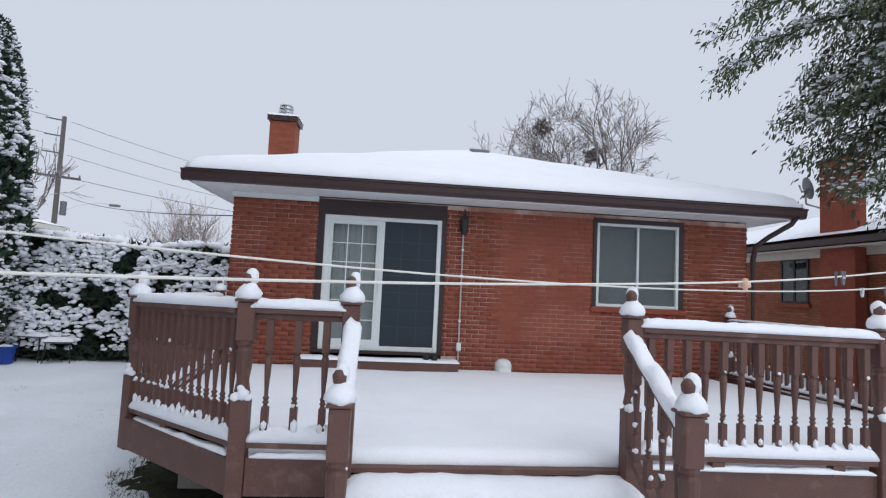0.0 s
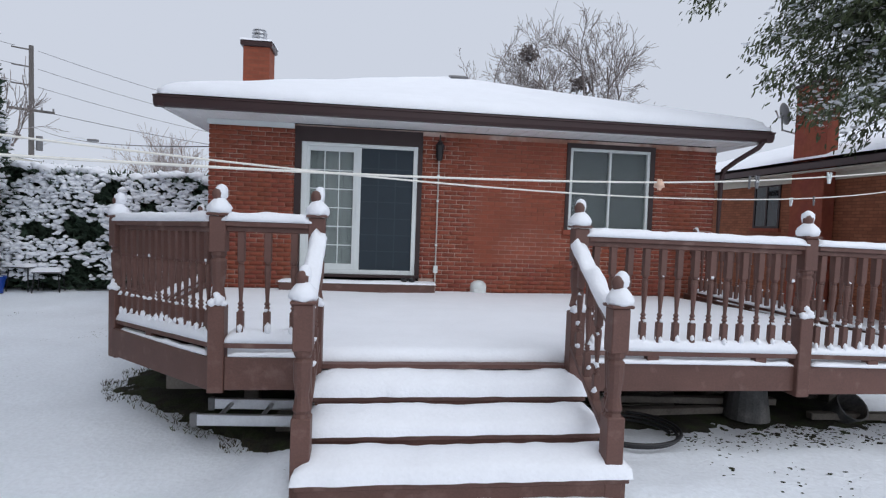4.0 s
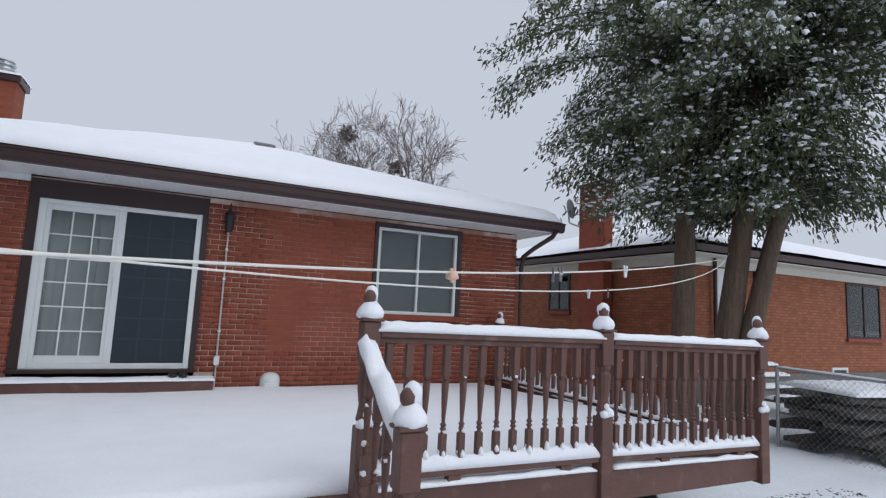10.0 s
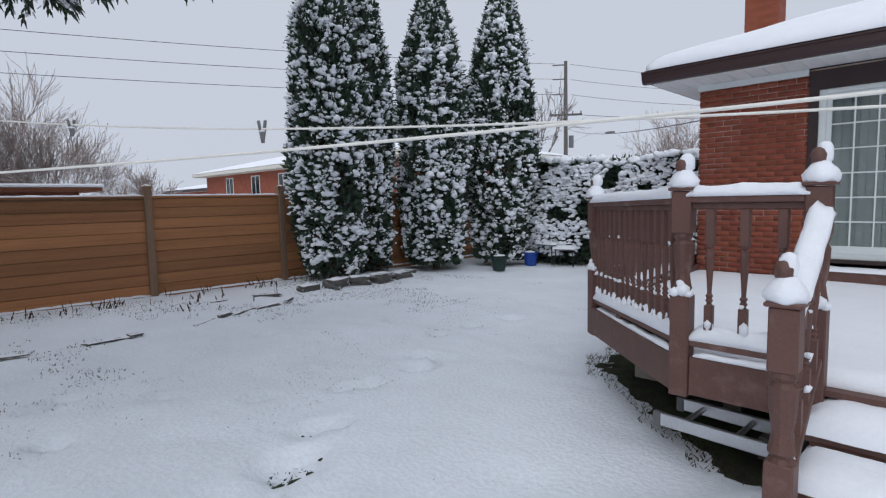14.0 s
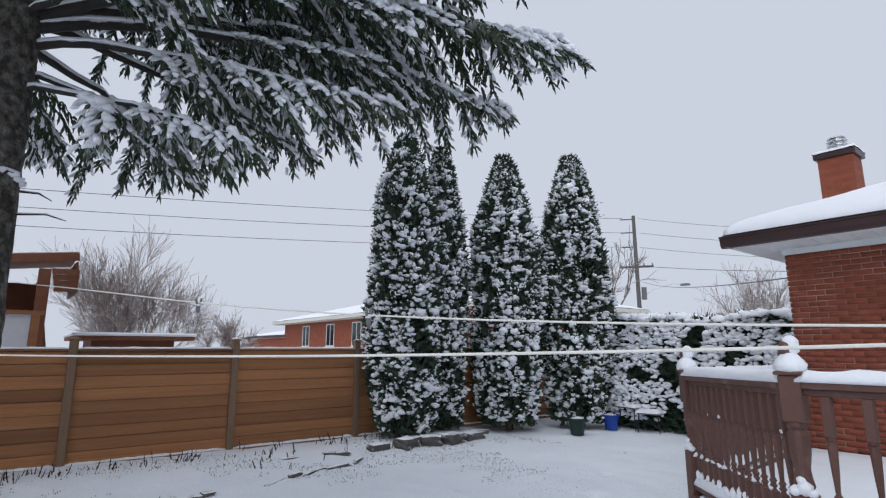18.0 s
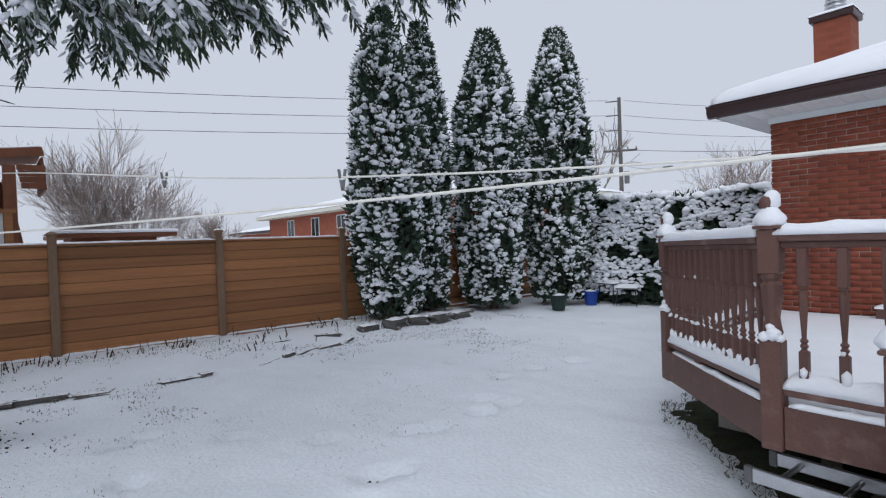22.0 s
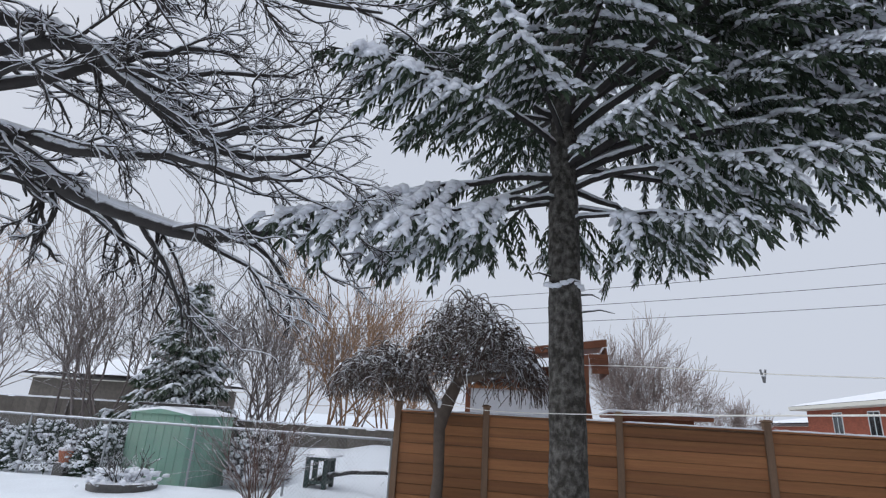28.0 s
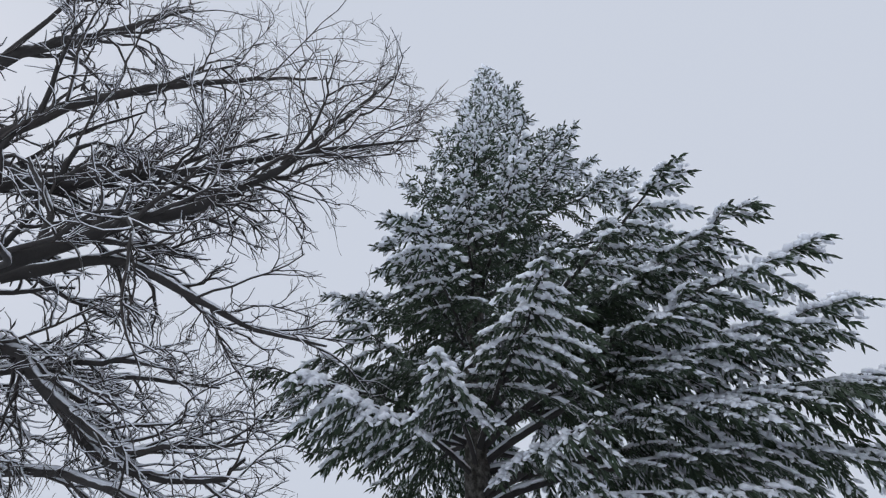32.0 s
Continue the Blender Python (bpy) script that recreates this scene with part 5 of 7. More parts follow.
# stubs and snow on the trunk
for a, z, L in ((0.3, 3.35, 0.35), (1.9, 3.3, 0.3), (4.2, 2.6, 0.12), (5.3, 3.5, 0.3), (2.6, 2.2, 0.1), (1.3, 3.05, 0.42)):
    c, s = math.cos(a), math.sin(a)
    part("stub", tube_mesh("stub", [([(0.2 * c, 0.2 * s, z), ((0.2 + L * 0.6) * c, (0.2 + L * 0.6) * s, z + 0.02), ((0.2 + L) * c, (0.2 + L) * s, z - 0.03)], [0.016, 0.011, 0.004])], 5), LIMB, big)
ring_c = [(0.2 * math.cos(a) + 0.05, 0.2 * math.sin(a), 3.38 + 0.03 * math.sin(3 * a)) for a in np.linspace(-1.6, 1.6, 9)]
part("snow_collar", blobs("snow_collar", ring_c, [0.06] * 9, rng, 0.6), SNOW, big, "snow caught on a ring of old branch stubs")


# ---- bare trees ----
def branch(tubes, p, d, length, rad, depth, r, up=0.12, spread=0.75, kids=(3, 5), wig=0.13, min_r=0.004, taper=0.55, shrink=(0.5, 0.78)):
    n = 6 if depth else 4
    pts, q, dd = [p], np.array(p, float), np.array(d, float)
    for i in range(n):
        dd = unit(dd + r.normal(0, wig, 3) + np.array((0, 0, up * 0.25)))
        q = q + dd * (length / n)
        pts.append(q.copy())
    rr = rad * np.linspace(1, taper, n + 1)
    tubes.append((np.array(pts), np.maximum(rr, min_r)))
    if depth == 0:
        return
    for k in range(r.integers(kids[0], kids[1] + 1)):
        f = r.uniform(0.3, 1.0)
        i = min(n - 1, int(f * n))
        o = pts[i] + (pts[i + 1] - pts[i]) * (f * n - i)
        dirn = unit(pts[i + 1] - pts[i])
        perp = unit(np.cross(dirn, r.normal(size=3)))
        branch(tubes, o, unit(dirn * math.cos(spread) + perp * math.sin(spread) * r.uniform(0.6, 1.2)), length * r.uniform(*shrink), rad * r.uniform(0.42, 0.62), depth - 1, r, up, spread, kids, wig, min_r, taper, shrink)


def tree_parts(t, tubes, big_r, material, twig_material, sides=4):
    """Trunk and limbs as one part, twigs as another."""
    thick = [b for b in tubes if b[1][0] >= big_r]
    thin = [b for b in tubes if b[1][0] < big_r]
    if thick:
        part("trunk", tube_mesh("trunk", thick, 8), material, t, smooth=True)
    if thin:
        part("crown", tube_mesh("crown", thin, sides), twig_material, t)


def bare_tree(x, y, height, label, seed, material=FAR_TWIG, depth=4, rad=None, stems=1, spread=0.6, min_r=0.012, z=0.0, kids=(3, 5), up=0.2, name="bare_tree", split=0.35):
    r = np.random.default_rng(seed)
    t = thing(name, label, "tree", (x, y, z))
    tubes = []
    rad = rad or height * 0.018
    for s in range(stems):
        a = r.uniform(0, 6.28)
        lean = 0.05 if stems == 1 else r.uniform(0.15, 0.4)
        d = unit(np.array((math.cos(a) * lean, math.sin(a) * lean, 1.0)))
        L = height * split
        if stems == 1:
            tubes.append((np.array([(0, 0, -0.2), d * L * 0.5, d * L]), np.array([rad * 1.1, rad * 0.95, rad * 0.85])))
            for _ in range(5):
                b = r.uniform(0, 6.28)
                k = r.uniform(0.25, 0.75)
                branch(tubes, d * L * r.uniform(0.75, 1.0), unit(np.array((math.cos(b) * k, math.sin(b) * k, 1.0))), height * 0.36, rad * 0.55, depth - 1, r, up, spread, kids, 0.12, min_r)
        else:
            branch(tubes, np.array((0, 0, -0.1)), d, height * 0.5, rad, depth - 1, r, up, spread, kids, 0.12, min_r)
    tree_parts(t, tubes, rad * 0.3, material, material, 3)
    return t


# the maple whose limbs hang over the yard
maple = thing("maple", "bare maple with dark snow-lined limbs spreading over the yard", "tree", (-2.2, -8.4, 0))
r = np.random.default_rng(31)
tubes = [(np.array([(0, 0, -0.2), (0.02, 0.05, 1.4), (-0.05, 0.15, 3.2)]), np.array([0.3, 0.25, 0.24]))]
TO = Vector((-2.2, -8.4, 0))


def limb(points, rad0, rad1, depth, seed, step=0.32, length=1.5, up=-0.05, kids=(4, 7)):
    """A main limb through a few points, with side branches and twigs along it."""
    r = np.random.default_rng(seed)
    pts = [np.array(p) - np.array(TO) for p in points]
    s = np.linspace(0, len(pts) - 1, 22)
    P_ = np.array(pts)
    idx = np.clip(s.astype(int), 0, len(pts) - 2)
    f = (s - idx)[:, None]
    g = np.gradient(P_, axis=0)
    a, b, ga, gb = P_[idx], P_[idx + 1], g[idx], g[idx + 1]
    path = (2 * f ** 3 - 3 * f ** 2 + 1) * a + (f ** 3 - 2 * f ** 2 + f) * ga + (-2 * f ** 3 + 3 * f ** 2) * b + (f ** 3 - f ** 2) * gb
    path += 0.05 * np.cumsum(r.normal(0, 0.5, path.shape), 0) * np.linspace(0, 1, 22)[:, None] + r.normal(0, 0.012, path.shape)
    tubes.append((path, np.linspace(rad0, rad1, 22)))
    total = np.linalg.norm(np.diff(path, axis=0), axis=1).sum()
    for k in range(int(total / step)):
        i = min(20, int(5 + 15.9 * (k + r.random()) / max(1, int(total / step))))
        d = unit(path[i + 1] - path[i])
        perp = unit(np.cross(d, r.normal(size=3)))
        if perp[2] < -0.3 and r.random() < 0.4:
            perp = -perp
        rr = np.interp(i, [0, 21], [rad0, rad1])
        branch(tubes, path[i], unit(d * r.uniform(0.7, 1.0) + perp * r.uniform(0.35, 0.8)), length * r.uniform(0.8, 1.5), max(0.015, rr * r.uniform(0.35, 0.55)), depth, r, up, 0.75, kids, 0.2, 0.0034, 0.4, (0.3, 0.52))


FORK = (-2.25, -8.25, 3.2)
limb([FORK, (-2.9, -7.6, 4.1), (-3.4, -6.95, 4.34), (-3.7, -6.1, 3.95), (-4.0, -5.0, 3.58), (-4.15, -4.35, 3.53), (-4.45, -3.7, 3.85), (-4.6, -2.9, 3.96)], 0.14, 0.03, 2, 41, 0.41, 1.0, -0.35)
limb([FORK, (-2.7, -7.3, 4.3), (-3.0, -6.5, 4.38), (-3.32, -5.67, 4.2), (-3.48, -4.74, 4.2), (-3.64, -3.9, 3.98), (-3.8, -3.25, 3.97)], 0.09, 0.02, 2, 42, 0.41, 1.0, -0.2)
limb([FORK, (-2.6, -7.4, 5.4), (-3.0, -6.5, 5.75), (-3.13, -5.95, 5.5), (-3.27, -5.4, 5.2), (-3.4, -4.8, 4.72), (-3.55, -4.1, 4.37), (-3.7, -3.2, 4.35), (-3.8, -2.95, 4.6)], 0.1, 0.02, 2, 43, 0.41, 1.0, -0.1)
limb([FORK, (-2.3, -7.2, 4.8), (-2.4, -6.26, 5.84), (-2.55, -5.8, 6.55), (-2.64, -5.4, 7.1), (-2.76, -4.4, 7.8), (-2.88, -3.8, 8.5), (-3.0, -3.2, 9.3)], 0.14, 0.03, 2, 44, 0.41, 1.2)
limb([FORK, (-2.5, -7.2, 4.4), (-2.8, -6.05, 4.85), (-3.1, -5.35, 5.28), (-3.25, -4.6, 5.5), (-3.4, -3.85, 5.5)], 0.09, 0.015, 2, 45, 0.43, 1.0)
limb([FORK, (-2.1, -7.0, 4.6), (-2.0, -5.5, 5.6), (-2.13, -4.8, 6.4), (-2.2, -4.15, 6.9), (-2.27, -3.3, 7.9), (-2.35, -2.9, 9.0), (-2.4, -2.4, 10.3), (-2.45, -2.0, 11.6)], 0.12, 0.02, 2, 46, 0.43, 1.3)
limb([FORK, (-2.2, -6.8, 5.0), (-2.3, -5.3, 6.0), (-2.5, -4.7, 6.26), (-2.68, -3.95, 5.95), (-2.84, -3.3, 5.65), (-3.0, -2.4, 5.6)], 0.1, 0.015, 2, 47, 0.43, 1.0)
limb([FORK, (-2.1, -7.4, 5.6), (-2.0, -6.4, 7.0), (-2.13, -5.8, 7.1), (-2.3, -5.1, 7.7), (-2.4, -4.5, 7.8), (-2.55, -3.6, 8.4), (-2.67, -2.5, 8.85), (-2.8, -1.5, 9.3)], 0.11, 0.02, 2, 48, 0.43, 1.2)
limb([FORK, (-1.9, -8.0, 6.5), (-1.4, -7.45, 9.2), (-1.55, -7.1, 10.4), (-1.7, -6.8, 11.6), (-1.8, -6.4, 13.0)], 0.13, 0.03, 2, 49, 0.61, 1.5)
limb([FORK, (-2.2, -7.9, 6.0), (-2.2, -7.35, 8.0), (-2.25, -6.4, 7.65), (-2.33, -5.4, 8.0), (-2.4, -4.6, 8.6), (-2.5, -3.7, 9.6)], 0.11, 0.02, 2, 50, 0.47, 1.3)
limb([FORK, (-2.6, -6.9, 4.9), (-2.8, -5.65, 5.2), (-3.0, -5.1, 4.85), (-3.28, -4.2, 4.3), (-3.44, -3.75, 4.32), (-3.6, -3.05, 4.45)], 0.085, 0.015, 2, 52, 0.43, 1.0, -0.1)
limb([FORK, (-2.9, -7.8, 5.0), (-3.6, -6.9, 5.6), (-4.3, -6.0, 6.0), (-4.8, -5.0, 6.3), (-5.0, -4.2, 6.2)], 0.09, 0.015, 2, 53, 0.54, 1.2)
limb([FORK, (-1.8, -7.4, 6.2), (-1.7, -6.4, 8.2), (-1.8, -5.4, 9.6), (-2.0, -4.4, 10.4), (-2.2, -3.4, 11.0)], 0.11, 0.02, 2, 54, 0.54, 1.4)
limb([FORK, (-2.9, -7.5, 3.9), (-3.6, -6.6, 3.9), (-4.3, -5.8, 3.4), (-4.8, -5.2, 2.8)], 0.06, 0.01, 2, 55, 0.47, 1.0, -0.6)
tree_parts(maple, tubes, 0.03, LIMB, TWIG, 3)
ridges = []
for path, rad in tubes[1:]:
    path, rad = np.array(path), np.array(rad)
    d = path[-1] - path[0]
    if rad[0] > 0.006 and abs(d[2]) < 0.7 * np.linalg.norm(d):
        ridges.append((path + np.array((0, 0, 1.0)) * (rad * 0.8 + 0.002)[:, None], rad * 0.72 + 0.003))
part("snow", tube_mesh("snow", ridges, 4), SNOW, maple, "ridges of snow lying along the limbs")

# ---- neighbouring trees ----
cedar = thing("white_cedar", "old multi-stemmed white cedar with dark drooping foliage flecked with snow", "tree", (9.0, 6.1, 0))
r = np.random.default_rng(61)
stems = [([(-0.55, 0.2, -0.1), (-0.5, 0.2, 1.2), (-0.42, 0.22, 2.8), (-0.3, 0.3, 5.5), (-0.2, 0.3, 9)], [0.24, 0.19, 0.17, 0.11, 0.03]),
         ([(0.0, -0.15, -0.1), (0.05, -0.2, 1.4), (0.2, -0.35, 3.0), (0.5, -0.5, 5.5), (0.7, -0.5, 9)], [0.24, 0.2, 0.17, 0.11, 0.03]),
         ([(0.1, -0.35, -0.1), (0.22, -0.48, 1.5), (0.45, -0.72, 3.0), (0.8, -1.1, 5.0), (1.1, -1.3, 7.5)], [0.2, 0.16, 0.13, 0.09, 0.03])]
for path, rad in stems:
    part("stem", tube_mesh("stem", [(path, rad)], 12), CEDAR_BARK, cedar, smooth=True)
tb, td, tl, wood, sc, ss = [], [], [], [], [], []
for i in range(330):
    path, rad = stems[i % 3]
    path = np.array(path)
    zc = r.uniform(3.5, 9.6)
    o = np.array([np.interp(zc, path[:, 2], path[:, j]) for j in range(3)])
    az = r.uniform(0, 6.28)
    f = (zc - 3.5) / 6.1
    L = 4.15 * (0.55 + 0.75 * f if f < 0.5 else 0.93 - 0.65 * (f - 0.5)) * r.uniform(0.4, 1.0)
    L = min(3.65, L)
    if zc < 4.6:
        L *= 0.8
    h = np.array((math.cos(az), math.sin(az)))
    s = np.linspace(0, 1, 6)
    pz = zc + L * (0.42 * s - 0.62 * s ** 2)
    pth = np.stack([o[0] + L * s * h[0], o[1] + L * s * h[1], pz], 1)
    wood.append((pth, (0.012 + 0.008 * L) * (1 - 0.85 * s)))
    n = int((76 if zc < 7.2 else 8) * L)
    u = r.uniform(0.22, 1.0, n)
    bp = np.stack([np.interp(u, s, pth[:, j]) for j in range(3)], 1) + r.normal(0, 0.12, (n, 3)) * np.array((1, 1, 0.8))
    for _ in range(3):
        q = bp + r.normal(0, 0.07, (n, 3))
        tb.append(q)
        dd = np.stack([np.full(n, h[0] * 0.5), np.full(n, h[1] * 0.5), r.uniform(-1.2, -0.1, n)], 1) + r.normal(0, 0.4, (n, 3))
        td.append(dd)
        tl.append(r.uniform(0.05, 0.10, n) * (1 if zc < 7.2 else 1.6))
    k = r.random(n) < (0.32 if math.sin(zc * 3 + az) > 0 else 0.16)
    sc.append(bp[k] + np.array((0, 0, 0.04)))
    ss.append(r.uniform(0.014, 0.036, k.sum()))
part("branchwork", tube_mesh("branchwork", wood, 5), LIMB, cedar)
tl = np.concatenate(tl)
part("foliage", sprays("foliage", np.concatenate(tb), np.concatenate(td), tl, tl * r.uniform(0.28, 0.42, len(tl)), r, 2, False, 0.2, 0.5, True), SCALE_LEAF, cedar)
ss = np.concatenate(ss)
part("snow", blobs("snow", np.concatenate(sc), np.stack([ss * 1.9, ss * 1.5, ss * 0.7], 1), r, rough=0.5), SNOW, cedar)

# weeping mulberry in front of the board fence
mul = thing("weeping_mulberry", "bare weeping mulberry with a crooked trunk and snowy hanging twigs", "tree", (-9.3, -2.72, 0))
r = np.random.default_rng(71)
tubes = [(np.array([(0, 0, -0.1), (0.02, 0.06, 0.7), (-0.02, 0.02, 1.5), (0.0, 0.05, 1.75), (0.06, 0.28, 2.25), (0.05, 0.35, 2.45)]), np.array([0.13, 0.1, 0.11, 0.15, 0.12, 0.11])),
         (np.array([(0.0, 0.05, 1.75), (0.0, -0.3, 2.25), (0.0, -0.9, 2.4), (0.1, -1.5, 2.35)]), np.array([0.1, 0.07, 0.05, 0.03])),
         (np.array([(0.05, 0.33, 2.4), (0.05, 0.9, 2.55), (0.1, 1.5, 2.6), (0.1, 2.0, 2.5)]), np.array([0.11, 0.08, 0.06, 0.03])),
         (np.array([(0.05, 0.33, 2.4), (0.0, 0.8, 2.9), (0.05, 1.2, 3.3), (0.1, 1.5, 3.45)]), np.array([0.1, 0.06, 0.05, 0.03])),
         (np.array([(0.05, 0.33, 2.4), (0.1, 0.4, 2.9), (0.05, 0.7, 3.2)]), np.array([0.08, 0.06, 0.03]))]
def tangle(cy, half, base_z, top_z, count, peak):
    """Curling shoots that rise inside a dome and fall back over its rim."""
    for i in range(count):
        q = r.uniform(-1, 1)
        v = r.uniform(-1, 1) * math.sqrt(max(0, 1 - q * q)) * 0.9
        dome = math.sqrt(max(0.02, 1 - q * q - 0.6 * v * v)) * (1 - 0.35 * abs(q - peak))
        hgt = r.uniform(0.0, 1.0) ** 0.6 * 0.92
        p = np.array((v * half * 0.9, cy + q * half * 0.92, base_z + (top_z - base_z) * dome * hgt))
        a = r.uniform(0, 6.28)
        d = unit(np.array((math.cos(a), math.sin(a) + 0.5 * q, r.uniform(0.1, 1.3))))
        turn = r.normal(0, 0.22, 3)
        pts = [p]
        for k in range(int(r.uniform(9, 17))):
            e = ((p[1] - cy) / half) ** 2 + (p[0] / (0.95 * half)) ** 2
            lid = base_z + (top_z - base_z) * math.sqrt(max(0.02, 1 - min(1, e) * 0.9)) * (1 - 0.35 * abs((p[1] - cy) / half - peak))
            fall = 0.10 + (0.5 if p[2] > lid - 0.06 else 0.0) + (0.25 if e > 0.9 else 0.0)
            d = unit(d + turn * 0.5 + r.normal(0, 0.16, 3) + np.array((0, 0, -fall)))
            p = p + d * 0.085
            if p[2] < 1.95:
                break
            pts.append(p)
        if len(pts) > 3:
            tubes.append((np.array(pts), np.linspace(r.choice((0.012, 0.016, 0.026), p=(0.5, 0.4, 0.1)), 0.006, len(pts))))


tangle(0.62, 1.2, 2.3, 4.25, 820, -0.15)
tangle(-1.2, 0.85, 2.1, 3.15, 380, 0.1)
tree_parts(mul, tubes, 0.03, MUL_BARK, snowy("mulberry_twig", (0.085, 0.062, 0.052), edge=(0.3, 0.75)), 3)
sc = np.array([p[0][len(p[0]) // 3] for p in tubes[5:] if r.random() < 0.35])
tagged(part("snow", blobs("snow", sc + np.array((0, 0, 0.02)), r.uniform(0.018, 0.045, len(sc)), r, 0.6), SNOW, mul), kind="stuff")

# shrub by the wire fence and the far woods
r = np.random.default_rng(81)
shrub = thing("shrub", "leafless twiggy shrub with snow among its stems", "shrub", (-8.75, -5.87, 0))
tubes = []
for i in range(26):
    a = r.uniform(0, 6.28)
    branch(tubes, np.array((0.12 * math.cos(a), 0.12 * math.sin(a), -0.05)), unit(np.array((math.cos(a) * 0.45, math.sin(a) * 0.45, 1.0))), r.uniform(0.7, 1.3), 0.014, 2, r, 0.1, 0.6, (2, 4), 0.12, 0.004)
tree_parts(shrub, tubes, 1.0, TWIG, snowy("shrub_twig", (0.13, 0.08, 0.065), edge=(0.2, 0.7)))
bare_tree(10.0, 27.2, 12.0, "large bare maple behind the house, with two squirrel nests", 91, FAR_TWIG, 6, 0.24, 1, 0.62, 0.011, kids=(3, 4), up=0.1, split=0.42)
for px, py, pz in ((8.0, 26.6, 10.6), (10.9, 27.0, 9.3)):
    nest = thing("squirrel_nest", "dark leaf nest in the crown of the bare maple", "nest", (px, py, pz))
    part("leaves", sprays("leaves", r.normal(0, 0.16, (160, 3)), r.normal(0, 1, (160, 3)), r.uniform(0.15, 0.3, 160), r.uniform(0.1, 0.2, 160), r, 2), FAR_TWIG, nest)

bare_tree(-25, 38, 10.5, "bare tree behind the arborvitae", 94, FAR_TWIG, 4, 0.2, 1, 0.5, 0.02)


def thicket(x, y, height, label, seed, material, stems=5, width=0.6, kids=(4, 6), twig=0.007):
    """A clump of upright whips with a fine twiggy top."""
    r = np.random.default_rng(seed)
    t = thing("bare_tree", label, "tree", (x, y, 0))
    tubes = []
    for _ in range(stems):
        a = r.uniform(0, 6.28)
        k = r.uniform(0.05, width)
        branch(tubes, np.array((0.25 * math.cos(a), 0.25 * math.sin(a), -0.1)), unit(np.array((math.cos(a) * k, math.sin(a) * k, 1.0))), height * r.uniform(0.55, 0.75), 0.05, 3, r, 0.25, 0.55, kids, 0.13, twig, 0.4)
    tree_parts(t, tubes, 0.03, material, material, 3)


thicket(-28.8, 4.2, 5.3, "bare pale tree dusted with snow beyond the fence", 92, PALE_TWIG, 8, 0.5, (6, 8), 0.009)
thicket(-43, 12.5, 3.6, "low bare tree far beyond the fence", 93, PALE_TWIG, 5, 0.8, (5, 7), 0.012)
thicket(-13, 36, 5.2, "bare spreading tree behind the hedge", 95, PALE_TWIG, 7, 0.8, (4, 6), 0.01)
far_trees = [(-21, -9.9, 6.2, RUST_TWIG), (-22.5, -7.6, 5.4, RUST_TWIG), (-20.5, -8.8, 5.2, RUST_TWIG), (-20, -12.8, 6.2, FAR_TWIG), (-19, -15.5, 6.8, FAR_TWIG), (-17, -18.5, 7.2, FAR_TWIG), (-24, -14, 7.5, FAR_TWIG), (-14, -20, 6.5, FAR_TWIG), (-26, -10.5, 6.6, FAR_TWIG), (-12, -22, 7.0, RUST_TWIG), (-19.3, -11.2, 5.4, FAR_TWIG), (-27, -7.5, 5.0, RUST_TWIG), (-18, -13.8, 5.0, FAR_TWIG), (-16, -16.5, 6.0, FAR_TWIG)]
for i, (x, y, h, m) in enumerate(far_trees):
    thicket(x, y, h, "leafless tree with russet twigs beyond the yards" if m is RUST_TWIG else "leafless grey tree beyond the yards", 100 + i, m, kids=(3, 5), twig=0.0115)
# snowy bushes along the far side of the wire fence
for i, (x, y, w) in enumerate(((-11.4, -11.6, 0.9), (-11.2, -13.2, 1.0), (-12.4, -7.9, 0.7), (-13.4, -8.6, 0.9), (-10.9, -15.0, 1.0), (-10.6, -10.9, 0.5))):
    r = np.random.default_rng(140 + i)
    t = thing("snowy_bush", "low dark bush half buried in snow behind the wire fence", "bush", (x, y, 0), 0, "snowy bushes")
    n = 1500
    v = unit(r.normal(size=(n, 3))) * np.array((w, w, 0.75)) * r.uniform(0.75, 1.05, (n, 1))
    v[:, 2] = abs(v[:, 2]) * 1.3
    part("foliage", sprays("foliage", v, v + r.normal(0, 0.4, (n, 3)), r.uniform(0.08, 0.2, n), r.uniform(0.03, 0.07, n), r, 2), DARK_LEAF if i % 2 else TWIG, t)
    n = 420
    v = unit(r.normal(size=(n, 3))) * np.array((w, w, 0.75)) * r.uniform(0.9, 1.12, (n, 1))
    v[:, 2] = abs(v[:, 2]) * 1.33
    tagged(part("snow", blobs("snow", v, r.uniform(0.03, 0.085, n), r, 0.65), SNOW, t), kind="stuff")
spruce(-16.0, -13.2, 6.3, 0.4, 2.2, "young spruce thick with snow behind the green shed", 17, 0.75, 0.09, 60, 1.0, "young_spruce", 0.3)

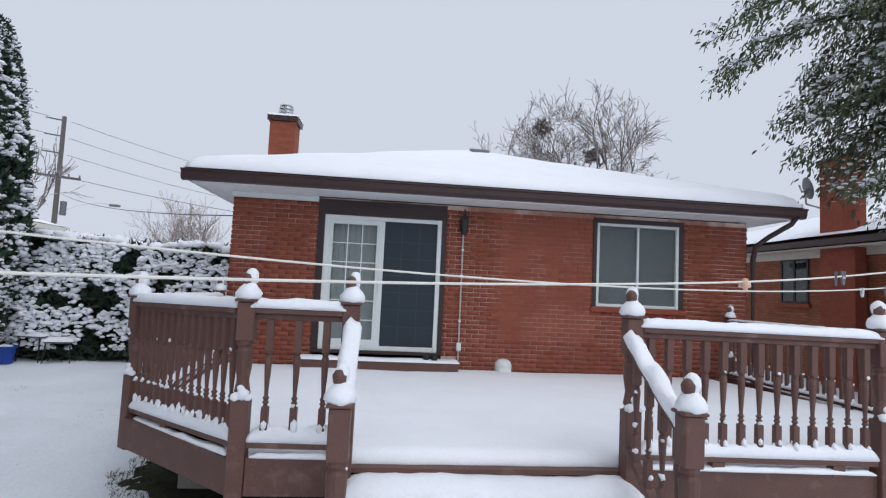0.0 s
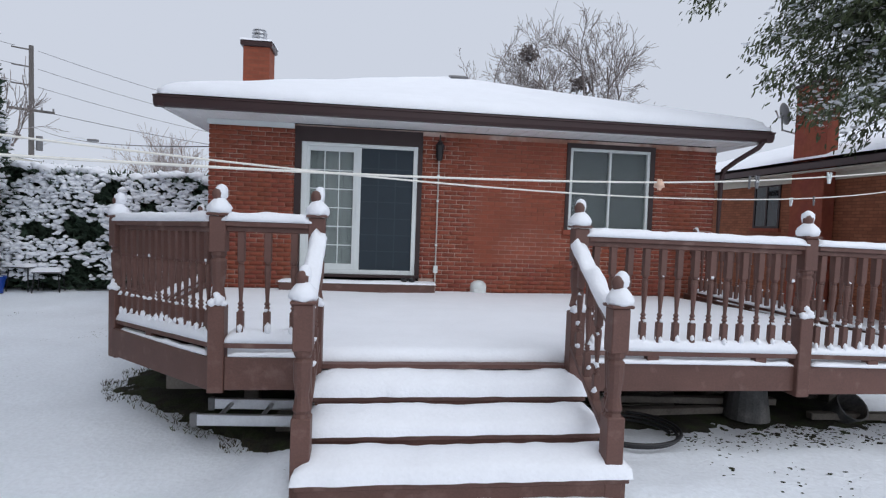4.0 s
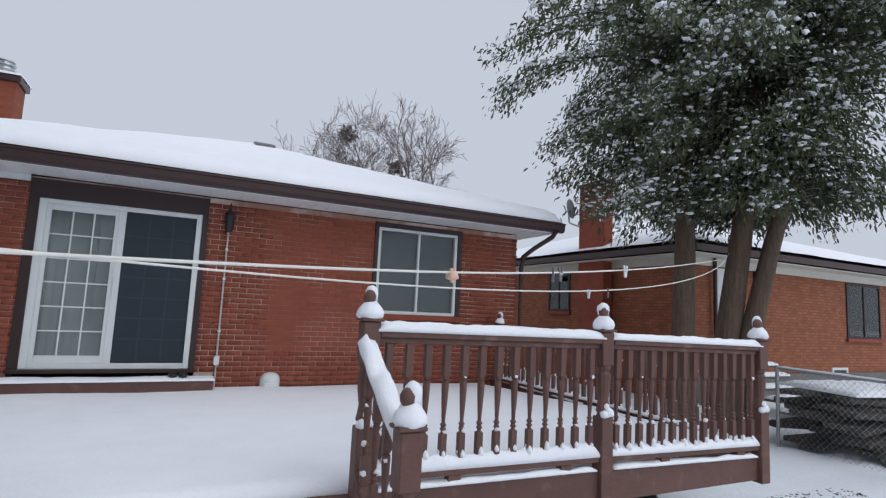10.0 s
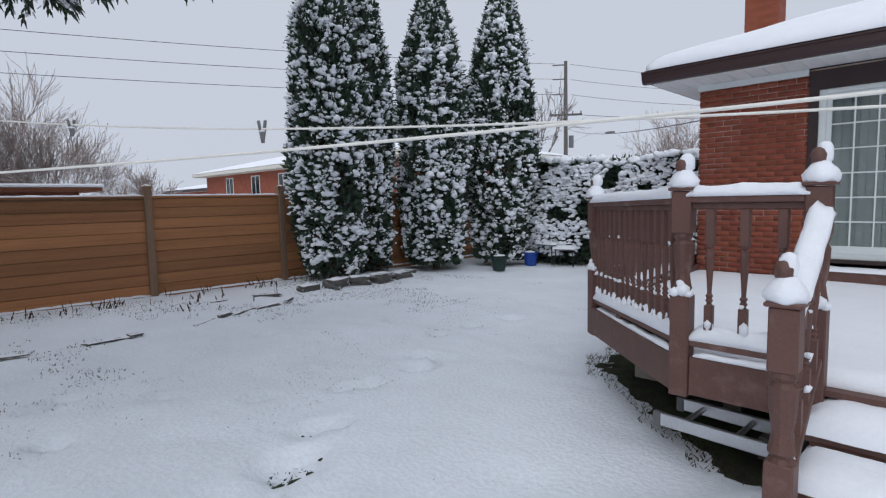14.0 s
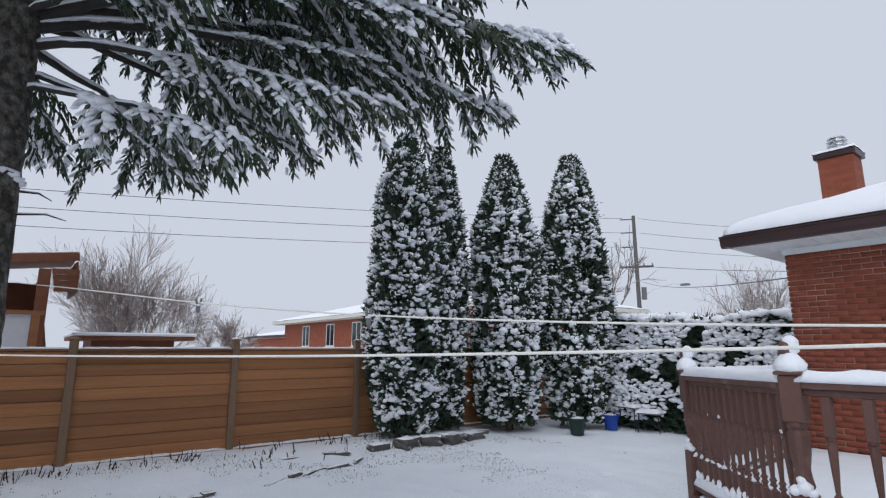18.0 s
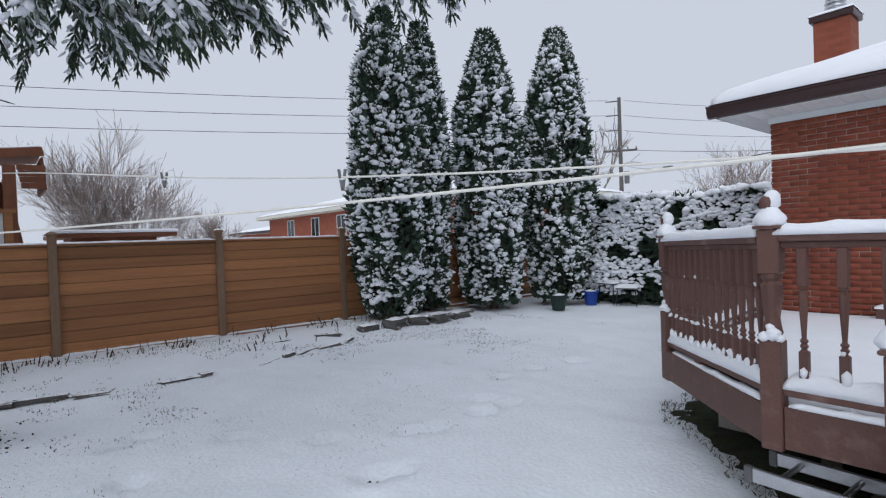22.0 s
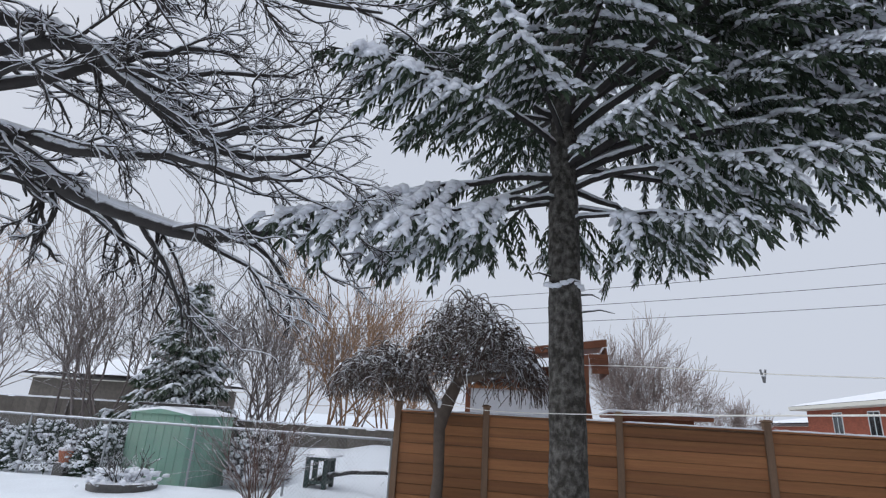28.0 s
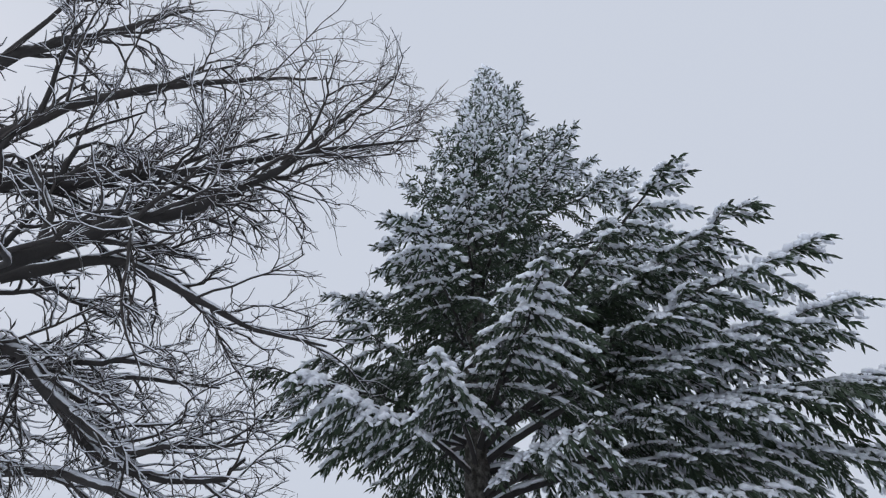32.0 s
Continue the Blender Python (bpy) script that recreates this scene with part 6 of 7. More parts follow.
# ---- houses beyond ----
def hip_house(name, label, x0, x1, y0, y1, eave, rise, material, over=0.5, seed=0):
    h = thing(name, label, "house")
    part("wall", bx((x0, y0, -0.2), (x1, y0 + 0.25, eave)), material, h)
    part("wall", bx((x0, y0 + 0.25, -0.2), (x0 + 0.25, y1, eave)), material, h)
    part("wall", bx((x1 - 0.25, y0 + 0.25, -0.2), (x1, y1, eave)), material, h)
    part("wall", bx((x0 + 0.25, y1 - 0.25, -0.2), (x1 - 0.25, y1, eave)), material, h)
    X0, X1, Y0, Y1 = x0 - over, x1 + over, y0 - over, y1 + over
    half = min(X1 - X0, Y1 - Y0) / 2
    for nm, lift, m, g in (("roof", 0.0, TRIM, 0), ("roof_snow", 0.13, SNOW, -0.03)):
        bm = bmesh.new()
        n = 40
        grid = []
        for i in range(n + 1):
            row = []
            for j in range(n + 1):
                x, y = X0 - g + (X1 - X0 + 2 * g) * i / n, Y0 - g + (Y1 - Y0 + 2 * g) * j / n
                d = max(0, min(x - X0, X1 - x, y - Y0, Y1 - y))
                row.append(bm.verts.new((x, y, eave + 0.2 + rise * d / half + (lift * min(1, 0.5 + d * 3) if lift else 0) + (0.015 * noise.noise((x, y, seed)) if lift else 0))))
            grid.append(row)
        for a, b in zip(grid, grid[1:]):
            for j in range(n):
                bm.faces.new((a[j], b[j], b[j + 1], a[j + 1]))
        part(nm, bm, m, h, smooth=bool(lift))
    part("soffit", bx((X0 + 0.05, Y0 + 0.05, eave), (X1 - 0.05, Y1 - 0.05, eave + 0.03)), FASCIA, h)
    return h, (X0, X1, Y0, Y1)


def fascia(h, X0, X1, Y0, Y1, z0, z1, m):
    part("fascia", bx((X0, Y0 - 0.03, z0), (X1, Y0, z1)), m, h)
    part("fascia", bx((X0, Y1, z0), (X1, Y1 + 0.03, z1)), m, h)
    part("fascia", bx((X0 - 0.03, Y0, z0), (X0, Y1, z1)), m, h)
    part("fascia", bx((X1, Y0, z0), (X1 + 0.03, Y1, z1)), m, h)


nb, e = hip_house("neighbour_house", "orange-brick bungalow next door under a snowy hip roof", 10.75, 22.5, 7.95, 19.0, 3.15, 1.9, BRICK_B, 0.55, 4)
fascia(nb, *e, 3.2, 3.34, GUTTER)
part("frieze", bx((10.72, 7.9, 2.98), (22.5, 7.95, 3.15)), FASCIA, nb)
part("frieze", bx((10.7, 7.95, 2.98), (10.75, 19.0, 3.15)), FASCIA, nb)
c = part("chimney", bx((10.42, 10.25, 0.0), (10.72, 11.2, 5.2), 0.01), BRICK, nb, "red brick chimney breast and stack")
part("crown", bx((10.37, 10.2, 5.2), (10.77, 11.25, 5.27), 0.01), GUTTER, c)


def plain_window(parent, a, b, depth, axis, frame_m=TRIM, pane_m=DARKPANE, bars=1, sill=True):
    """A framed window on a wall: axis x means the wall faces along x."""
    w = thing("window", "dark window", "window")
    w.parent = parent
    (u0, z0), (u1, z1) = a, b
    def bxx(u, v, w0, w1, d0, d1, m, nm):
        if axis == "y":
            return part(nm, bx((u, d0, w0), (v, d1, w1)), m, w)
        return part(nm, bx((d0, u, w0), (d1, v, w1)), m, w)
    t = 0.06
    d0, d1 = depth - 0.03, depth + 0.02
    bxx(u0, u0 + t, z0, z1, d0, d1, frame_m, "frame")
    bxx(u1 - t, u1, z0, z1, d0, d1, frame_m, "frame")
    bxx(u0 + t, u1 - t, z1 - t, z1, d0, d1, frame_m, "frame")
    bxx(u0 + t, u1 - t, z0, z0 + t, d0, d1, frame_m, "frame")
    for i in range(bars):
        u = u0 + (u1 - u0) * (i + 1) / (bars + 1)
        bxx(u - 0.025, u + 0.025, z0 + t, z1 - t, d0, d1, frame_m, "bar")
    bxx(u0 + t, u1 - t, z0 + t, z1 - t, depth - 0.012, depth - 0.004, pane_m, "pane")
    if sill:
        bxx(u0 - 0.06, u1 + 0.06, z0 - 0.09, z0 - 0.002, depth - 0.07, d1, frame_m if frame_m is not TRIM else BRICK, "sill")
    for k in ("label", "category"):
        if k in w:
            del w[k]
    return w


plain_window(nb, (11.9, 1.85), (12.85, 3.0), 10.75, "x")
plain_window(nb, (16.65, 1.5), (18.3, 2.95), 7.95, "y")
plain_window(nb, (15.9, 0.35), (16.6, 0.75), 7.95, "y", WHITE, DARKPANE, 0, False)
part("foundation", bx((10.7, 7.9, -0.2), (22.5, 7.95, 0.62)), CONCRETE, nb, "grey concrete foundation")
part("side_door", bx((11.55, 7.9, 0.95), (12.35, 7.945, 2.95), 0.005), WHITE, nb, "white side door")
part("door_jamb", bx((12.85, 7.86, 0.95), (13.1, 7.945, 2.98)), TRIM, nb)
part("downspout", tube_mesh("downspout", [([(11.4, 7.85, 3.2), (11.4, 7.85, 0.1)], [0.04, 0.04])], 8), GUTTER, nb)
dish = thing("satellite_dish", "grey satellite dish on an arm beside the neighbour's chimney", "dish", (10.15, 11.3, 4.35))
bm = bmesh.new()
lathe(bm, [(0.0, 0.02), (0.015, 0.15), (0.045, 0.27), (0.06, 0.27), (0.025, 0.15), (0.012, 0.02)], 20)
bmesh.ops.transform(bm, matrix=pose(0, 0, 0.25, 75, 0, 70), verts=bm.verts)
part("reflector", bm, GREY_PLASTIC, dish, smooth=True)
part("arm", tube_mesh("arm", [([(0, 0, 0.2), (-0.3, -0.25, 0.1), (-0.5, -0.4, 0.22)], [0.02] * 3), ([(0.02, 0.05, 0.2), (0.1, 0.1, -0.1), (0.4, 0.0, -0.2)], [0.025] * 3)], 6), ALU, dish)

lh, e = hip_house("far_house", "brick bungalow with cream eaves beyond the board fence", -42.0, -17.0, 17.3, 28.0, 3.75, 1.5, BRICK_C, 0.8, 9)
fascia(lh, *e, 3.78, 4.0, FASCIA)
for x in (-38.5, -34.5, -30.8, -24.0):
    plain_window(lh, (x, 2.0), (x + 1.2, 3.55), 17.3, "y", WHITE, DARKPANE, 1)
gar, e = hip_house("far_garage", "low brick garage with a snowy roof beyond the fence", -60, -47.0, 20.5, 27.0, 2.9, 0.7, BRICK_C, 0.5, 12)
fascia(gar, *e, 2.9, 3.1, TRIM)
bh, e = hip_house("low_bungalow", "low grey bungalow half hidden behind the far trees", -30, -23, -27, -19.5, 2.55, 1.3, BOARD_OLD, 0.5, 14)

# raised playhouse behind the board fence
ph = thing("playhouse", "red-brown wooden playhouse on posts with a pale lower wall", "playhouse")
for x, y in ((-13.9, -2.6), (-13.9, 0.12), (-12.36, -2.6)):
    part("corner_post", bx((x - 0.06, y - 0.06, 0), (x + 0.06, y + 0.06, 3.2)), RED_BROWN, ph)
part("corner_post", bx((-12.42, 0.08, 0), (-12.28, 0.28, 3.36), 0.006), RED_BROWN, ph, "stout corner post with flaking paint")
part("back_wall", bx((-13.95, -2.55, 1.0), (-13.9, 0.1, 3.2)), RED_BROWN, ph)
part("side_wall", bx((-13.84, 0.12, 0.6), (-12.42, 0.17, 3.1)), RED_BROWN, ph)
part("low_wall", bx((-12.38, -2.54, 1.2), (-12.31, 0.06, 2.46)), PALE_WALL, ph, "pale painted lower wall")
part("rail", bx((-12.4, -2.6, 2.46), (-12.27, 0.26, 2.54)), CEDAR_WOOD, ph, "pale timber sill")
part("corner_trim", bx((-12.3, 0.07, 1.2), (-12.265, 0.2, 2.455)), CEDAR_WOOD, ph)
part("brace", bx((-0.05, 0, 0), (0.03, 0.09, 1.5), 0.004, pose(-12.36, 0.3, 1.6, 9)), RED_BROWN, ph)
# the roof rises towards the lawn, with a steep skirt of boards at its end
tilt = pose(-13.1, -1.0, 3.44, 0, 0, 0) @ pose(0, 0, 0, 7.5, 0, 0)
part("roof", bx((-1.1, -2.3, 0.0), (0.8, 1.72, 0.06), 0.01, tilt), RED_BROWN, ph)
part("fascia", bx((0.8, -2.3, -0.1), (0.84, 1.72, 0.07), 0.004, tilt), RED_BROWN, ph)
part("roof_snow", bx((-1.08, -2.28, 0.06), (0.82, 1.7, 0.11), 0.02, tilt), SNOW, ph)
for i in range(9):
    part("skirt_board", bx((-1.05 + i * 0.205, 1.66, -0.62), (-0.86 + i * 0.205, 1.71, -0.005), 0.004, tilt @ pose(0, 0, 0, -4)), RED_BROWN, ph)
for i in range(4):
    part("gable_board", bx((-12.31, 0.29 + 0.02 * i, 3.27 - 0.115 * i), (-12.285 + 0.006 * (i % 2), 0.735, 3.38 - 0.115 * i), 0.004), RED_BROWN, ph)
cab = thing("garden_canopy", "low snow-covered canopy behind the fence", "canopy", (-15.5, 2.2, 0))
part("roof", bx((-1.3, -1.3, 2.02), (1.3, 1.3, 2.12), 0.02), RED_BROWN, cab)
part("roof_snow", bx((-1.33, -1.33, 2.12), (1.33, 1.33, 2.2), 0.03), SNOW, cab)
part("post", bx((-0.9, -0.9, 0), (0.9, 0.9, 2.02)), RED_BROWN, cab)

# ---- utility pole, street lamp arm and wires ----
pole = thing("utility_pole", "weathered wooden utility pole with a crossarm", "pole", (-28.5, 48.2, 0))
part("mast", tube_mesh("mast", [([(0, 0, -0.5), (0, 0, 15.2)], [0.24, 0.17])], 10), POLE_WOOD, pole)
part("crossarm", bx((-1.6, -0.08, 9.8), (1.6, 0.08, 10.0), 0, pose(0, 0, 0, 0, 0, 35)), POLE_WOOD, pole)
for i, x in enumerate((-1.5, -0.7, 0.7, 1.5)):
    p = part("insulator", bx((x - 0.06, -0.06, 10.0), (x + 0.06, 0.06, 10.25), 0, pose(0, 0, 0, 0, 0, 35)), GREY_PLASTIC, pole)
for z in (14.8, 13.4, 11.9):
    part("bracket", bx((-1.3, -0.05, z), (0.1, 0.05, z + 0.1), 0, pose(0, 0, 0, 0, 0, 35)), POLE_WOOD, pole)
part("transformer", tube_mesh("transformer", [([(0.45, 0.3, 6.6), (0.45, 0.3, 7.8)], [0.25, 0.25])], 10), GREY_PLASTIC, pole)
part("lamp_arm", tube_mesh("lamp_arm", [([(0, 0, 6.6), (1.2, 0.9, 7.6), (2.6, 2.0, 8.1), (3.3, 2.4, 8.0)], [0.06, 0.05, 0.05, 0.05])], 6), ALU, pole)
part("lamp_head", bx((3.2, 2.2, 7.85), (4.0, 2.7, 8.05), 0.03), GREY_PLASTIC, pole)


def wire(a, b, sag, rad, label, name="utility_wire"):
    s = np.linspace(0, 1, 24)
    p = np.array(a)[None] * (1 - s)[:, None] + np.array(b)[None] * s[:, None]
    p[:, 2] -= sag * 4 * s * (1 - s)
    w = part(name, tube_mesh(name, [(p, [rad] * 24)], 5), WIRE)
    return tagged(w, label, "wire")


for i, (za, zb) in enumerate(((15.0, 10.6), (13.5, 9.7), (12.0, 8.8))):
    wire((-29.4, 47.6, za), (-46, -34, zb), 1.1, 0.02, "thin overhead power line against the sky")
    wire((-28.2, 48.6, za - 0.1), (-6, 80, za), 1.0, 0.02, "thin overhead power line against the sky")
wire((-27.8, 48.6, 9.9), (2, 60, 8.2), 0.8, 0.025, "thin overhead power line against the sky")
wire((-28.5, 48.2, 8.6), (-3.0, 12.5, 3.3), 0.5, 0.015, "service wire running to the house")

# ---- clothes lines ----
line = thing("clothes_line", "pair of white clothes lines crossing the yard with a few pegs", "clothes line")


def strand(points, rad=0.0045):
    pts = np.array(points, float)
    s = np.linspace(0, len(pts) - 1, 60)
    q = np.stack([np.interp(s, np.arange(len(pts)), pts[:, j]) for j in range(3)], 1)
    k = np.array((0.25, 0.5, 0.25))
    for _ in range(12):
        q[1:-1] = k[0] * q[:-2] + k[1] * q[1:-1] + k[2] * q[2:]
    return part("strand", tube_mesh("strand", [(q, [rad] * 60)], 6), ROPE, line)


# the near line and the far one, both tied to the cedar: x, y, z
NEAR = [(-9.2, -2.68, 1.95), (-6.0, -1.4, 1.80), (-3.0, -0.2, 1.772), (-1.0, 0.6, 1.779), (0.5, 1.2, 1.81), (2.0, 1.8, 1.895), (3.5, 2.4, 2.06), (6.0, 3.9, 2.4), (8.6, 5.7, 2.75)]
FAR = [(-11.4, -0.6, 3.05), (-8.9, -0.35, 2.75), (-6.4, -0.2, 2.47), (-4.0, 0.16, 2.235), (-2.5, 0.7, 2.03), (-1.0, 1.24, 1.905), (0.5, 1.78, 1.845), (2.0, 2.32, 1.845), (3.5, 2.86, 1.915), (5.0, 3.4, 2.085), (6.5, 4.1, 2.38), (9.0, 5.8, 2.9)]
strand(FAR)
strand(NEAR)
part("pulley", bx((-0.03, -0.05, -0.07), (0.03, 0.05, 0.07), 0.015, pose(-9.2, -2.68, 1.94)), ALU, line)


def peg(x, rope, material, label, turn=20, size=1.0):
    cols = list(zip(*rope))
    t = thing("clothes_peg", label, "clothes peg", (x, float(np.interp(x, cols[0], cols[1])), float(np.interp(x, cols[0], cols[2])) - 0.004), turn, "clothes pegs")
    for sgn in (-1, 1):
        part("leg", bx((-0.006, -0.005, -0.045 * size), (0.006, 0.005, 0.04 * size), 0.002, pose(0.008 * sgn, 0, 0, 0, 9 * sgn, 0)), material, t)
    part("spring", tube_mesh("spring", [([(-0.014, 0, 0.0), (0.014, 0, 0.0)], [0.007, 0.007])], 6), ALU, t)
    if material is PEACH:
        part("snow", blobs("snow", [(0, 0, 0.0)], [0.026], rng, 0.9), PEACH, t)


peg(1.78, NEAR, PEACH, "pale peach clothes peg bag pinned to the line", 30, 0.6)
peg(2.42, NEAR, GREY_PLASTIC, "grey clothes peg on the line", 50, 0.8)
peg(2.48, NEAR, GREY_PLASTIC, "grey clothes peg on the line", 20, 0.8)
peg(3.15, NEAR, WHITE, "white clothes peg on the line", 10, 0.8)
peg(3.38, FAR, WHITE, "white clothes peg on the line", 80, 0.7)
peg(3.64, FAR, GREY_PLASTIC, "grey clothes peg on the line", 40, 0.8)
peg(-1.52, FAR, GREY_PLASTIC, "grey clothes peg on the line", 40, 1.1)
peg(-2.7, FAR, GREY_PLASTIC, "grey clothes peg on the line", 70, 1.0)

# ---- small things in the yard ----
def pot(x, y, rad, h, material, label, name="plant_pot"):
    t = thing(name, label, "pot" if "pot" in name else "bin", (x, y, 0))
    bm = bmesh.new()
    lathe(bm, [(0, rad * 0.72), (h * 0.85, rad * 0.96), (h * 0.86, rad * 1.06), (h, rad * 1.08), (h, rad * 0.98), (h * 0.8, rad * 0.9)], 18)
    part("shell", bm, material, t)
    part("snow", blobs("snow", [(0, 0, h * 0.93)], [rad * 0.9], rng, 0.35), SNOW, t)
    return t


pot(-6.92, 9.5, 0.19, 0.34, DARK_GREEN, "dark green plastic plant pot with snow on top")
pot(-6.85, 10.65, 0.18, 0.33, BLUE, "blue plastic bin by the hedge", "blue_bin")


def stool(x, y, rz, h, label):
    t = thing("garden_stool", label, "stool", (x, y, 0), rz, "garden stools")
    part("seat", bx((-0.24, -0.2, h - 0.03), (0.24, 0.2, h), 0.012), GREY_PLASTIC, t)
    for sx in (-1, 1):
        for sy in (-1, 1):
            part("leg", tube_mesh("leg", [([(0.2 * sx, 0.16 * sy, h - 0.03), (0.23 * sx, 0.19 * sy, 0)], [0.012] * 2)], 6), BLACK, t)
    snow_slab("snow", -0.25, 0.25, -0.21, 0.21, lambda x, y: h, 0.08, t, rng, 0.06, 0.1)


stool(-6.05, 10.95, 15, 0.42, "black metal garden stool with a cushion of snow")
stool(-6.55, 11.05, -10, 0.5, "black metal garden stool with a cushion of snow")


def stone(x, y, sx, sy, sz, seed, group, label, rz=0):
    r = np.random.default_rng(seed)
    bm = bmesh.new()
    bmesh.ops.create_cube(bm, size=1)
    bmesh.ops.subdivide_edges(bm, edges=bm.edges[:], cuts=2, use_grid_fill=True)
    for v in bm.verts:
        v.co *= 1 + 0.38 * noise.noise(v.co * 2.3 + Vector((seed, 0, 0)))
        v.co.x *= sx
        v.co.y *= sy
        v.co.z *= sz
    bmesh.ops.transform(bm, matrix=pose(x, y, sz * 0.42, 0, 0, rz), verts=bm.verts)
    s = part("garden_stone", bm, STONE)
    tagged(s, label, "stone", group)
    return s


for i, (x, y, sx, sy, sz) in enumerate(((-8.05, 5.2, 0.26, 0.34, 0.13), (-7.9, 5.75, 0.3, 0.42, 0.2), (-7.85, 6.25, 0.3, 0.38, 0.19), (-7.8, 6.75, 0.32, 0.44, 0.2), (-7.9, 7.35, 0.3, 0.5, 0.15), (-8.3, 7.9, 0.25, 0.34, 0.1), (-8.66, -1.95, 0.28, 0.5, 0.14), (-8.75, 0.1, 0.2, 0.4, 0.07), (-8.5, -1.2, 0.2, 0.25, 0.07), (-8.6, -0.7, 0.15, 0.3, 0.06), (-8.1, 4.4, 0.16, 0.42, 0.07), (-8.2, 3.6, 0.14, 0.3, 0.06))):
    stone(x, y, sx, sy, sz, 200 + i, "edging stones", "rough grey edging stone with snow on top", 28 * math.sin(i * 2.3))
r = np.random.default_rng(229)
y, i = -1.3, 0
while y < 5.7:
    long = r.uniform(0.14, 0.5)
    x = -6.75 - 0.09 * (y - 1.9) ** 2 - 0.12 * max(0, y - 1.9)
    if r.random() < 0.8:
        turn = math.degrees(math.atan(0.18 * (y + long / 2 - 1.9) + (0.12 if y > 1.9 else 0)))
        stone(x + r.normal(0, 0.05), y + long / 2, r.uniform(0.05, 0.13), long, r.uniform(0.03, 0.06), 230 + i, "flat border stones", "flat dark stone edging the planting bed, half under snow", turn + r.normal(0, 9))
    y += long * r.uniform(0.95, 1.3)
    i += 1

# dry stalks in the bed, grass tips through the snow, bare earth round the deck
def blades(name, pts, h, w, material, label, category, r, lean=0.3):
    n = len(pts)
    d = np.stack([r.normal(0, lean, n), r.normal(0, lean, n), np.ones(n)], 1)
    ob = part(name, sprays(name, pts, d, h, w, r, 4 if name == "dry_stalks" else 2, name == "dry_stalks"), material)
    return tagged(ob, label, category, kind="stuff")


r = np.random.default_rng(301)
n = 380
y = r.uniform(-1.5, 6.0, n)
x = fence_x(0) + 0.35 + r.gamma(1.6, 0.35, n)
cl = np.array([noise.noise((a * 1.5, b * 1.5, 1)) for a, b in zip(x, y)]) > 0.0
stalk_m = mat("dry_stalk", (0.08, 0.045, 0.035), rough=0.9, var=0.3, bump=0)
blades("dry_stalks", np.stack([x, y, np.full(n, 0.03)], 1)[cl], r.uniform(0.05, 0.22, cl.sum()), r.uniform(0.012, 0.034, cl.sum()), stalk_m, "dry dark flower stalks standing in the snowy bed", "plants", r, 0.25)
n = 42000
x, y = r.uniform(-9.3, 1.5, n), r.uniform(-3.0, 8.5, n)
keep = np.array([noise.noise((a * 0.6, b * 0.6, 5)) + 0.5 * noise.noise((a * 2.3, b * 2.3, 6)) for a, b in zip(x, y)]) > 0.08
keep &= (x < -3.0) | (r.random(n) < 0.03)
x, y = x[keep], y[keep]
z = np.array([ground_z(a, b) for a, b in zip(x, y)])
blades("grass_tips", np.stack([x, y, z - 0.01], 1), r.uniform(0.012, 0.026, len(x)) * np.where(x < -5, 1.5, 1), r.uniform(0.004, 0.009, len(x)) * np.where(x < -5, 1.8, 1), GRASS, "tips of grass poking through the thin snow", "grass", r, 0.7)
n = 15000
bx_, by_ = r.uniform(-2.3, 0.4, n), r.uniform(3.0, 7.6, n)


def bare_edge(x, y):
    """Positive where the ground under the deck is free of snow."""
    left = x - (-0.25 - (y - 3.15) * 1.12 if y < 4.5 else -1.8)
    return min(left, y - (3.15 if x < 0.6 else 3.55), 5.2 - x) + 0.2 * noise.noise((x * 2.3, y * 2.3, 8)) + 0.1 * noise.noise((x * 7, y * 7, 8)) + 0.04 * noise.noise((x * 19, y * 19, 8))


def sheet_z(x, y):
    """Height of the ground's mesh, between its corners."""
    u, v = (x + 9.6) / 0.09, (y + 4.0) / 0.09
    i, j = math.floor(u), math.floor(v)
    u, v = u - i, v - j
    h = [[ground_z(-9.6 + 0.09 * (i + a), -4.0 + 0.09 * (j + b)) for b in (0, 1)] for a in (0, 1)]
    return (h[0][0] * (1 - u) + h[1][0] * u) * (1 - v) + (h[0][1] * (1 - u) + h[1][1] * u) * v


gvs, gfs, gid = [], [], {}
st = 0.05
for i in range(int(8.0 / st)):
    for j in range(int(4.7 / st)):
        x, y = -2.2 + i * st, 3.0 + j * st
        if bare_edge(x + st / 2, y + st / 2) > -0.2:
            q = []
            for a, b in ((i, j), (i + 1, j), (i + 1, j + 1), (i, j + 1)):
                if (a, b) not in gid:
                    X, Y = -2.2 + a * st, 3.0 + b * st
                    gid[(a, b)] = len(gvs)
                    gvs.append((X + 0.02 * noise.noise((X * 9, Y * 9, 1)), Y + 0.02 * noise.noise((X * 9, Y * 9, 5)), sheet_z(X, Y) + min(0.02, 0.12 * bare_edge(X, Y)) + 0.004 * noise.noise((X * 6, Y * 6, 2))))
                q.append(gid[(a, b)])
            gfs.append(tuple(q))
me = bpy.data.meshes.new("bare_ground")
me.from_pydata(gvs, [], gfs)
tagged(part("bare_ground", me, SOIL), "dark bare earth and grass under the deck", "ground", kind="structure")
keep = np.array([-0.1 - 0.12 * abs(math.sin(9 * b + 5 * a)) < bare_edge(a, b) < 0.4 and a < 0.4 for a, b in zip(bx_, by_)])
